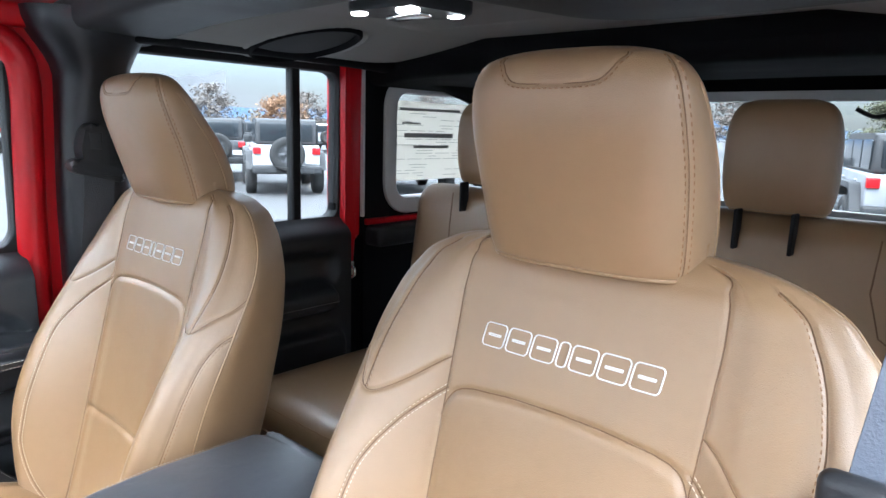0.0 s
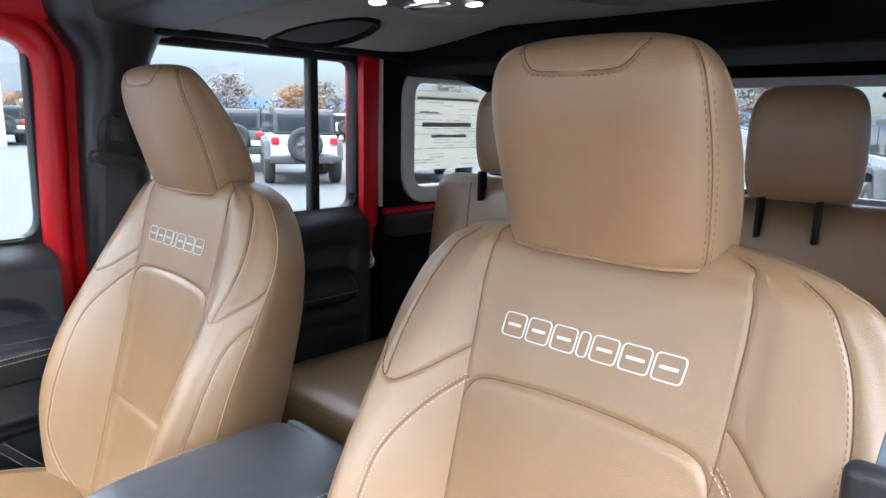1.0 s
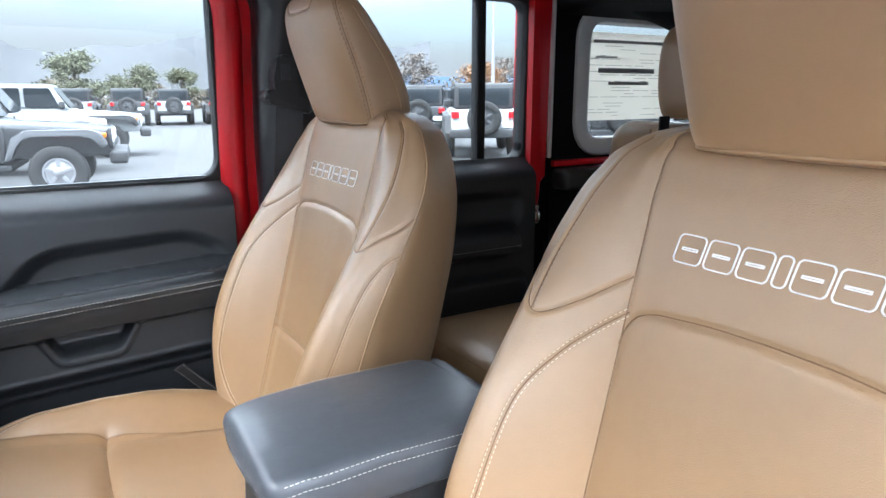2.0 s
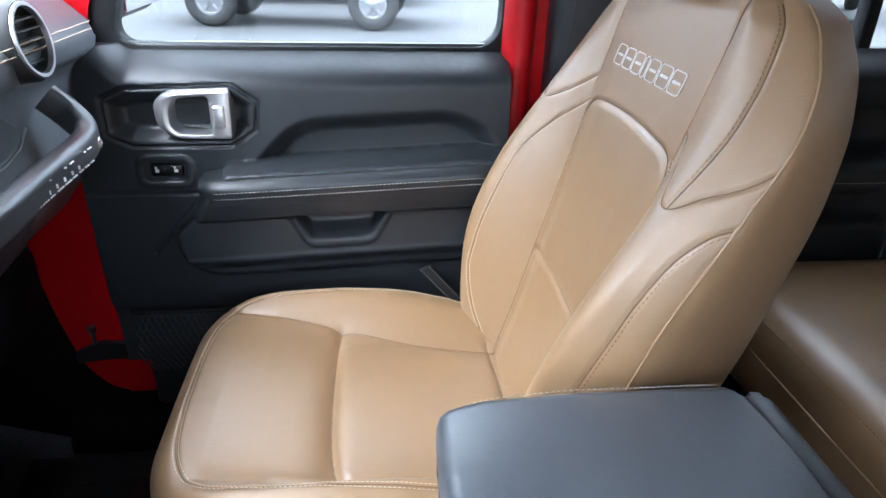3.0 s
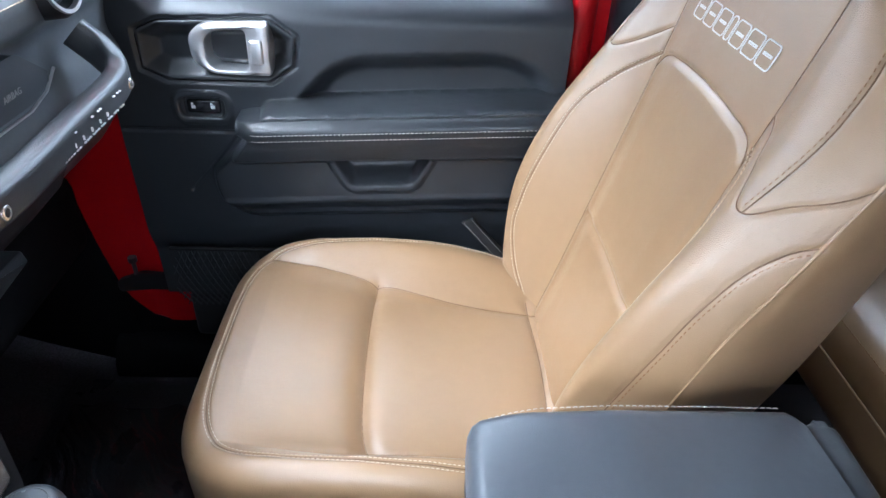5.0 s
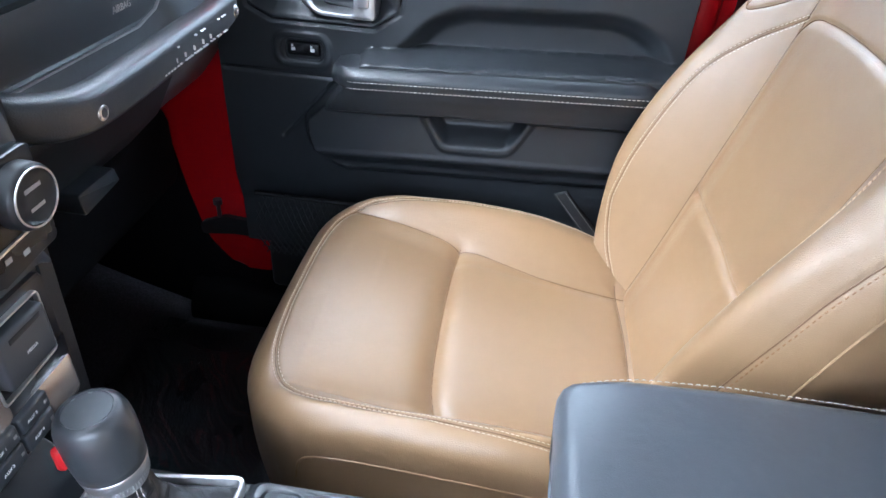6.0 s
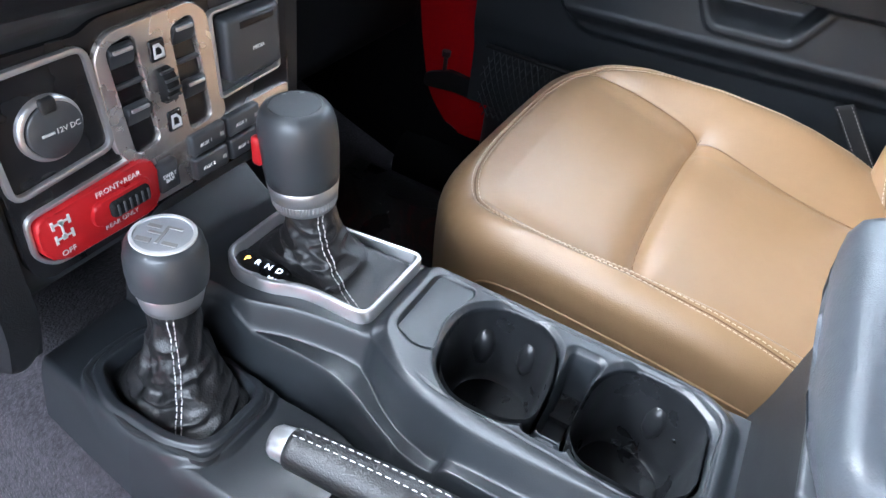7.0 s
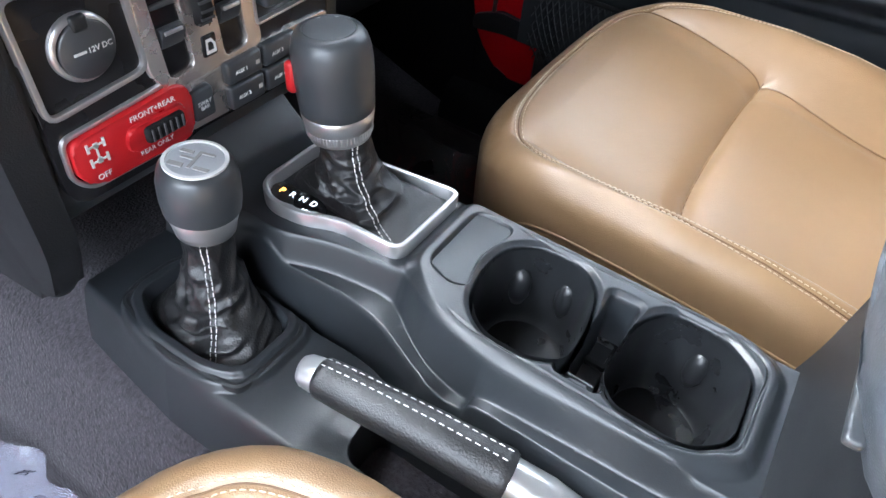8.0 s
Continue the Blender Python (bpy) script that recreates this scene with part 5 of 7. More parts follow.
loop_ = [(-0.592, 0.062, 0.425), (-0.594, 0.035, 0.455), (-0.596, 0.005, 0.488), (-0.598, -0.018, 0.514), (-0.602, -0.028, 0.524), (-0.610, -0.026, 0.521), (-0.615, -0.010, 0.500), (-0.616, 0.025, 0.462), (-0.614, 0.060, 0.425)]
webbing("strap_loop", loop_, 0.026, (0.55, 0.60, 0.58), HIDE, strap)
q = smooth_line(loop_[:5], 40)
ac_ = np.array((0.55, 0.60, 0.58)) / np.linalg.norm((0.55, 0.60, 0.58))
tagged(raw("stitching", *merged([d for o in (-0.010, 0.010) for d in dashes(q + ac_ * o + np.array((0.0012, -0.0004, 0.0006)), np.tile((0.8, -0.4, 0.4), (40, 1)), 0.003, 0.002, 0.0004)]), THREAD_GREY, strap, "grey edge stitching"), kind="stuff")
# ---------------------------------------------------------------- rear bench
bench = thing("rear_bench", (0, 0.9, FLOORZ), "tan leather rear bench with folding backs", "bench seat")
def cushion_block(name, x0, x1, y0, y1, z0, z1, lean, seams_x, parent, r=0.05):
    """A padded block with rounded edges; lean moves the top back."""
    bm = rbox((x0, y0, z0), (x1, y1, z1), r, 6)
    bmesh.ops.subdivide_edges(bm, edges=[e for e in bm.edges if e.calc_length() > 0.06], cuts=5, use_grid_fill=True)
    for v in bm.verts:
        t = (v.co.z - z0) / (z1 - z0)
        v.co.y += lean * t
        for sx in seams_x:
            v.co.y += 0.006 * math.exp(-((v.co.x - sx) / 0.012) ** 2) if v.co.y < (y0 + y1) / 2 + lean * t else 0
    return part(name, bm, LEATHER, parent)
b1 = cushion_block("backrest", -0.625, 0.115, 0.985, 1.105, 0.47, 0.955, 0.075, (-0.45, -0.05), bench)
b2 = cushion_block("backrest", 0.125, 0.630, 0.985, 1.105, 0.47, 0.965, 0.075, (0.50,), bench)
c1 = cushion_block("cushion", -0.625, 0.630, 0.46, 1.00, 0.36, 0.525, 0.02, (), bench, 0.05)
for k, (x, b) in enumerate(((-0.375, b1), (0.315, b2))):
    P = []
    for z, w, yf, yb in ((0.968, 0.080, 1.075, 1.125), (0.975, 0.092, 1.062, 1.135), (1.02, 0.100, 1.050, 1.142), (1.09, 0.100, 1.046, 1.138), (1.14, 0.094, 1.052, 1.126), (1.168, 0.078, 1.064, 1.112), (1.178, 0.05, 1.078, 1.100)):
        a = np.linspace(0, 2 * np.pi, 48, endpoint=False)
        P.append(np.stack([x + w * np.sign(np.cos(a)) * np.abs(np.cos(a)) ** 0.5, (yf + yb) / 2 + (yb - yf) / 2 * np.sign(np.sin(a)) * np.abs(np.sin(a)) ** 0.6, np.full(48, z)], 1))
    P = np.array(P)
    P = np.array([smooth_line(P[:, j], 40) for j in range(48)]).transpose(1, 0, 2)
    v, f = closed_skin(P)
    rest = raw("headrest", v, f, LEATHER, bench)
    raw("welt", *tube_data(P[3], 0.0025, 6, True), WELT, rest)
    for dx in (-0.052, 0.048):
        part("slot", rbox((x + dx - 0.004, 1.030, 0.895), (x + dx + 0.004, 1.062, 0.972), 0.003), RUBBER, bench, "narrow black slot")
# bench seams: the same dark tubes paint their shade
lines = [tube_data([(0.50, 1.052, 0.94), (0.497, 1.028, 0.85), (0.52, 1.01, 0.78), (0.58, 1.005, 0.74)], 0.0015, 6), tube_data([(-0.47, 1.052, 0.94), (-0.46, 1.03, 0.86), (-0.44, 0.99, 0.6)], 0.0015, 6)]
for one_line in lines:
    raw("seam", *one_line, SEAM_SHADE, bench)
pts = [(x, 0.452, 0.47) for x in np.linspace(-0.60, 0.60, 100)]
raw("welt", *tube_data(pts, 0.002, 6), WELT, c1)
tagged(raw("stitching", *merged(dashes([(x, 0.470, 0.512) for x in np.linspace(-0.60, 0.60, 200)], np.tile((0, -0.6, 0.8), (200, 1)))), THREAD_TAN, c1), kind="stuff")

# ---------------------------------------------------------------- centre console
console = thing("centre_console", (0.04, -0.25, 0.40), "charcoal plastic console with shifters and cup holders", "console")
XG, YG = np.meshgrid(np.linspace(-0.060, 0.176, 380), np.linspace(-0.500, -0.050, 720), indexing="ij")
# spine top, a lower ledge beside it, a dark crevice and then the driver side shelf
def flow(y, knots_):
    """A smooth curve through (y, value) pairs."""
    q = smooth_line(knots_, 400)
    return np.interp(y, q[:, 0], q[:, 1])
top_edge = flow(YG, [(-0.50, 0.058), (-0.41, 0.060), (-0.38, 0.058), (-0.345, 0.046), (-0.30, 0.039), (-0.285, 0.043), (-0.262, 0.056), (-0.235, 0.064), (-0.18, 0.067), (-0.05, 0.062)])
ledge_edge = flow(YG, [(-0.50, 0.064), (-0.42, 0.065), (-0.375, 0.065), (-0.322, 0.063), (-0.287, 0.067), (-0.253, 0.077), (-0.217, 0.083), (-0.05, 0.083)])
shelf = 0.462 + 0.010 * step(-0.33, -0.26, YG) * step(0.13, 0.10, XG)
ledge_h = flow(YG, [(-0.50, 0.500), (-0.40, 0.500), (-0.30, 0.500), (-0.25, 0.491), (-0.217, 0.488), (-0.203, 0.500), (-0.15, 0.503), (-0.05, 0.504)])
H = shelf + (ledge_h - shelf) * step(0.006, -0.003, XG - ledge_edge)
H = H + (0.522 - H) * step(0.007, -0.004, XG - top_edge)
H -= 0.016 * step(0.0045, 0.0010, np.abs(XG - ledge_edge - 0.0075)) * step(-0.45, -0.42, YG)
H += 0.03 * step(-0.445, -0.495, YG) * step(0.010, -0.006, XG - 0.058)
H -= 0.10 * step(0.148, 0.176, XG + 0.10 * np.maximum(-0.40 - YG, 0)) ** 1.5
H -= 0.09 * step(-0.046, -0.060, XG) ** 2
# raised rim round the cup holders, with a parting line
rim = poly_dist(XG, YG, rounded([(-0.050, -0.292), (0.026, -0.292), (0.052, -0.262), (0.060, -0.235), (0.063, -0.10), (0.040, -0.060), (-0.036, -0.060), (-0.050, -0.083)], 0.012, 4))
H += 0.0075 * step(0.0075, -0.0040, rim)
H -= 0.0014 * step(0.0012, 0.0003, np.abs(rim + 0.0070)) * step(-0.25, -0.24, YG)
tray = poly_dist(XG, YG, rounded([(-0.042, -0.283), (0.022, -0.283), (0.030, -0.262), (0.026, -0.249), (-0.004, -0.258), (-0.042, -0.248)], 0.012, 4))
H -= 0.004 * step(0.001, -0.002, tray)
cup_1 = rounded([(0.006, -0.250), (0.034, -0.243), (0.050, -0.224), (0.050, -0.192), (0.038, -0.170), (0.006, -0.170), (-0.026, -0.178), (-0.040, -0.196), (-0.040, -0.228), (-0.022, -0.248)], 0.012, 4)
w1_ = poly_dist(XG, YG, cup_1)
cup_2 = rounded([(0.034, -0.152), (0.049, -0.138), (0.050, -0.092), (0.030, -0.070), (-0.022, -0.072), (-0.040, -0.096), (-0.040, -0.132), (-0.022, -0.146), (0.006, -0.152)], 0.012, 4)
w2_ = poly_dist(XG, YG, cup_2)
slot = box_dist(XG, YG, -0.030, 0.030, -0.170, -0.150, 0.004)
notch = box_dist(XG, YG, 0.026, 0.049, -0.176, -0.146, 0.004)
well = np.minimum(np.minimum(w1_, w2_), slot)
H -= 0.0030 * step(0.0055, 0.0005, well)
H -= np.maximum(np.maximum(0.078 * step(0.0010, -0.0014, np.minimum(w1_, w2_)), 0.045 * step(0.001, -0.003, slot)), 0.018 * step(0.001, -0.003, notch))
hole = poly_dist(XG, YG, rounded([(-0.032, -0.415), (-0.046, -0.302), (0.028, -0.302), (0.028, -0.346), (0.040, -0.378), (0.043, -0.402), (0.030, -0.417)], 0.010, 4))
H -= 0.006 * step(0.001, -0.002, hole)
# stepped collar round the transfer lever
hole2 = poly_dist(XG, YG, rounded([(0.086, -0.455), (0.128, -0.458), (0.142, -0.428), (0.142, -0.375), (0.132, -0.350), (0.082, -0.350), (0.074, -0.40)], 0.012, 4))
H += 0.005 * step(0.016, 0.011, hole2) + 0.004 * step(0.008, 0.004, hole2)
H -= 0.016 * step(0.0, -0.006, hole2)
brake_slot = box_dist(XG, YG, 0.098, 0.136, -0.262, -0.06, 0.012)
H -= 0.05 * step(0.002, -0.004, brake_slot)
V, F = sheet(np.stack([XG, YG, H], -1))
low = V.copy()
low[:, 2] = 0.33
idx = np.arange(len(V)).reshape(XG.shape)
rimv = list(idx[0, :]) + list(idx[1:, -1]) + list(idx[-1, ::-1][1:]) + list(idx[::-1, 0][1:-1])
n0 = len(V)
F = F + [(rimv[k], rimv[(k + 1) % len(rimv)], n0 + rimv[(k + 1) % len(rimv)], n0 + rimv[k]) for k in range(len(rimv))]
body = raw("console_body", np.concatenate([V, low]), F, CONSOLE, console)
for cup in (cup_1, cup_2):
    a, b = shrunk(cup, 0.0018), shrunk(shrunk(cup, 0.0018), 0.009)
    n = len(a)
    P = np.array([[(*p, 0.5262) for p in a], [(*(0.65 * np.array(p) + 0.35 * np.array(q)), 0.47) for p, q in zip(a, b)], [(*(0.3 * np.array(p) + 0.7 * np.array(q)), 0.459) for p, q in zip(a, b)], [(*p, 0.4565) for p in b]])
    v, f = sheet(np.concatenate([P, P[:, :1]], 1))
    raw("cup_liner", *merged([(v, f), ([(*p, 0.4566) for p in b], [tuple(range(n))])]), WELL, body, "black cup holder well")
# tray mat, well floors and flexible fingers
part("tray_mat", prism(rounded([(-0.041, -0.281), (0.021, -0.281), (0.027, -0.262), (0.023, -0.249), (-0.004, -0.257), (-0.041, -0.248)], 0.003, 3), 0.5205, 0.5275, "z", 0.001), material("grey_rubber_mat", (0.060, 0.066, 0.072), 0.45, vary=0.2, vary_scale=50), body, "grey rubber tray mat")
for yc in (-0.212, -0.114):
    raw("well_mat", *lathe([(0.033, 0), (0.034, 0.003), (0.030, 0.004), (0.0, 0.003)], (0.003, yc, 0.4545), n=32), WELL, body)
    for dx, dy in ((-0.0425, 0.012), (-0.034 if yc < -0.2 else 0.044, -0.022)):
        raw("finger", *lathe([(0.0, -0.018), (0.005, -0.016), (0.0085, -0.006), (0.0085, 0.006), (0.005, 0.016), (0.0, 0.018)], (0.003 + dx, yc + dy, 0.490), n=18), WELL, body, "soft cup finger")
part("coin_slot", ring(rounded([(-0.030, -0.172), (-0.004, -0.172), (-0.004, -0.152), (-0.030, -0.152)], 0.003, 3), rounded([(-0.026, -0.169), (-0.008, -0.169), (-0.008, -0.155), (-0.026, -0.155)], 0.002, 3), 0.478, 0.486, "z", 0.001), WELL, body)
# arm rest box with a padded lid
box = part("storage_box", prism(rounded([(-0.058, 0.40), (-0.053, 0.50), (-0.047, 0.54), (-0.044, 0.60), (-0.046, 0.645), (0.20, 0.645), (0.20, 0.40)], 0.012), -0.058, 0.124, "x", 0.010, 3), PLASTIC, console, "dark storage box below the lid")
P = []
lid_w = lambda y: np.interp(y, [-0.082, -0.076, -0.06, -0.02, 0.19], [0.055, 0.078, 0.089, 0.096, 0.100])
def lid_loop(y, inset=0.0):
    w = lid_w(y) - inset
    top = np.interp(y, [-0.082, -0.078, -0.066, -0.04, 0.05, 0.19], [0.664, 0.677, 0.688, 0.693, 0.696, 0.692])
    cx = 0.028
    return rounded([(cx - w, 0.640), (cx + w, 0.640), (cx + w + 0.004, 0.664), (cx + w - 0.004, top - 0.003), (cx, top + 0.004), (cx - w + 0.004, top - 0.003), (cx - w - 0.004, 0.664)], [0.006, 0.006, 0.008, 0.012, 0.08, 0.012, 0.008], 4), top
ysl = np.r_[-0.084, -0.082, -0.079, -0.074, -0.066, np.linspace(-0.055, 0.185, 30), 0.190, 0.193, 0.194]
for y in ysl:
    loop, top = lid_loop(min(max(y, -0.082), 0.19), 0.004 * (y > 0.188) + 0.006 * (y > 0.192) + 0.02 * (y < -0.083))
    P.append([(a, y, b) for a, b in loop])
P = np.array(P)
P[..., 1] += 0.010 * step(-0.055, -0.08, P[..., 1]) + 0.45 * np.maximum(0, 0.674 - P[..., 2]) * step(-0.03, -0.07, P[..., 1])
v, f = closed_skin(P)
lid = raw("lid", v, f, VINYL, console, "padded black vinyl arm rest lid")
for sx in (-1, 1):
    pieces = []
    for dz, ins in ((0.0, 0.0), (-0.009, -0.0035))[:1 if sx < 0 else 2]:
        L = np.array([(0.028 + sx * (lid_w(y - 0.010) - 0.0005 - ins), y, np.interp(y, [-0.072, -0.056, -0.03, 0.05, 0.19], [0.671, 0.680, 0.685, 0.689, 0.685]) + dz) for y in np.linspace(-0.050, 0.186, 90)])
        pieces += dashes(L, np.tile((sx * 0.8, 0, 0.6), (len(L), 1)), 0.0034, 0.0018, 0.00042)
    tagged(raw("stitching", *merged(pieces), THREAD_GREY, lid, "pale stitching along the lid edge"), kind="stuff")
part("lid_latch", rbox((0.064, -0.0660, 0.6560), (0.112, -0.0590, 0.6610), 0.002), PLASTIC_SOFT, lid, "dark lid latch")
part("hinge_cover", prism(rounded([(0.196, 0.645), (0.196, 0.688), (0.222, 0.684), (0.238, 0.655), (0.238, 0.645)], 0.008), -0.058, 0.114, "x", 0.008, 3), VINYL, console)

# automatic selector
sel = thing("gear_selector", (0, -0.36, 0.525), "black gear selector with leather boot and silver surround", "gear lever", "levers")
fo = rounded([(-0.031, -0.421), (-0.049, -0.299), (0.031, -0.299), (0.0325, -0.350), (0.044, -0.374), (0.047, -0.402), (0.034, -0.421)], [0.014, 0.012, 0.012, 0.014, 0.010, 0.012, 0.012], 5)
part("surround", ring(fo, shrunk(fo, 0.0045), 0.518, 0.5335, "z", 0.0018), SILVER, sel, "satin silver surround")
part("surround_plate", prism(shrunk(fo, 0.004), 0.516, 0.5225, "z"), PLASTIC, sel)
disp = rounded([(0.019, -0.416), (0.034, -0.415), (0.0425, -0.402), (0.039, -0.377), (0.029, -0.362), (0.0185, -0.374)], 0.006, 4)
dsp = part("display", prism(disp, 0.522, 0.5262, "z", 0.001), GLOSS, sel, "dark lit gear display")
for i, ch in enumerate("PRND"):
    m = pose(0.0275 - 0.0008 * i, -0.4065 + 0.0092 * i, 0.5263, 0, 0, 96)
    raw("letter", *moved(words(ch, 0.0072, 0.0001), m), AMBER if ch == "P" else LIT, dsp, "lit amber letter" if ch == "P" else "lit white letter")
raw("letter", *moved(words("-M+", 0.0060, 0.0001), pose(0.0345, -0.3790, 0.5263, 0, 0, 100)), LIT, dsp, "lit white letter")


def boot(parent, base, top, r_top, folds, seed, stitch_ang, z0):
    """A leather boot from a base outline up to a neck, with soft folds."""
    rnd = random.Random(seed)
    base = np.array(base, float)
    nb = 120
    dense = smooth_line(base, nb, True)
    c = np.array(top[:2])
    ang = np.arctan2(dense[:, 1] - base[:, 1].mean(), dense[:, 0] - base[:, 0].mean())
    rings = []
    off = rnd.uniform(0, 50)
    for t in np.linspace(0, 1, 90):
        e = 1 - (1 - t) ** 2.1
        q = dense * (1 - e) + (c + r_top * np.stack([np.cos(ang), np.sin(ang)], 1)) * e
        soft_ = min(1, 5 * t) * (1 - t) ** 0.6
        fold = np.empty(nb)
        for j, a in enumerate(ang):
            u = (1.3 * math.cos(a) + off, 1.3 * math.sin(a), 6.5 * t + 0.8 * math.cos(a))
            w = (3.4 * math.cos(a) + 1.2 * t, 3.4 * math.sin(a) + off, 7.5 * t)
            fold[j] = folds * soft_ * (1.15 * (0.45 - 2.2 * abs(noise.noise(u))) + 0.22 * (0.4 - 2.0 * abs(noise.noise(w))))
        m = q.mean(0)
        d = q - m
        L = np.linalg.norm(d, axis=1)[:, None]
        q = m + d * (1 + fold[:, None] / L)
        z = z0 + (top[2] - z0) * (0.22 * t + 0.78 * t ** 1.75) + 0.35 * fold
        rings.append(np.column_stack([q, z]))
    P = np.array(rings)
    v, f = closed_skin(P)
    ob = raw("boot", v, f, HIDE, parent, "soft black leather boot with white stitching")
    N = grid_normals(P, True)
    pieces = []
    for off in (-1, 1):
        j = int(np.argmin(np.abs(np.angle(np.exp(1j * (ang - stitch_ang))))))
        side_ = np.cross(np.gradient(P[:, j], axis=0), N[:, j])
        L = P[:, j] + off * 0.0019 * side_ / (np.linalg.norm(side_, axis=1)[:, None] + 1e-9)
        L, M = smooth_line(L, 120), smooth_line(N[:, j], 120)
        out = np.sign(((P[5, j] - P[5].mean(0)) * N[5, j]).sum())
        pieces += dashes(L + M * out * 0.0006, M * out, 0.0032, 0.0014, 0.0004)
    tagged(raw("stitching", *merged(pieces), THREAD_WHITE, ob, "white stitching"), kind="stuff")
    return ob


def knob(parent, base, axis, prof, name="knob"):
    return raw(name, *lathe(prof, base, axis, 40), PLASTIC_SOFT, parent, "soft black knob")


boot(sel, [(-0.026, -0.410), (0.012, -0.412), (0.022, -0.36), (0.026, -0.308), (-0.040, -0.308), (-0.036, -0.36)], (-0.006, -0.374, 0.580), 0.0165, 0.0052, 3, 1.05, 0.522)
ax = Vector((0.03, -0.06, 1)).normalized()
kb = Vector((-0.005, -0.378, 0.573))
raw("collar", *lathe([(0.016, -0.002), (0.0215, 0.0), (0.0225, 0.004), (0.0225, 0.009), (0.0235, 0.0095), (0.0250, 0.020), (0.0240, 0.0215), (0.0, 0.0215)], kb, ax, 48), SILVER, sel, "knurled silver collar")
bm = bmesh.new()
for k in range(60):
    a = 2 * math.pi * k / 60
    q = Vector((0, 0, 1)).rotation_difference(ax).to_matrix().to_4x4()
    rbox((-0.0004, -0.0004, 0.0035), (0.0004, 0.0004, 0.0085), 0, bm=bm, m=Matrix.Translation(kb) @ q @ pose(0.0226 * math.cos(a), 0.0226 * math.sin(a), 0, 0, 0, math.degrees(a) + 45))
part("knurling", bm, SILVER, sel)
knob(sel, kb, ax, [(0.0235, 0.0205), (0.0250, 0.0215), (0.0256, 0.030), (0.0264, 0.046), (0.0263, 0.056), (0.0256, 0.064), (0.0238, 0.0705), (0.0212, 0.0745), (0.0182, 0.0762), (0.0172, 0.0762), (0.0168, 0.0754), (0.0, 0.0754)])
raw("cap", *lathe([(0.0167, 0.0746), (0.0165, 0.0760), (0.0, 0.0766)], kb, ax, 40), material("smoked_cap", (0.20, 0.21, 0.22), 0.25, vary=0.1, metal=0.4), sel, "smooth grey cap")
part("release_button", rbox((0.0135, -0.402, 0.607), (0.0205, -0.394, 0.629), 0.003), RED_TRIM, sel, "red release button")

# transfer case lever
tc_ = thing("transfer_lever", (0.107, -0.40, 0.462), "short black lever with silver ringed cap and boot", "gear lever", "levers")
boot(tc_, [(0.084, -0.455), (0.134, -0.455), (0.146, -0.40), (0.138, -0.350), (0.086, -0.350), (0.078, -0.40)], (0.098, -0.405, 0.552), 0.0165, 0.0065, 8, 0.75, 0.454)
fr = rounded([(0.078, -0.466), (0.140, -0.467), (0.154, -0.40), (0.145, -0.340), (0.078, -0.340), (0.070, -0.40)], 0.012, 5)
part("boot_frame", ring(fr, shrunk(fr, 0.006), 0.455, 0.468, "z", 0.003), PLASTIC, tc_)
ax2 = Vector((-0.05, 0.02, 1)).normalized()
kb2 = Vector((0.097, -0.405, 0.542))
raw("collar", *lathe([(0.015, -0.002), (0.019, 0.0), (0.020, 0.005), (0.0205, 0.008), (0.0225, 0.016), (0.0215, 0.018), (0.0, 0.018)], kb2, ax2, 48), SILVER, tc_, "knurled silver collar")
knob(tc_, kb2, ax2, [(0.021, 0.0170), (0.0238, 0.018), (0.0248, 0.028), (0.0246, 0.040), (0.0225, 0.049), (0.0195, 0.0525), (0.0, 0.0525)])
raw("cap_ring", *lathe([(0.0192, 0.0515), (0.0192, 0.0540), (0.0170, 0.0542), (0.0168, 0.0525)], kb2, ax2, 40, loop=True), PRINT, tc_, "bright ring")
raw("cap", *lathe([(0.0170, 0.0520), (0.0168, 0.0532), (0.0, 0.0534)], kb2, ax2, 40), material("silver_cap", (0.50, 0.52, 0.55), 0.4, metal=0.3, vary=0.1, vary_scale=60), tc_, "silver cap with dark marks")
q = Matrix.Translation(kb2) @ Vector((0, 0, 1)).rotation_difference(ax2).to_matrix().to_4x4()
bm = bmesh.new()
for x0, y0, x1, y1 in ((-0.001, -0.009, 0.001, 0.008), (-0.009, -0.001, 0.001, 0.001), (-0.001, 0.006, 0.009, 0.008), (-0.013, -0.010, -0.004, -0.006), (-0.012, 0.004, -0.004, 0.007), (0.003, -0.009, 0.012, -0.006)):
    rbox((x0, y0, 0.0532), (x1, y1, 0.0537), 0, bm=bm, m=q @ pose(0, 0, 0, 0, 0, 110))
tagged(part("cap_marks", bm, INK, tc_, "dark marks on the cap"), kind="stuff")

# hand brake
hbk = thing("hand_brake", (0.11, -0.15, 0.45), "leather wrapped hand brake lever with silver ends", "hand brake")
pts = smooth_line([(0.1215, -0.290, 0.505), (0.1185, -0.26, 0.506), (0.113, -0.215, 0.504), (0.1065, -0.166, 0.498)], 30)
rr = np.interp(np.linspace(0, 1, 30), [0, 0.04, 0.3, 0.9, 0.97, 1], [0.0115, 0.0130, 0.0138, 0.0158, 0.0160, 0.0145])
grip = raw("grip", *tube_data(pts, rr, 20), HIDE, hbk, "black leather grip")
raw("button", *tube_data([(0.1235, -0.302, 0.5045), (0.123, -0.299, 0.5048), (0.1215, -0.289, 0.505)], [0.0085, 0.0105, 0.0115], 20), SILVER, hbk, "silver release button")
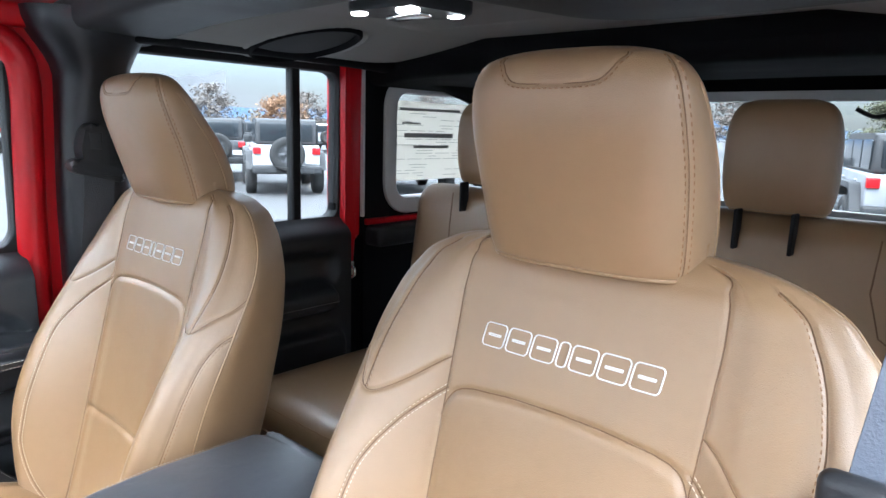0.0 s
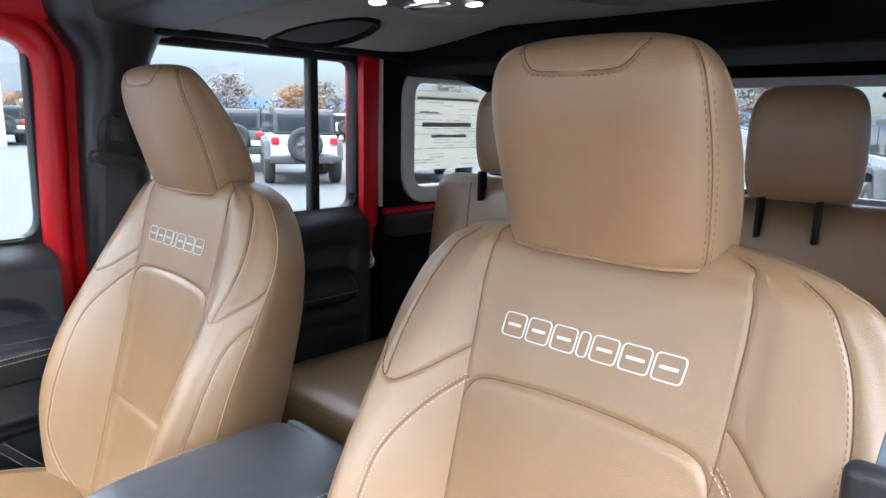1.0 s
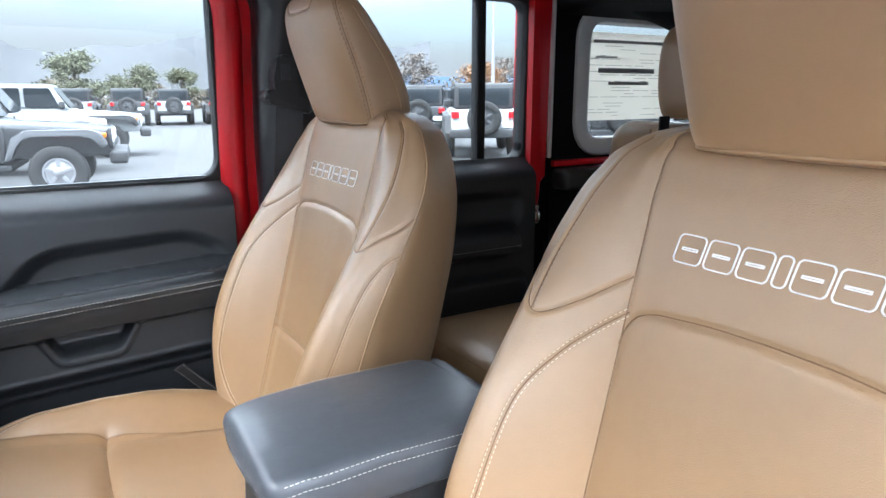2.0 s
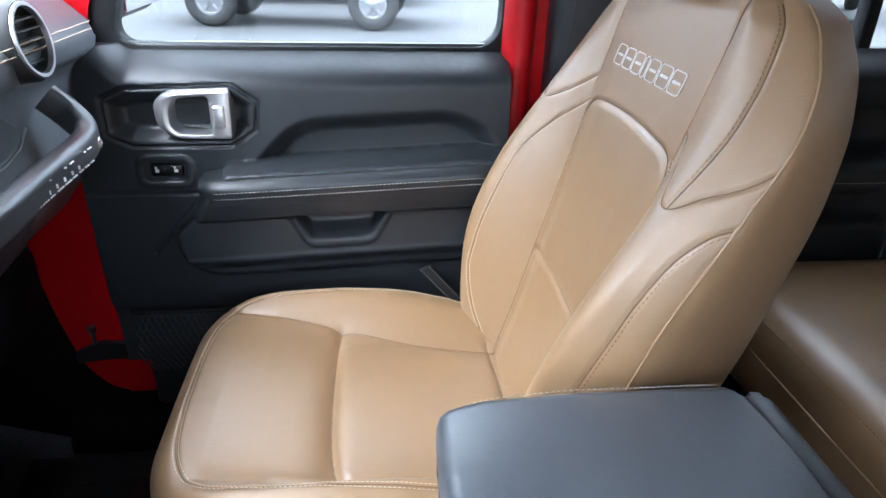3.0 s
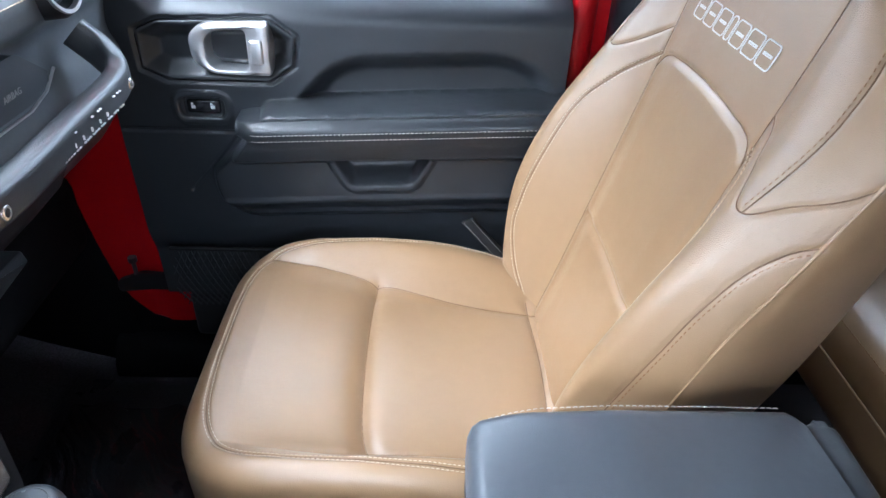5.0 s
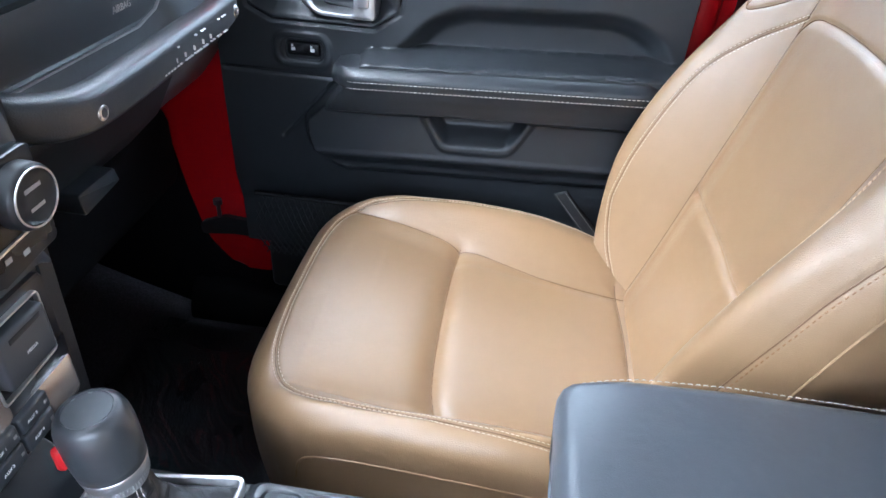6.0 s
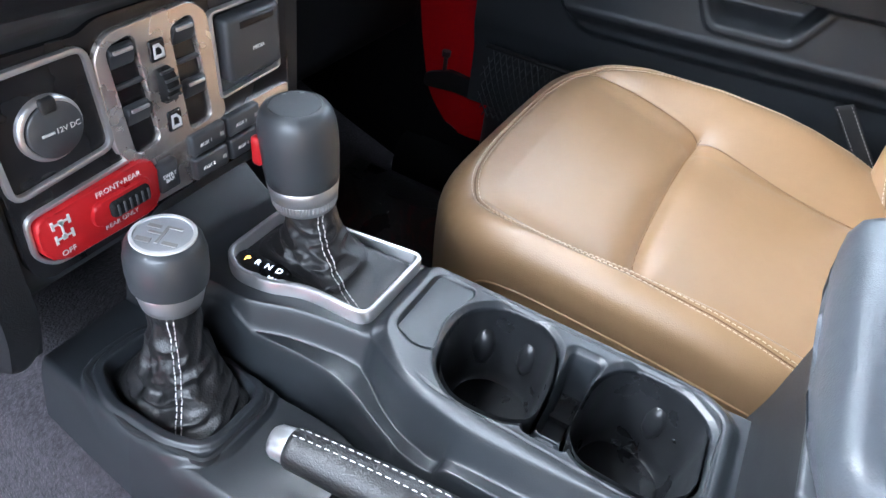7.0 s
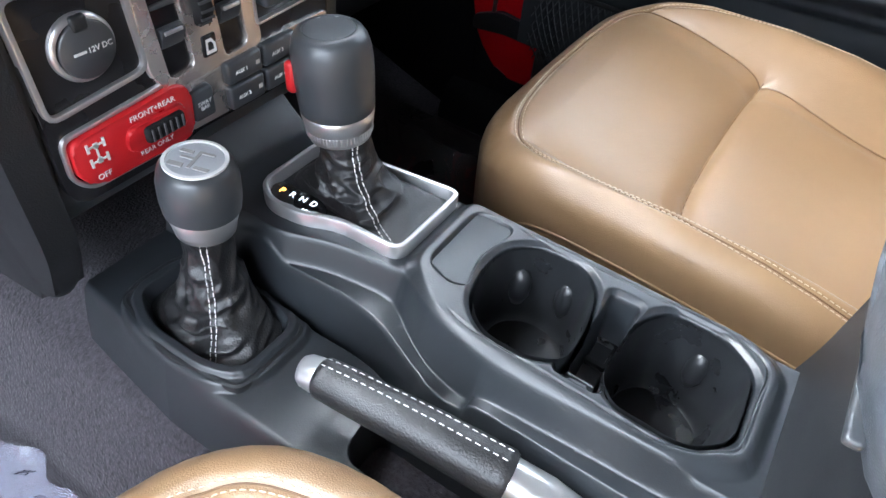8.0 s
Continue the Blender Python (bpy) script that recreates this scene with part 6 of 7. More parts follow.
raw("lever", *tube_data([(0.1075, -0.172, 0.499), (0.104, -0.145, 0.494), (0.100, -0.110, 0.480), (0.098, -0.070, 0.455)], [0.0130, 0.0138, 0.0140, 0.0130], 18), SILVER, hbk, "satin silver lever")
pieces = []
for da in (-0.35, 0.35):
    L = np.array([p + r * np.array((-0.35 * math.cos(da) + math.sin(da) * 0.9, 0, 1.0)) / np.linalg.norm((-0.35 * math.cos(da) + math.sin(da) * 0.9, 0, 1.0)) for p, r in zip(pts, rr)])
    pieces += dashes(smooth_line(L, 60), np.tile((0, 0, 1.0), (60, 1)), 0.0036, 0.002, 0.00036)
tagged(raw("stitching", *merged(pieces), THREAD_WHITE, grip), kind="stuff")

# ---------------------------------------------------------------- dashboard
dash = thing("dashboard", (0, -0.75, 0.55), "black dashboard with stitched pad and grab bar", "dashboard")
prof = rounded([(-1.02, 0.93), (-0.70, 0.975), (-0.575, 0.957), (-0.507, 0.893), (-0.515, 0.862), (-0.545, 0.842), (-0.552, 0.795), (-0.535, 0.762), (-0.540, 0.725), (-0.575, 0.66), (-0.62, 0.60), (-0.70, 0.56), (-1.02, 0.55)], [0.01, 0.03, 0.03, 0.012, 0.012, 0.02, 0.02, 0.02, 0.02, 0.02, 0.03, 0.03, 0.01], 5)
part("dash_body", prism(prof, XL + 0.012, XR - 0.01, "x", 0.012, 3), DASHPAD, dash)
dash_rows = (dashes([(x, -0.5035, 0.905) for x in np.linspace(-0.66, -0.12, 200)], np.tile((0, 1, 0.2), (200, 1))) + dashes([(x, -0.5035, 0.895) for x in np.linspace(-0.66, -0.12, 200)], np.tile((0, 1, 0.2), (200, 1))))
tagged(raw("stitching", *merged(dash_rows), THREAD, dash), kind="stuff")
vent = raw("round_vent", *lathe([(0.047, -0.03), (0.047, 0.004), (0.044, 0.010), (0.039, 0.010), (0.036, 0.003), (0.034, -0.004), (0.0, -0.006)], (-0.478, -0.512, 0.905), (0, 1, 0.15), 40), PLASTIC, dash)
raw("chrome_ring", *lathe([(0.0435, 0.006), (0.0425, 0.013), (0.0385, 0.013), (0.0375, 0.006)], (-0.478, -0.512, 0.905), (0, 1, 0.15), 40, loop=True), SILVER, vent, "satin silver ring")
bm = bmesh.new()
for k in (-2, -1, 0, 1, 2):
    rbox((-0.478 - 0.033, -0.514, 0.905 + k * 0.0125 - 0.0015), (-0.478 + 0.033, -0.505, 0.905 + k * 0.0125 + 0.0015), 0.001, 1, bm=bm)
part("vent_slats", bm, PLASTIC, vent)
ab = rounded([(-0.46, 0.800), (-0.40, 0.842), (-0.10, 0.842), (-0.10, 0.790), (-0.41, 0.785)], 0.012, 4)
part("airbag_cover", prism(ab, -0.556, -0.528, "y", 0.005), PLASTIC_SOFT, dash, "grained black airbag cover")
raw("edge_strip", *tube_data([(a, -0.529, b) for a, b in ((-0.10, 0.7835), (-0.40, 0.7785), (-0.44, 0.787), (-0.467, 0.805))], 0.0018, 6), SILVER, dash, "thin silver edge")
raw("airbag_word", *moved(words("AIRBAG", 0.010, 0.0003), pose(-0.375, -0.5276, 0.806, 90, 0, 180)), INK, dash, "small grey word")
# grab bar
gb = smooth_line([(-0.135, -0.500, 0.790), (-0.165, -0.470, 0.782), (-0.22, -0.462, 0.778), (-0.36, -0.466, 0.778), (-0.47, -0.470, 0.778), (-0.512, -0.478, 0.785), (-0.527, -0.500, 0.805), (-0.525, -0.525, 0.830)], 60)
P = []
for i, p in enumerate(gb):
    t = np.gradient(gb, axis=0)[i]
    t /= np.linalg.norm(t)
    n = np.cross(t, (0, 0, 1))
    n /= np.linalg.norm(n)
    u = np.cross(n, t)
    P.append([p + n * a + u * b for a, b in rounded([(-0.013, -0.020), (0.013, -0.017), (0.013, 0.017), (-0.013, 0.020)], 0.010, 4)])
v, f = closed_skin(np.array(P))
grab = raw("grab_bar", v, f, GRAB, dash, "black grab bar with bolts")
for x in (-0.195, -0.497):
    raw("bolt", *lathe([(0.0075, 0.0), (0.0075, 0.003), (0.0058, 0.0042), (0.0040, 0.0042), (0.0035, 0.001), (0.0, 0.001)], (x, -0.4535 if x > -0.3 else -0.462, 0.776), (0, 1, 0), 20), BRONZE, grab, "recessed steel bolt")
bm = bmesh.new()
rnd = random.Random(5)
x = -0.300
for wd in (0.022, 0.014, 0.016, 0.016, 0.014, 0.012, 0.012, 0.014):
    for a in np.arange(0, wd - 0.003, 0.0062):
        rbox((x - a - 0.0036, -0.4530, 0.7680), (x - a, -0.4508, 0.7694), 0, bm=bm)
        if rnd.random() < 0.35:
            rbox((x - a - 0.0030, -0.4530, 0.7850), (x - a, -0.4508, 0.7862), 0, bm=bm)
    if rnd.random() < 0.6:
        rbox((x - 0.0014, -0.4530, 0.7720), (x, -0.4508, 0.7765), 0, bm=bm)
    x -= wd + 0.005
tagged(part("bar_marks", bm, PRINT, grab, "small white dashes"), kind="stuff")
part("glove_box", prism(rounded([(-0.546, 0.745), (-0.562, 0.72), (-0.602, 0.64), (-0.66, 0.575), (-0.64, 0.575), (-0.585, 0.63), (-0.54, 0.715)], 0.006), -0.50, -0.115, "x", 0.006), PLASTIC, dash, "black glove box lid")
part("glove_latch", prism(rounded([(-0.352, 0.612), (-0.280, 0.606), (-0.276, 0.634), (-0.346, 0.632)], 0.004, 3), -0.60, -0.560, "y", 0.003), CONSOLE, dash, "grey glove box latch")
part("knee_panel", rbox((XL + 0.03, -0.98, 0.42), (-0.10, -0.66, 0.57), 0.03), DARKTRIM, dash)
# ---------------------------------------------------------------- centre stack
stack = thing("centre_stack", (0.03, -0.50, 0.55), "control stack with climate knobs, switches and sockets", "controls")
part("stack_body", prism(rounded([(-0.62, 0.52), (-0.478, 0.535), (-0.470, 0.56), (-0.468, 0.700), (-0.452, 0.712), (-0.446, 0.735), (-0.452, 0.80), (-0.475, 0.90), (-0.50, 0.94), (-0.62, 0.94)], 0.010), -0.098, 0.156, "x", 0.010, 3), PLASTIC_SOFT, stack)
part("side_cheek", prism(rounded([(-0.64, 0.44), (-0.49, 0.466), (-0.466, 0.53), (-0.463, 0.70), (-0.455, 0.94), (-0.64, 0.94)], 0.02), 0.148, 0.170, "x", 0.010, 4), PLASTIC, stack)
part("side_cheek", prism(rounded([(-0.62, 0.42), (-0.50, 0.45), (-0.470, 0.53), (-0.465, 0.70), (-0.458, 0.94), (-0.62, 0.94)], 0.015), -0.108, -0.094, "x", 0.006, 3), PLASTIC, stack)
# lower bezel plate in pewter
face = rounded([(-0.092, 0.560), (0.048, 0.562), (0.060, 0.556), (0.138, 0.556), (0.145, 0.570), (0.143, 0.622), (0.143, 0.690), (0.130, 0.696), (0.078, 0.694), (0.066, 0.700), (-0.010, 0.700), (-0.022, 0.690), (-0.092, 0.690)], 0.006, 4)
part("switch_bezel", prism(face, -0.470, -0.4635, "y", 0.002), GLOSS, stack)
def frame_on(name, pts, w, y0, y1, mat, parent, r=0.006, label=""):
    o = rounded(pts, r, 4)
    return part(name, ring(o, shrunk(o, w), y0, y1, "y", 0.0008), mat, parent, label)
# 12 volt socket panel
frame_on("socket_frame", [(0.072, 0.622), (0.142, 0.616), (0.144, 0.690), (0.076, 0.690)], 0.0035, -0.466, -0.4600, SILVER, stack, 0.010, "silver frame")
sock = raw("power_socket", *lathe([(0.0195, -0.004), (0.0195, 0.003), (0.0180, 0.0045), (0.0165, 0.0045), (0.0155, 0.002), (0.0, 0.002)], (0.108, -0.464, 0.651), (0, 1, 0), 36), SILVER, stack, "round socket with hinged black cap")
raw("socket_cap", *lathe([(0.0168, 0.0), (0.0168, 0.0035), (0.0158, 0.0045), (0.0, 0.0052)], (0.1065, -0.463, 0.650), (0, 1, 0), 36), PLASTIC_SOFT, sock, "black cap")
part("cap_tab", rbox((0.1025, -0.464, 0.661), (0.1125, -0.4575, 0.670), 0.002), PLASTIC, sock)
raw("socket_word", *moved(words("12V DC", 0.0046, 0.0002), pose(0.1000, -0.4577, 0.650, 90, 0, 180)), PRINT, sock, "white words")
part("plug_mark", rbox((0.1085, -0.4582, 0.6494), (0.1160, -0.4575, 0.6508), 0), PRINT, sock)
# window switch cluster
o = rounded([(-0.020, 0.604), (0.062, 0.600), (0.074, 0.618), (0.075, 0.680), (0.064, 0.692), (0.000, 0.694), (-0.012, 0.684), (-0.018, 0.625)], 0.008, 4)
XC, ZC = np.meshgrid(np.linspace(-0.024, 0.079, 300), np.linspace(0.596, 0.698, 300), indexing="ij")
yf = np.full(XC.shape, -0.4600) - 0.009 * step(-0.001, 0.002, poly_dist(XC, ZC, o))
wells = np.minimum(poly_dist(XC, ZC, rounded([(0.0400, 0.611), (0.0600, 0.609), (0.0660, 0.683), (0.0460, 0.687)], 0.006, 4)), poly_dist(XC, ZC, rounded([(-0.0060, 0.609), (0.0145, 0.607), (0.0195, 0.682), (0.0010, 0.686)], 0.006, 4)))
yf -= 0.014 * step(0.0005, -0.0020, wells)
V, F = sheet(np.stack([XC, yf, ZC], -1))
inwell = (wells < -0.0008).ravel()
dark_f = [q for q in F if all(inwell[i] for i in q)]
dark_set = set(dark_f)
cluster = raw("window_switch_panel", V, [q for q in F if q not in dark_set], BRONZE, stack, "pewter plate of window switches")
usedv = sorted({i for q in dark_f for i in q})
back_to = {i: k for k, i in enumerate(usedv)}
raw("switch_well", V[usedv], [tuple(back_to[i] for i in q) for q in dark_f], GLOSS, cluster, "dark switch recesses")
for xc in (0.0, -0.0465):
    for zc in (0.679, 0.640):
        xm = xc + 0.0525 + (zc - 0.645) * 0.10
        lv = part("switch_lever", prism(rounded([(-0.474, zc + 0.003), (-0.4595, zc + 0.003), (-0.4580, zc + 0.0005), (-0.4620, zc - 0.0105), (-0.470, zc - 0.012)], 0.0015, 3), xm - 0.0085, xm + 0.0085, "x", 0.001), PLASTIC_SOFT, cluster, "black window lever")
        part("lever_edge", rbox((xm - 0.0068, -0.4592, zc - 0.0005), (xm + 0.0068, -0.4573, zc + 0.0018), 0.0006), SILVER, lv, "silver lever edge")
    part("well_divider", rbox((xc + 0.0425, -0.473, 0.655), (xc + 0.0625, -0.4612, 0.6580), 0.001), PLASTIC_SOFT, cluster)
for z0, z1, xm in ((0.666, 0.677, 0.0315), (0.615, 0.627, 0.0270)):
    b = part("lock_button", rbox((xm - 0.0058, -0.4615, z0 - 0.0015), (xm + 0.0058, -0.4585, z1 + 0.0015), 0.0015), GLOSS, cluster)
    part("button_mark", ring([(xm - 0.004, z0 + 0.001), (xm + 0.004, z0 + 0.001), (xm + 0.0035, z1 - 0.001), (xm - 0.001, z1 - 0.001), (xm - 0.004, z1 - 0.005)], [(xm - 0.0024, z0 + 0.0030), (xm + 0.0026, z0 + 0.0030), (xm + 0.0022, z1 - 0.0030), (xm - 0.0006, z1 - 0.0030), (xm - 0.0024, z1 - 0.0055)], -0.4588, -0.4580, "y"), PRINT, b)
raw("thumb_wheel", *lathe([(0.011, -0.0055), (0.0125, -0.004), (0.0125, 0.004), (0.011, 0.0055), (0.0, 0.0055)], (0.0295, -0.4640, 0.6480), (1, 0, 0), 28), RUBBER, cluster, "ribbed thumb wheel")
bm = bmesh.new()
for k in range(14):
    a = math.pi * 2 * k / 14
    rbox((0.0245, -0.4640 + 0.0124 * math.cos(a) - 0.0008, 0.6480 + 0.0124 * math.sin(a) - 0.0008), (0.0345, -0.4640 + 0.0124 * math.cos(a) + 0.0008, 0.6480 + 0.0124 * math.sin(a) + 0.0008), 0, bm=bm)
tagged(part("wheel_ribs", bm, PLASTIC_SOFT, cluster), kind="stuff")
# media door
med = part("media_door", rbox((-0.074, -0.470, 0.630), (-0.020, -0.4525, 0.676), 0.004, 3), PLASTIC_SOFT, stack, "black media socket door")
frame_on("media_frame", [(-0.079, 0.621), (-0.015, 0.618), (-0.013, 0.682), (-0.079, 0.682)], 0.0022, -0.466, -0.4590, SILVER, stack, 0.005)
raw("media_word", *moved(words("MEDIA", 0.0040, 0.0002), pose(-0.049, -0.4523, 0.650, 90, 0, 180)), PRINT, med)
part("media_slot", rbox((-0.066, -0.4535, 0.667), (-0.032, -0.4520, 0.672), 0.001), GLOSS, med)
# locker switch in red
red = part("locker_switch", prism(rounded([(0.052, 0.570), (0.060, 0.566), (0.128, 0.568), (0.137, 0.578), (0.136, 0.602), (0.058, 0.607), (0.050, 0.600)], 0.007, 4), -0.4655, -0.4570, "y", 0.002), RED_TRIM, stack, "red axle lock switch panel")
frame_on("locker_frame", [(0.048, 0.569), (0.058, 0.562), (0.130, 0.564), (0.1410, 0.576), (0.1395, 0.6055), (0.056, 0.6105), (0.046, 0.601)], 0.003, -0.466, -0.4605, SILVER, stack, 0.008)
part("slider", rbox((0.062, -0.459, 0.5810), (0.092, -0.4500, 0.5930), 0.003), RUBBER, red, "ribbed black slider")
part("slider_rest", prism(rounded([(0.0590, 0.5785), (0.102, 0.5785), (0.104, 0.5865), (0.100, 0.5955), (0.0590, 0.5955)], 0.004, 4), -0.459, -0.4535, "y", 0.002), RED_TRIM, red)
bm = bmesh.new()
for k in range(6):
    rbox((0.0642 + k * 0.0046, -0.4505, 0.5825), (0.0658 + k * 0.0046, -0.4493, 0.5915), 0.0004, 1, bm=bm)
part("slider_ribs", bm, PLASTIC_SOFT, red)
raw("word", *moved(words("FRONT+REAR", 0.0054, 0.0002), pose(0.080, -0.4568, 0.5995, 90, 0, 180)), PRINT, red)
raw("word", *moved(words("REAR ONLY", 0.0048, 0.0002), pose(0.083, -0.4568, 0.5738, 90, 0, 180)), PRINT, red)
raw("word", *moved(words("OFF", 0.0056, 0.0002), pose(0.122, -0.4568, 0.5735, 90, 0, 180)), PRINT, red)
bm = bmesh.new()
for zc in (0.5955, 0.5850):
    for lo, hi in (((0.1165, zc - 0.0006), (0.1275, zc + 0.0006)), ((0.1158, zc - 0.0030), (0.1174, zc + 0.0030)), ((0.1266, zc - 0.0030), (0.1282, zc + 0.0030)), ((0.1205, zc - 0.0018), (0.1235, zc + 0.0018))):
        rbox((lo[0], -0.4570, lo[1]), (hi[0], -0.4563, hi[1]), 0, bm=bm)
rbox((0.1214, -0.4570, 0.5850), (0.1226, -0.4563, 0.5955), 0, bm=bm)
part("axle_mark", bm, PRINT, red, "white axle mark")
# sway bar and auxiliary switches
low = part("switch_plate", prism(rounded([(-0.090, 0.563), (0.052, 0.565), (0.050, 0.602), (-0.020, 0.604), (-0.090, 0.604)], 0.004, 3), -0.467, -0.4620, "y", 0.001), BRONZE, stack, "pewter switch plate")
def key(x0, x1, z0, z1, text, size):
    k = part("push_switch", rbox((x0, -0.466, z0), (x1, -0.4565, z1), 0.0025, 3), PLASTIC_SOFT, low)
    for i, t in enumerate(text.split("|")):
        n = len(text.split("|"))
        raw("word", *moved(words(t, size, 0.0002), pose((x0 + x1) / 2 + (0.004 if n == 1 else 0), -0.4563, (z0 + z1) / 2 + ((n - 1) / 2 - i) * size * 0.85 - 0.0005, 90, 0, 180)), PRINT, k)
    if "AUX" in text:
        part("indicator", rbox((x0 + 0.003, -0.4567, (z0 + z1) / 2 - 0.0015), (x0 + 0.0065, -0.4562, (z0 + z1) / 2 + 0.0015), 0), INK, k)
key(0.0325, 0.0505, 0.573, 0.596, "SWAY|BAR", 0.0042)
key(-0.0140, 0.0185, 0.5865, 0.6035, "AUX 1", 0.0040)
key(-0.0140, 0.0185, 0.5665, 0.5845, "AUX 2", 0.0040)
key(-0.0500, -0.0165, 0.5865, 0.6035, "AUX 3", 0.0040)
key(-0.0500, -0.0165, 0.5665, 0.5845, "AUX 4", 0.0040)
# climate panel
cp = part("climate_panel", prism(rounded([(-0.096, 0.722), (-0.030, 0.718), (-0.012, 0.736), (0.030, 0.736), (0.050, 0.718), (0.150, 0.722), (0.150, 0.800), (-0.096, 0.800)], 0.006, 3), -0.452, -0.4405, "y", 0.002), GLOSS, stack, "glossy black climate panel")
raw("panel_line", *tube_data([(-0.096, -0.4402, 0.746), (-0.030, -0.4402, 0.742), (-0.014, -0.4402, 0.728), (0.040, -0.4402, 0.726), (0.058, -0.4402, 0.742), (0.150, -0.4402, 0.744)], 0.0016, 6), SILVER, cp, "thin silver line")
for x in (-0.072, 0.030, 0.132):
    kn = raw("climate_knob", *lathe([(0.0240, -0.005), (0.0235, 0.009), (0.0220, 0.0125), (0.0190, 0.0130), (0.0180, 0.0115), (0.0, 0.0115)], (x, -0.440, 0.771), (0, 1, 0), 40), KNOB, cp, "black climate knob")
    raw("knob_ring", *lathe([(0.0212, 0.0120), (0.0208, 0.0136), (0.0198, 0.0136), (0.0194, 0.0120)], (x, -0.440, 0.771), (0, 1, 0), 40, loop=True), SILVER, kn)
    bm = bmesh.new()
    rbox((x - 0.008, -0.4288, 0.7765), (x + 0.008, -0.4281, 0.7795), 0.0, bm=bm)
    rbox((x - 0.007, -0.4288, 0.7625), (x + 0.007, -0.4281, 0.7650), 0.0, bm=bm)
    part("knob_marks", bm, INK, kn)
bm = bmesh.new()
for x, z in ((-0.012, 0.752), (-0.030, 0.750), (-0.045, 0.735), (-0.022, 0.728), (0.012, 0.752), (-0.062, 0.731), (0.072, 0.732)):
    rbox((x - 0.003, -0.4404, z - 0.002), (x + 0.003, -0.4399, z + 0.002), 0, bm=bm)
tagged(part("button_marks", bm, INK, cp, "small grey marks"), kind="stuff")
part("warning_mark", prism([(0.020, 0.727), (0.031, 0.727), (0.0255, 0.7345)], -0.4404, -0.4396, "y"), RED_TRIM, cp, "small red triangle")
for x0 in (-0.042, -0.0255, -0.009):
    k_ = part("climate_key", rbox((x0, -0.4425, 0.764), (x0 + 0.0150, -0.4350, 0.793), 0.002, 2), PLASTIC_SOFT, cp)
    part("key_mark", rbox((x0 + 0.0050, -0.4352, 0.776), (x0 + 0.0100, -0.4347, 0.780), 0), INK, k_)

# ---------------------------------------------------------------- floor mat, loose film
mat_ = part("floor_mat", prism(rounded([(-0.66, -0.95), (-0.30, -0.98), (-0.27, -0.30), (-0.62, -0.30)], 0.05), FLOORZ + 0.004, FLOORZ + 0.016, "z", 0.004), MATBLACK)
tagged(mat_, "black floor mat in the passenger footwell", "floor mat")
def crinkled(name, x0, x1, y0, y1, zf, amp, seed, nx=50, ny=50):
    P = np.zeros((nx, ny, 3))
    for i, x in enumerate(np.linspace(x0, x1, nx)):
        for j, y in enumerate(np.linspace(y0, y1, ny)):
            u, w = x * 0.8 + y * 0.6, y * 0.8 - x * 0.6
            a = 0.5 * noise.noise((x * 7 + seed, y * 6, seed)) + (0.25 + step(-0.58, -0.44, y)) * 0.9 * abs(noise.noise((u * 9, w * 46 + 1.5 * noise.noise((x * 12, y * 12, 2)), seed)))
            e = 0.02 * noise.noise((x * 25, y * 25, seed + 3))
            P[i, j] = (x + e * (i in (0, nx - 1)), y + e * (j in (0, ny - 1)), zf(x, y) + amp * (0.6 + a))
    return sheet(P)
film = raw("plastic_film", *crinkled("f", -0.55, -0.24, -0.72, -0.38, lambda x, y: FLOORZ + 0.026, 0.034, 4.0, 210, 210), FILM)
film.visible_shadow = False
tagged(film, "crinkled clear plastic film on the passenger floor mat", "plastic film")
film2 = raw("plastic_film", *crinkled("f", 0.235, 0.37, -0.60, -0.40, lambda x, y: np.interp(x, [0.17, 0.22, 0.275, 0.34], [0.42, 0.355, 0.24, 0.14]), 0.010, 9.0), FILM_PALE)
film2.visible_shadow = False
tagged(film2, "milky plastic film lying on the driver carpet", "plastic film")

for word_, x_, y_ in (("DE", 0.242, -0.500), ("PRO", 0.250, -0.482)):
    raw("film_word", *moved(words(word_, 0.013, 0.0002), pose(x_, y_, 0.325 - 1.4 * (x_ - 0.242), 0, 52, -150)), INK_DARK, film2, "dark printed letters")

# ---------------------------------------------------------------- window label
lab = thing("window_label", (XL - 0.04, 1.2, 0.95), "printed white paper label on the quarter window", "label")
part("sheet", prism([(1.085, 0.950), (1.42, 0.950), (1.42, 1.185), (1.085, 1.185)], XL - 0.040, XL - 0.039, "x"), PAPER, lab, smooth=False)
bm = bmesh.new()
rnd = random.Random(2)
for z in np.arange(0.962, 1.158, 0.0085):
    y = 1.10
    while y < 1.40:
        w = rnd.uniform(0.02, 0.08)
        if rnd.random() < 0.42:
            rbox((XL - 0.0388, y, z), (XL - 0.0384, min(y + w, 1.41), z + 0.0016), 0, bm=bm)
        y += w + 0.012
for y0, y1, z0, z1 in ((1.11, 1.38, 1.158, 1.166), (1.13, 1.35, 1.078, 1.092), (1.17, 1.33, 1.046, 1.055), (1.12, 1.20, 1.118, 1.123)):
    rbox((XL - 0.0388, y0, z0), (XL - 0.0384, y1, z1), 0, bm=bm)
part("print", bm, INK, lab, "grey unreadable print", smooth=False)

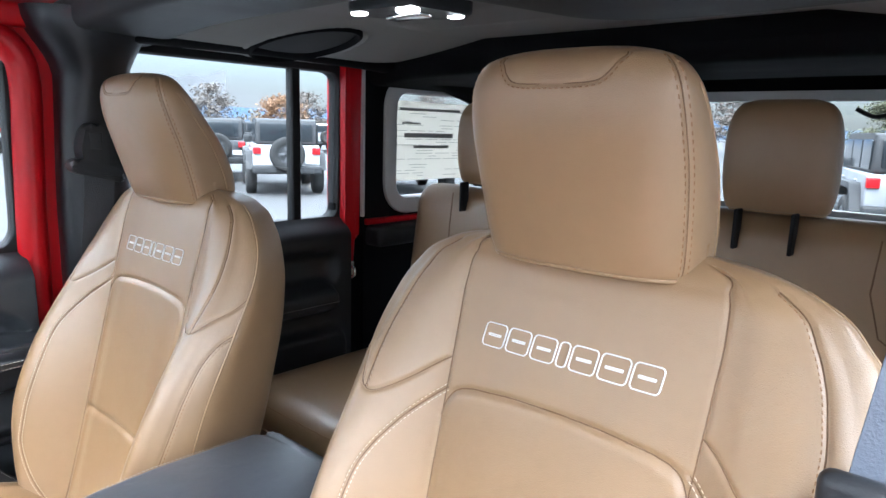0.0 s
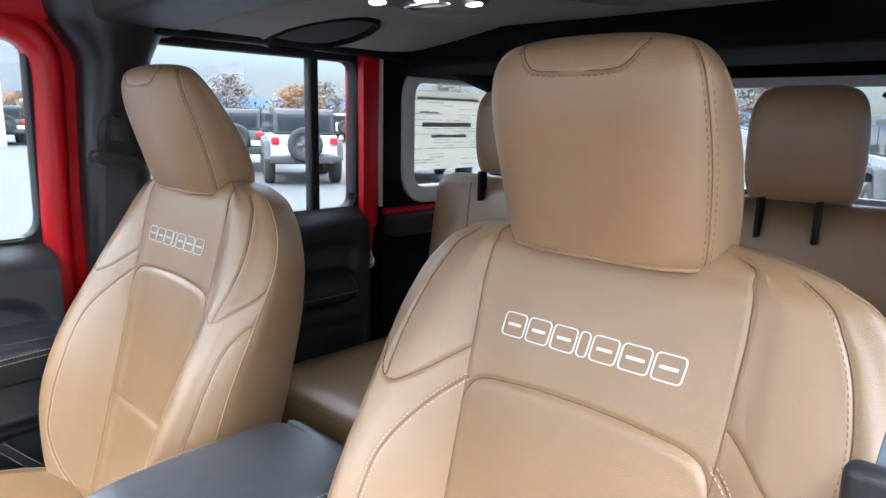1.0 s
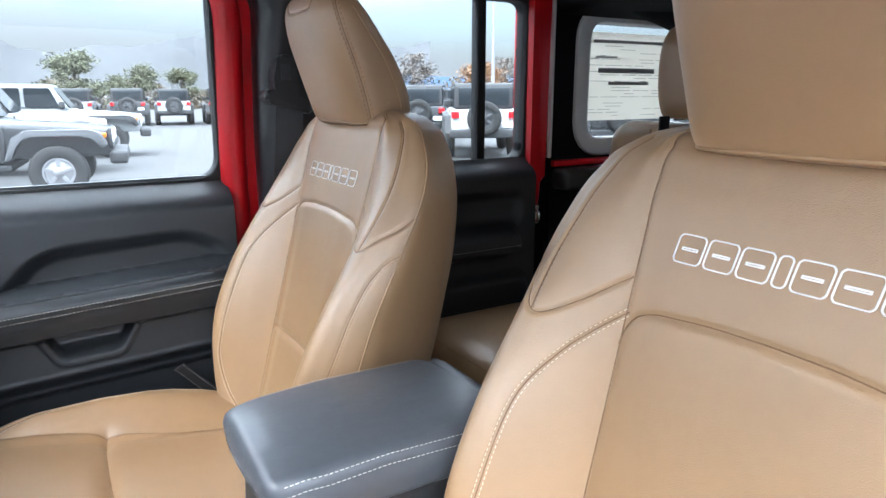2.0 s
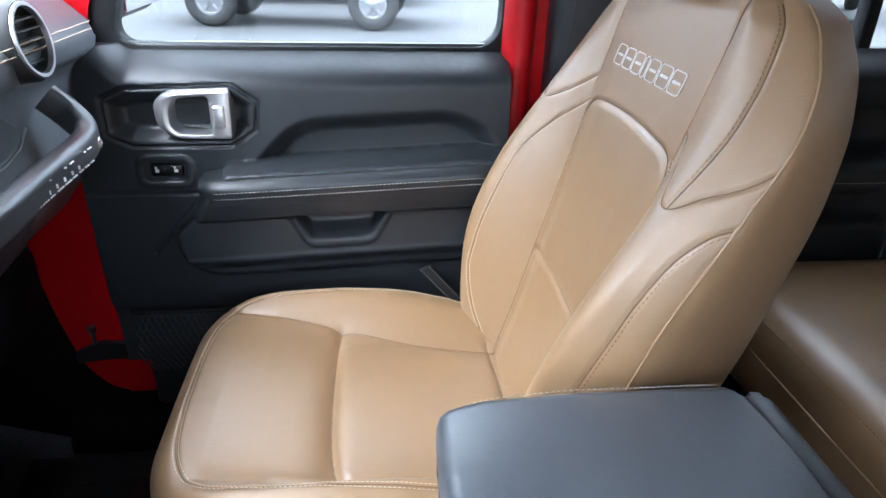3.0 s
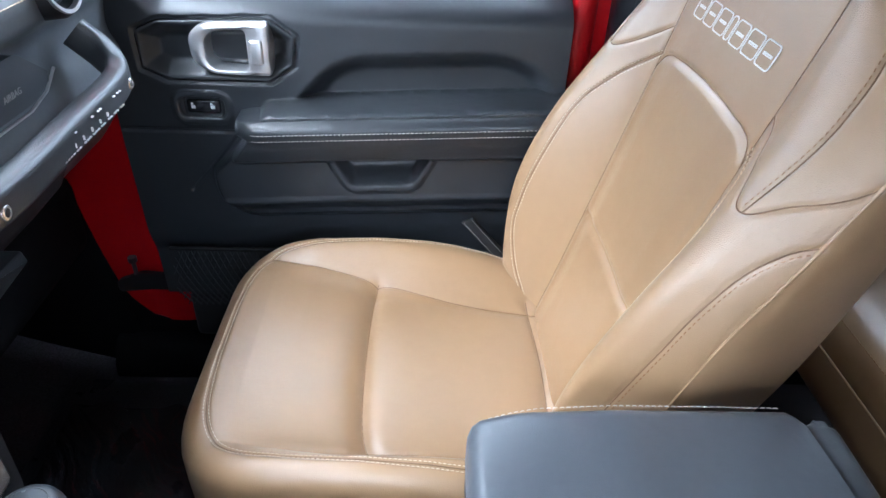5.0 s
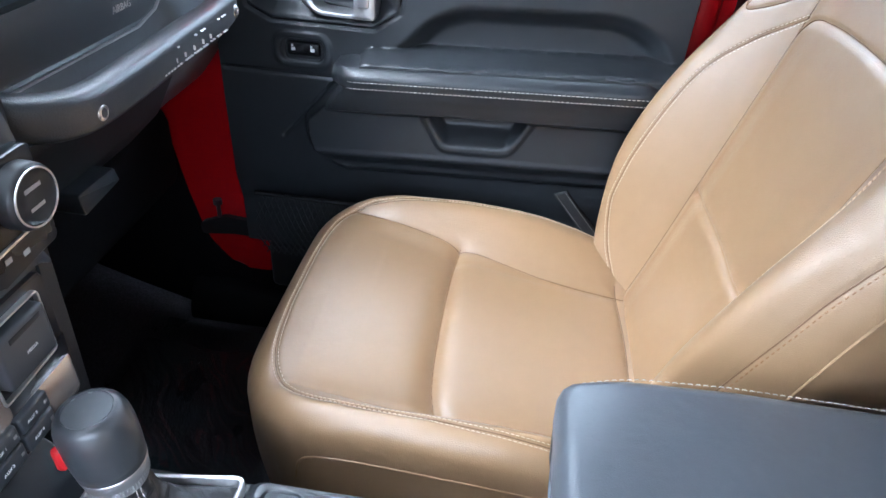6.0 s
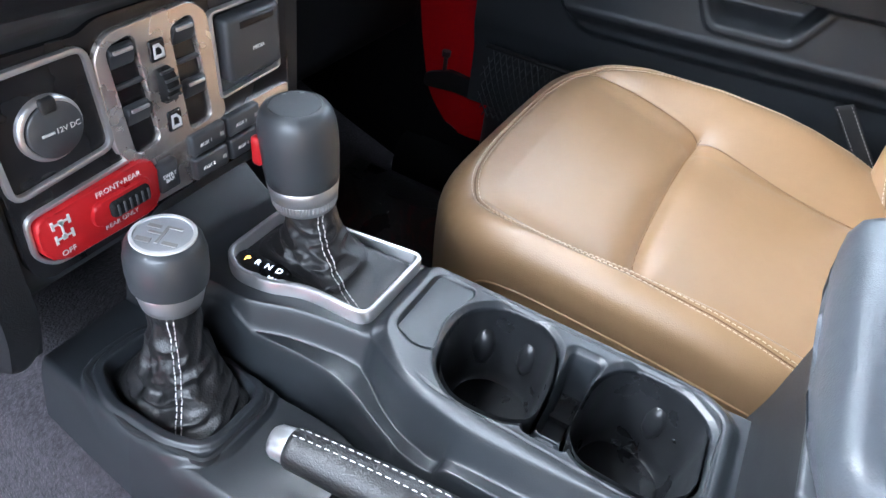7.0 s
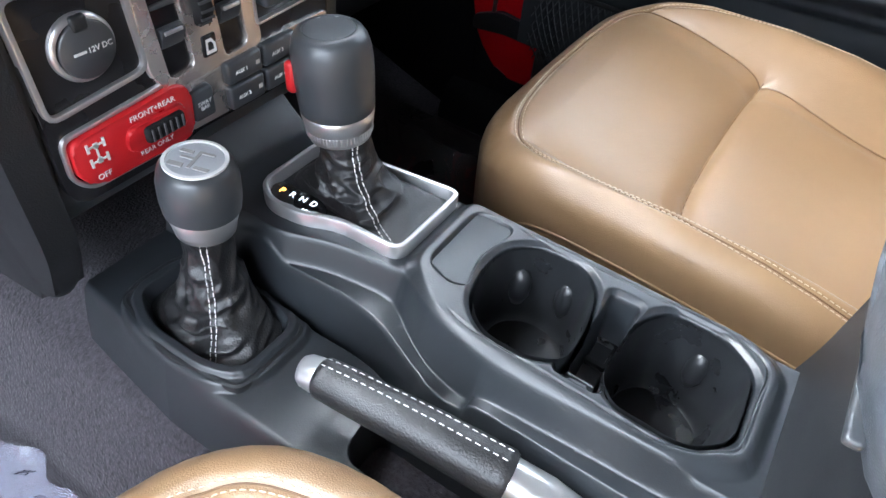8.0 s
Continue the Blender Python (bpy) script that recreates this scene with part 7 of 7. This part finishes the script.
# ---------------------------------------------------------------- outside: parked four-wheel-drives
TYRE = material("tyre_rubber", (0.02, 0.02, 0.02), 0.8, vary=0.2)
RIM = material("alloy_rim", (0.30, 0.30, 0.31), 0.35, metal=0.6)
DARKGLASS = material("tinted_glass", (0.02, 0.025, 0.03), 0.08, vary=0.1)
TAIL = material("red_lamp_lens", (0.5, 0.01, 0.015), 0.2)
ORANGE = material("orange_lens", (0.8, 0.22, 0.02), 0.3)
PAINTS = {"white": material("white_car_paint", (0.42, 0.43, 0.44), 0.3, vary=0.03, coat=0.5), "grey": material("graphite_car_paint", (0.030, 0.031, 0.035), 0.35, vary=0.05, coat=0.5),
          "black": material("black_car_paint", (0.02, 0.021, 0.023), 0.3, vary=0.05, coat=0.5), "silver": material("silver_car_paint", (0.32, 0.33, 0.35), 0.35, metal=0.4, vary=0.04)}
FLARE = material("dark_grey_flare", (0.075, 0.077, 0.082), 0.45, vary=0.08)
LOTTOP = material("black_hardtop", (0.028, 0.029, 0.031), 0.6, vary=0.1)


def parked_car(paint, top):
    """A boxy four-wheel-drive, nose towards -y, its rear at +y; base on z = 0."""
    car = thing("parked_car", (0, 0, 0), paint + " four-wheel-drive parked on the lot", "car", "parked cars")
    PM = PAINTS[paint]
    body = part("body", prism(rounded([(-0.66, 0.56), (-0.66, 1.12), (-0.55, 1.20), (2.02, 1.20), (2.08, 0.60), (1.85, 0.55), (1.72, 0.84), (0.92, 0.84), (0.80, 0.52)], 0.05, 3), -0.77, 0.77, "x", 0.04, 3), PM, car)
    P = []
    for y, w, z1 in ((-2.04, 0.56, 1.00), (-2.00, 0.58, 1.05), (-1.6, 0.62, 1.10), (-1.0, 0.67, 1.145), (-0.60, 0.71, 1.17)):
        P.append([(x, y, z) for x, z in rounded([(-w, 0.62), (w, 0.62), (w, z1 - 0.06), (w - 0.10, z1), (-w + 0.10, z1), (-w, z1 - 0.06)], 0.05, 4)])
    raw("hood", *closed_skin(np.array(P)), PM, car)
    part("rocker", rbox((-0.80, -0.72, 0.44), (0.80, 0.86, 0.54), 0.03), LOTTOP, car)
    part("hard_top", prism(rounded([(-0.50, 1.19), (-0.17, 1.76), (-0.02, 1.80), (1.90, 1.80), (1.98, 1.74), (2.03, 1.19)], 0.06, 3), -0.70, 0.70, "x", 0.06, 3), LOTTOP if top else PM, car)
    for x in (-1, 1):
        for y0 in (-0.60, 0.44):
            part("door_seam", rbox((x * 0.771 - 0.002, y0, 0.60), (x * 0.771 + 0.002, y0 + 0.012, 1.20), 0), TYRE, car)
            part("car_door_handle", rbox((x * 0.785 - 0.02, y0 + 0.80, 1.04), (x * 0.785 + 0.02, y0 + 0.96, 1.08), 0.012), PM, car)
    for x in (-0.722, 0.722):
        for y0, y1 in ((-0.30, 0.42), (0.50, 1.16), (1.28, 1.90)):
            pts = [(y0, 1.25), (y1, 1.25), (y1, 1.70), (max(y0, -0.12 if y0 < 0 else y0), 1.70)]
            part("side_window", prism(rounded(pts, 0.04, 3), x - 0.030, x + 0.004, "x"), DARKGLASS, car)
    part("rear_window", rbox((-0.60, 1.99, 1.28), (0.60, 2.035, 1.70), 0.02), DARKGLASS, car)
    part("windscreen", prism([(-0.50, 1.22), (-0.17, 1.72), (-0.19, 1.73), (-0.53, 1.23)], -0.66, 0.66, "x"), DARKGLASS, car)
    part("rear_bumper", rbox((-0.80, 2.04, 0.52), (0.80, 2.22, 0.72), 0.04), LOTTOP, car)
    part("front_bumper", rbox((-0.80, -2.28, 0.50), (0.80, -2.02, 0.70), 0.05), LOTTOP, car)
    part("grille", rbox((-0.60, -2.08, 0.72), (0.60, -2.02, 1.05), 0.03), PM, car)
    for x in (-0.68, 0.68):
        part("tail_lamp", rbox((x - 0.09, 2.03, 0.98), (x + 0.09, 2.12, 1.14), 0.02), TAIL, car)
        part("head_lamp", rbox((x * 0.68 - 0.1, -2.10, 0.82), (x * 0.68 + 0.1, -2.04, 1.02), 0.04), PRINT, car)
        part("turn_lamp", rbox((x - 0.05, -2.0, 0.90), (x + 0.13, -1.86, 0.98), 0.02), ORANGE, car)
        part("door_mirror", rbox((x * 1.2 - 0.1, -0.42, 1.20), (x * 1.2 + 0.1, -0.30, 1.38), 0.03), LOTTOP, car)
    for x in (-1, 1):
        for y in (-1.32, 1.30):
            f_ = 1 if y < 0 else 0.9
            out_ = [(y - 0.70 * f_, 0.80), (y - 0.62 * f_, 0.98), (y - 0.46, 1.04), (y + 0.40, 1.04), (y + 0.56 * f_, 0.94), (y + 0.68, 0.60)]
            in_ = [(y + 0.60, 0.60), (y + 0.49, 0.84), (y + 0.36, 0.95), (y - 0.40, 0.95), (y - 0.52, 0.88), (y - 0.60 * f_, 0.76)]
            part("fender", prism(rounded(out_ + in_, 0.04, 3), *sorted((x * 0.62, x * 0.93)), "x", 0.02, 2), FLARE if paint == "grey" else LOTTOP, car)
            wheel(car, (x * 0.80, y, 0.41), (x, 0, 0))
    wheel(car, (0.0, 2.20, 0.98), (0, 1, 0), "spare_wheel")
    part("plate", rbox((-0.72, 2.09, 0.76), (-0.42, 2.11, 0.90), 0.005), PRINT, car)
    return car


def wheel(car, c, axis, name="wheel"):
    w = raw(name, *lathe([(0.20, -0.12), (0.36, -0.13), (0.405, -0.10), (0.41, 0.0), (0.405, 0.10), (0.36, 0.13), (0.23, 0.125), (0.21, 0.09), (0.0, 0.09)], c, axis, 28), TYRE, car)
    raw("rim", *lathe([(0.215, 0.088), (0.225, 0.118), (0.20, 0.120), (0.185, 0.098), (0.09, 0.105), (0.07, 0.125), (0.0, 0.127)], c, axis, 28), RIM if name == "wheel" else LOTTOP, w)
    q = Vector((0, 0, 1)).rotation_difference(Vector(axis)).to_matrix().to_4x4()
    bm = bmesh.new()
    for k in range(5):
        rbox((0.05, -0.03, 0.098), (0.205, 0.03, 0.118), 0.008, 1, bm=bm, m=Matrix.Translation(c) @ q @ pose(0, 0, 0, 0, 0, 72 * k))
    part("spokes", bm, RIM if name == "wheel" else FLARE, w)


cars = {k: parked_car(*k) for k in (("white", True), ("grey", True), ("black", True), ("white", False), ("silver", True))}
G = -0.55
placed = set()


def put(key_, x, y, heading):
    m = pose(x, y, G, 0, 0, heading)
    if key_ in placed:
        return copy_thing(cars[key_], m)
    placed.add(key_)
    cars[key_].matrix_basis = m
    return cars[key_]


# the nearer row seen through the rear door and quarter windows, tails towards this car
put(("white", True), -14.3, 9.9, 240)
put(("grey", True), -18.6, 10.6, 238)
put(("black", True), -12.4, 12.7, 238)
put(("black", True), -10.3, 15.2, 238)
# a dark one and white ones broadside at the front window
put(("grey", True), -11.89, -1.24, 173)
put(("white", False), -18.9, 0.05, 173)
put(("silver", True), -15.4, -1.1, 173)
# the far row, tails this way
rnd = random.Random(11)
kinds = [("white", True), ("black", True), ("white", False), ("silver", True), ("grey", True)]
for i in range(22):
    put(kinds[rnd.randrange(5)], -38.5 + 0.20 * i + rnd.uniform(-0.3, 0.3), -12.0 + 2.25 * i + rnd.uniform(-0.1, 0.1), 262)
put(("silver", True), 2.55, 8.2, 184)
put(("silver", True), -1.2, 13.5, 200)

# ---------------------------------------------------------------- trees, poles, hills
BARK = material("grey_bark", (0.12, 0.10, 0.085), 0.9, vary=0.2)
TWIG = material("bare_twigs", (0.13, 0.11, 0.095), 0.9, vary=0.3)
# olive leaf colour, paled to carry some distance haze
LEAF = material("hazed_olive_leaves", (0.12, 0.125, 0.075), 0.8, vary=0.4, vary_scale=1.0)
RUST = material("rust_leaves", (0.22, 0.12, 0.06), 0.8, vary=0.4, vary_scale=1.0)


def tree(kind_, mat, seed):
    rnd = random.Random(seed)
    t = thing("tree", (0, 0, 0), {"bare": "bare grey tree beyond the lot", "pine": "dark green conifer beyond the lot", "rust": "rust leaved autumn tree beyond the lot", "olive": "olive leaved tree beyond the lot"}[kind_], "tree", "trees")
    limbs = [tube_data([(0, 0, -0.2), (0.05, 0.02, 2.5), (0.0, 0.1, 5.5), (0.1, 0.0, 8.0)], [0.22, 0.17, 0.11, 0.03], 8)]
    tips = []
    for i in range(26):
        z = rnd.uniform(1.0, 7.4)
        a = rnd.uniform(0, 6.28)
        L = (3.2 - 0.28 * z if kind_ != "pine" else 2.3 - 0.25 * z) * rnd.uniform(0.7, 1.1)
        e = (L * math.cos(a), L * math.sin(a), z + (L * 0.55 if kind_ != "pine" else -0.2))
        mid = (e[0] * 0.5, e[1] * 0.5, z + (e[2] - z) * 0.35)
        limbs.append(tube_data([(0, 0, z), mid, e], [0.06, 0.04, 0.012], 5))
        for _ in range(5):
            b = [mid[k] + rnd.uniform(0.2, 1.0) * (e[k] - mid[k]) for k in range(3)]
            q = [b[0] + rnd.gauss(0, 0.5), b[1] + rnd.gauss(0, 0.5), b[2] + rnd.uniform(0, 0.8)]
            limbs.append(tube_data([b, q], [0.018, 0.006], 4))
            tips += [b, q]
    raw("trunk", *merged(limbs), BARK if kind_ != "bare" else TWIG, t)
    V, F = [], []
    n = {"bare": 2200, "pine": 5200, "rust": 3600, "olive": 5200}[kind_]
    for _ in range(n):
        c = rnd.choice(tips)
        c = [c[k] + rnd.gauss(0, 0.32) for k in range(3)]
        s = rnd.uniform(0.10, 0.24)
        m = Euler((rnd.uniform(0, 6), rnd.uniform(0, 6), rnd.uniform(0, 6))).to_matrix()
        i = len(V)
        V += [tuple(Vector(c) + m @ Vector(p) * s) for p in ((-1, 0, 0), (0, -0.5, 0.1), (1, 0, 0), (0, 0.5, 0.1))]
        F.append((i, i + 1, i + 2, i + 3))
    raw("crown", V, F, mat, t, smooth=False)
    return t


trees = [tree("bare", TWIG, 1), tree("pine", LEAF, 2), tree("rust", RUST, 3), tree("olive", LEAF, 4)]
spots = [(0, -62, 46, 0.75), (2, -48, 33, 0.62), (0, -66, 36, 0.8), (3, -70, 3, 0.72), (1, -72, 9, 0.62), (3, -74, 13, 0.55), (2, -76, 19, 0.5), (0, -68, 26, 0.7), (0, -70, 30, 0.75), (3, -60, 52, 0.7), (0, -54, 58, 0.8), (1, -46, 66, 0.8),
         (0, -24, 72, 0.8), (3, -10, 74, 0.8), (0, 4, 76, 0.85), (2, 14, 72, 0.7), (0, -72, 22, 0.75), (3, -76, -8, 0.7), (0, -73, -14, 0.7), (1, -66, 6, 0.45)]
used = set()
for k, x, y, s in spots:
    m = pose(x, y, G, 0, 0, 37 * (x + y)) @ Matrix.Diagonal((s * 1.35, s * 1.35, s * 0.85, 1))
    if k in used:
        ob = copy_thing(trees[k], m)
    else:
        used.add(k)
        ob = trees[k]
    ob.matrix_basis = m
POLE = material("grey_painted_pole", (0.32, 0.33, 0.34), 0.5, metal=0.3)
SIGNBLUE = material("blue_sign_face", (0.03, 0.22, 0.65), 0.4)
lp = thing("light_pole", (-30, 21.5, G), "tall grey light pole on the lot", "pole")
raw("mast", *tube_data([(-30, 21.5, G), (-30, 21.5, 9)], [0.10, 0.07], 10), POLE, lp)
sp = thing("sign_pole", (-34, 7.6, G), "white sign mast with a small blue panel", "sign")
raw("mast", *tube_data([(-34, 7.6, G), (-34, 7.6, 5.6)], [0.26, 0.20], 12), PRINT, sp)
part("sign_panel", rbox((-34.2, 7.25, 5.0), (-33.8, 7.95, 6.3), 0.08), SIGNBLUE, sp)
rp = thing("radio_mast", (-36, 29.5, G), "rusty lattice mast beyond the lot", "mast")
V = []
for dx, dy in ((-0.3, -0.3), (0.3, -0.3), (0.3, 0.3), (-0.3, 0.3)):
    V.append(tube_data([(-36 + dx, 29.5 + dy, G), (-36 + dx, 29.5 + dy, 6.5)], 0.05, 5))
for z in np.arange(0.5, 6.4, 0.8):
    V.append(tube_data([(-36.3, 29.2, z), (-35.7, 29.8, z + 0.8)], 0.03, 4))
    V.append(tube_data([(-35.7, 29.2, z), (-36.3, 29.8, z + 0.8)], 0.03, 4))
raw("lattice", *merged(V), RUST, rp)
# distance haze is put into the base colours of both ridges
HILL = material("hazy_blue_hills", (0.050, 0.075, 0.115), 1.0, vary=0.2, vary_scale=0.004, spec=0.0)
def ridge(name, R, h, seed, a0, a1, mat, label):
    V, F = [], []
    n = 160
    for i in range(n):
        a = a0 + (a1 - a0) * i / (n - 1)
        hh = h * (0.75 + 0.5 * noise.noise((a * 3.1, seed, 0)) + 0.22 * noise.noise((a * 11, seed, 2)) + 0.06 * noise.noise((a * 40, seed, 5)))
        for rr, z in ((R, G - 2), (R * 1.06, G + hh * 0.55), (R * 1.15, G + hh), (R * 1.3, G - 2)):
            V.append((rr * math.cos(a), rr * math.sin(a), z))
    for i in range(n - 1):
        for k in range(3):
            F.append((i * 4 + k, (i + 1) * 4 + k, (i + 1) * 4 + k + 1, i * 4 + k + 1))
    ob = raw(name, V, F, mat)
    tagged(ob, label, "hills", kind="structure")
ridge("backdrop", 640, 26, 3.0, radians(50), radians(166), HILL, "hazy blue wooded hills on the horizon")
# the farther ridge has more haze painted into its grey
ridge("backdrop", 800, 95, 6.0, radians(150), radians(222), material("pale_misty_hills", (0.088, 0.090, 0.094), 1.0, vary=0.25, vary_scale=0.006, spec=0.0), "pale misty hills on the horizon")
# scrub along the far edge of the lot
rnd = random.Random(21)
V, F = [], []
for _ in range(16000):
    t = rnd.random()
    c = Vector((-80 + 26 * t * t + rnd.gauss(0, 2.5), -34 + 104 * t, G + 2.6 * rnd.random() ** 1.6 * (0.6 + 0.7 * abs(math.sin(41 * t) * math.cos(17 * t)))))
    m = Euler((rnd.uniform(0, 6), rnd.uniform(0, 6), rnd.uniform(0, 6))).to_matrix()
    a = rnd.uniform(0.12, 0.38)
    i = len(V)
    V += [tuple(c + m @ Vector(p) * a) for p in ((-1, 0, 0), (0, -0.5, 0.1), (1, 0, 0), (0, 0.5, 0.1))]
    F.append((i, i + 1, i + 2, i + 3))
scrub = raw("scrub", V, F, material("brown_scrub", (0.13, 0.105, 0.075), 0.9, vary=0.5, vary_scale=0.4), smooth=False)
tagged(scrub, "brown bare scrub along the edge of the lot", "bushes", kind="stuff")
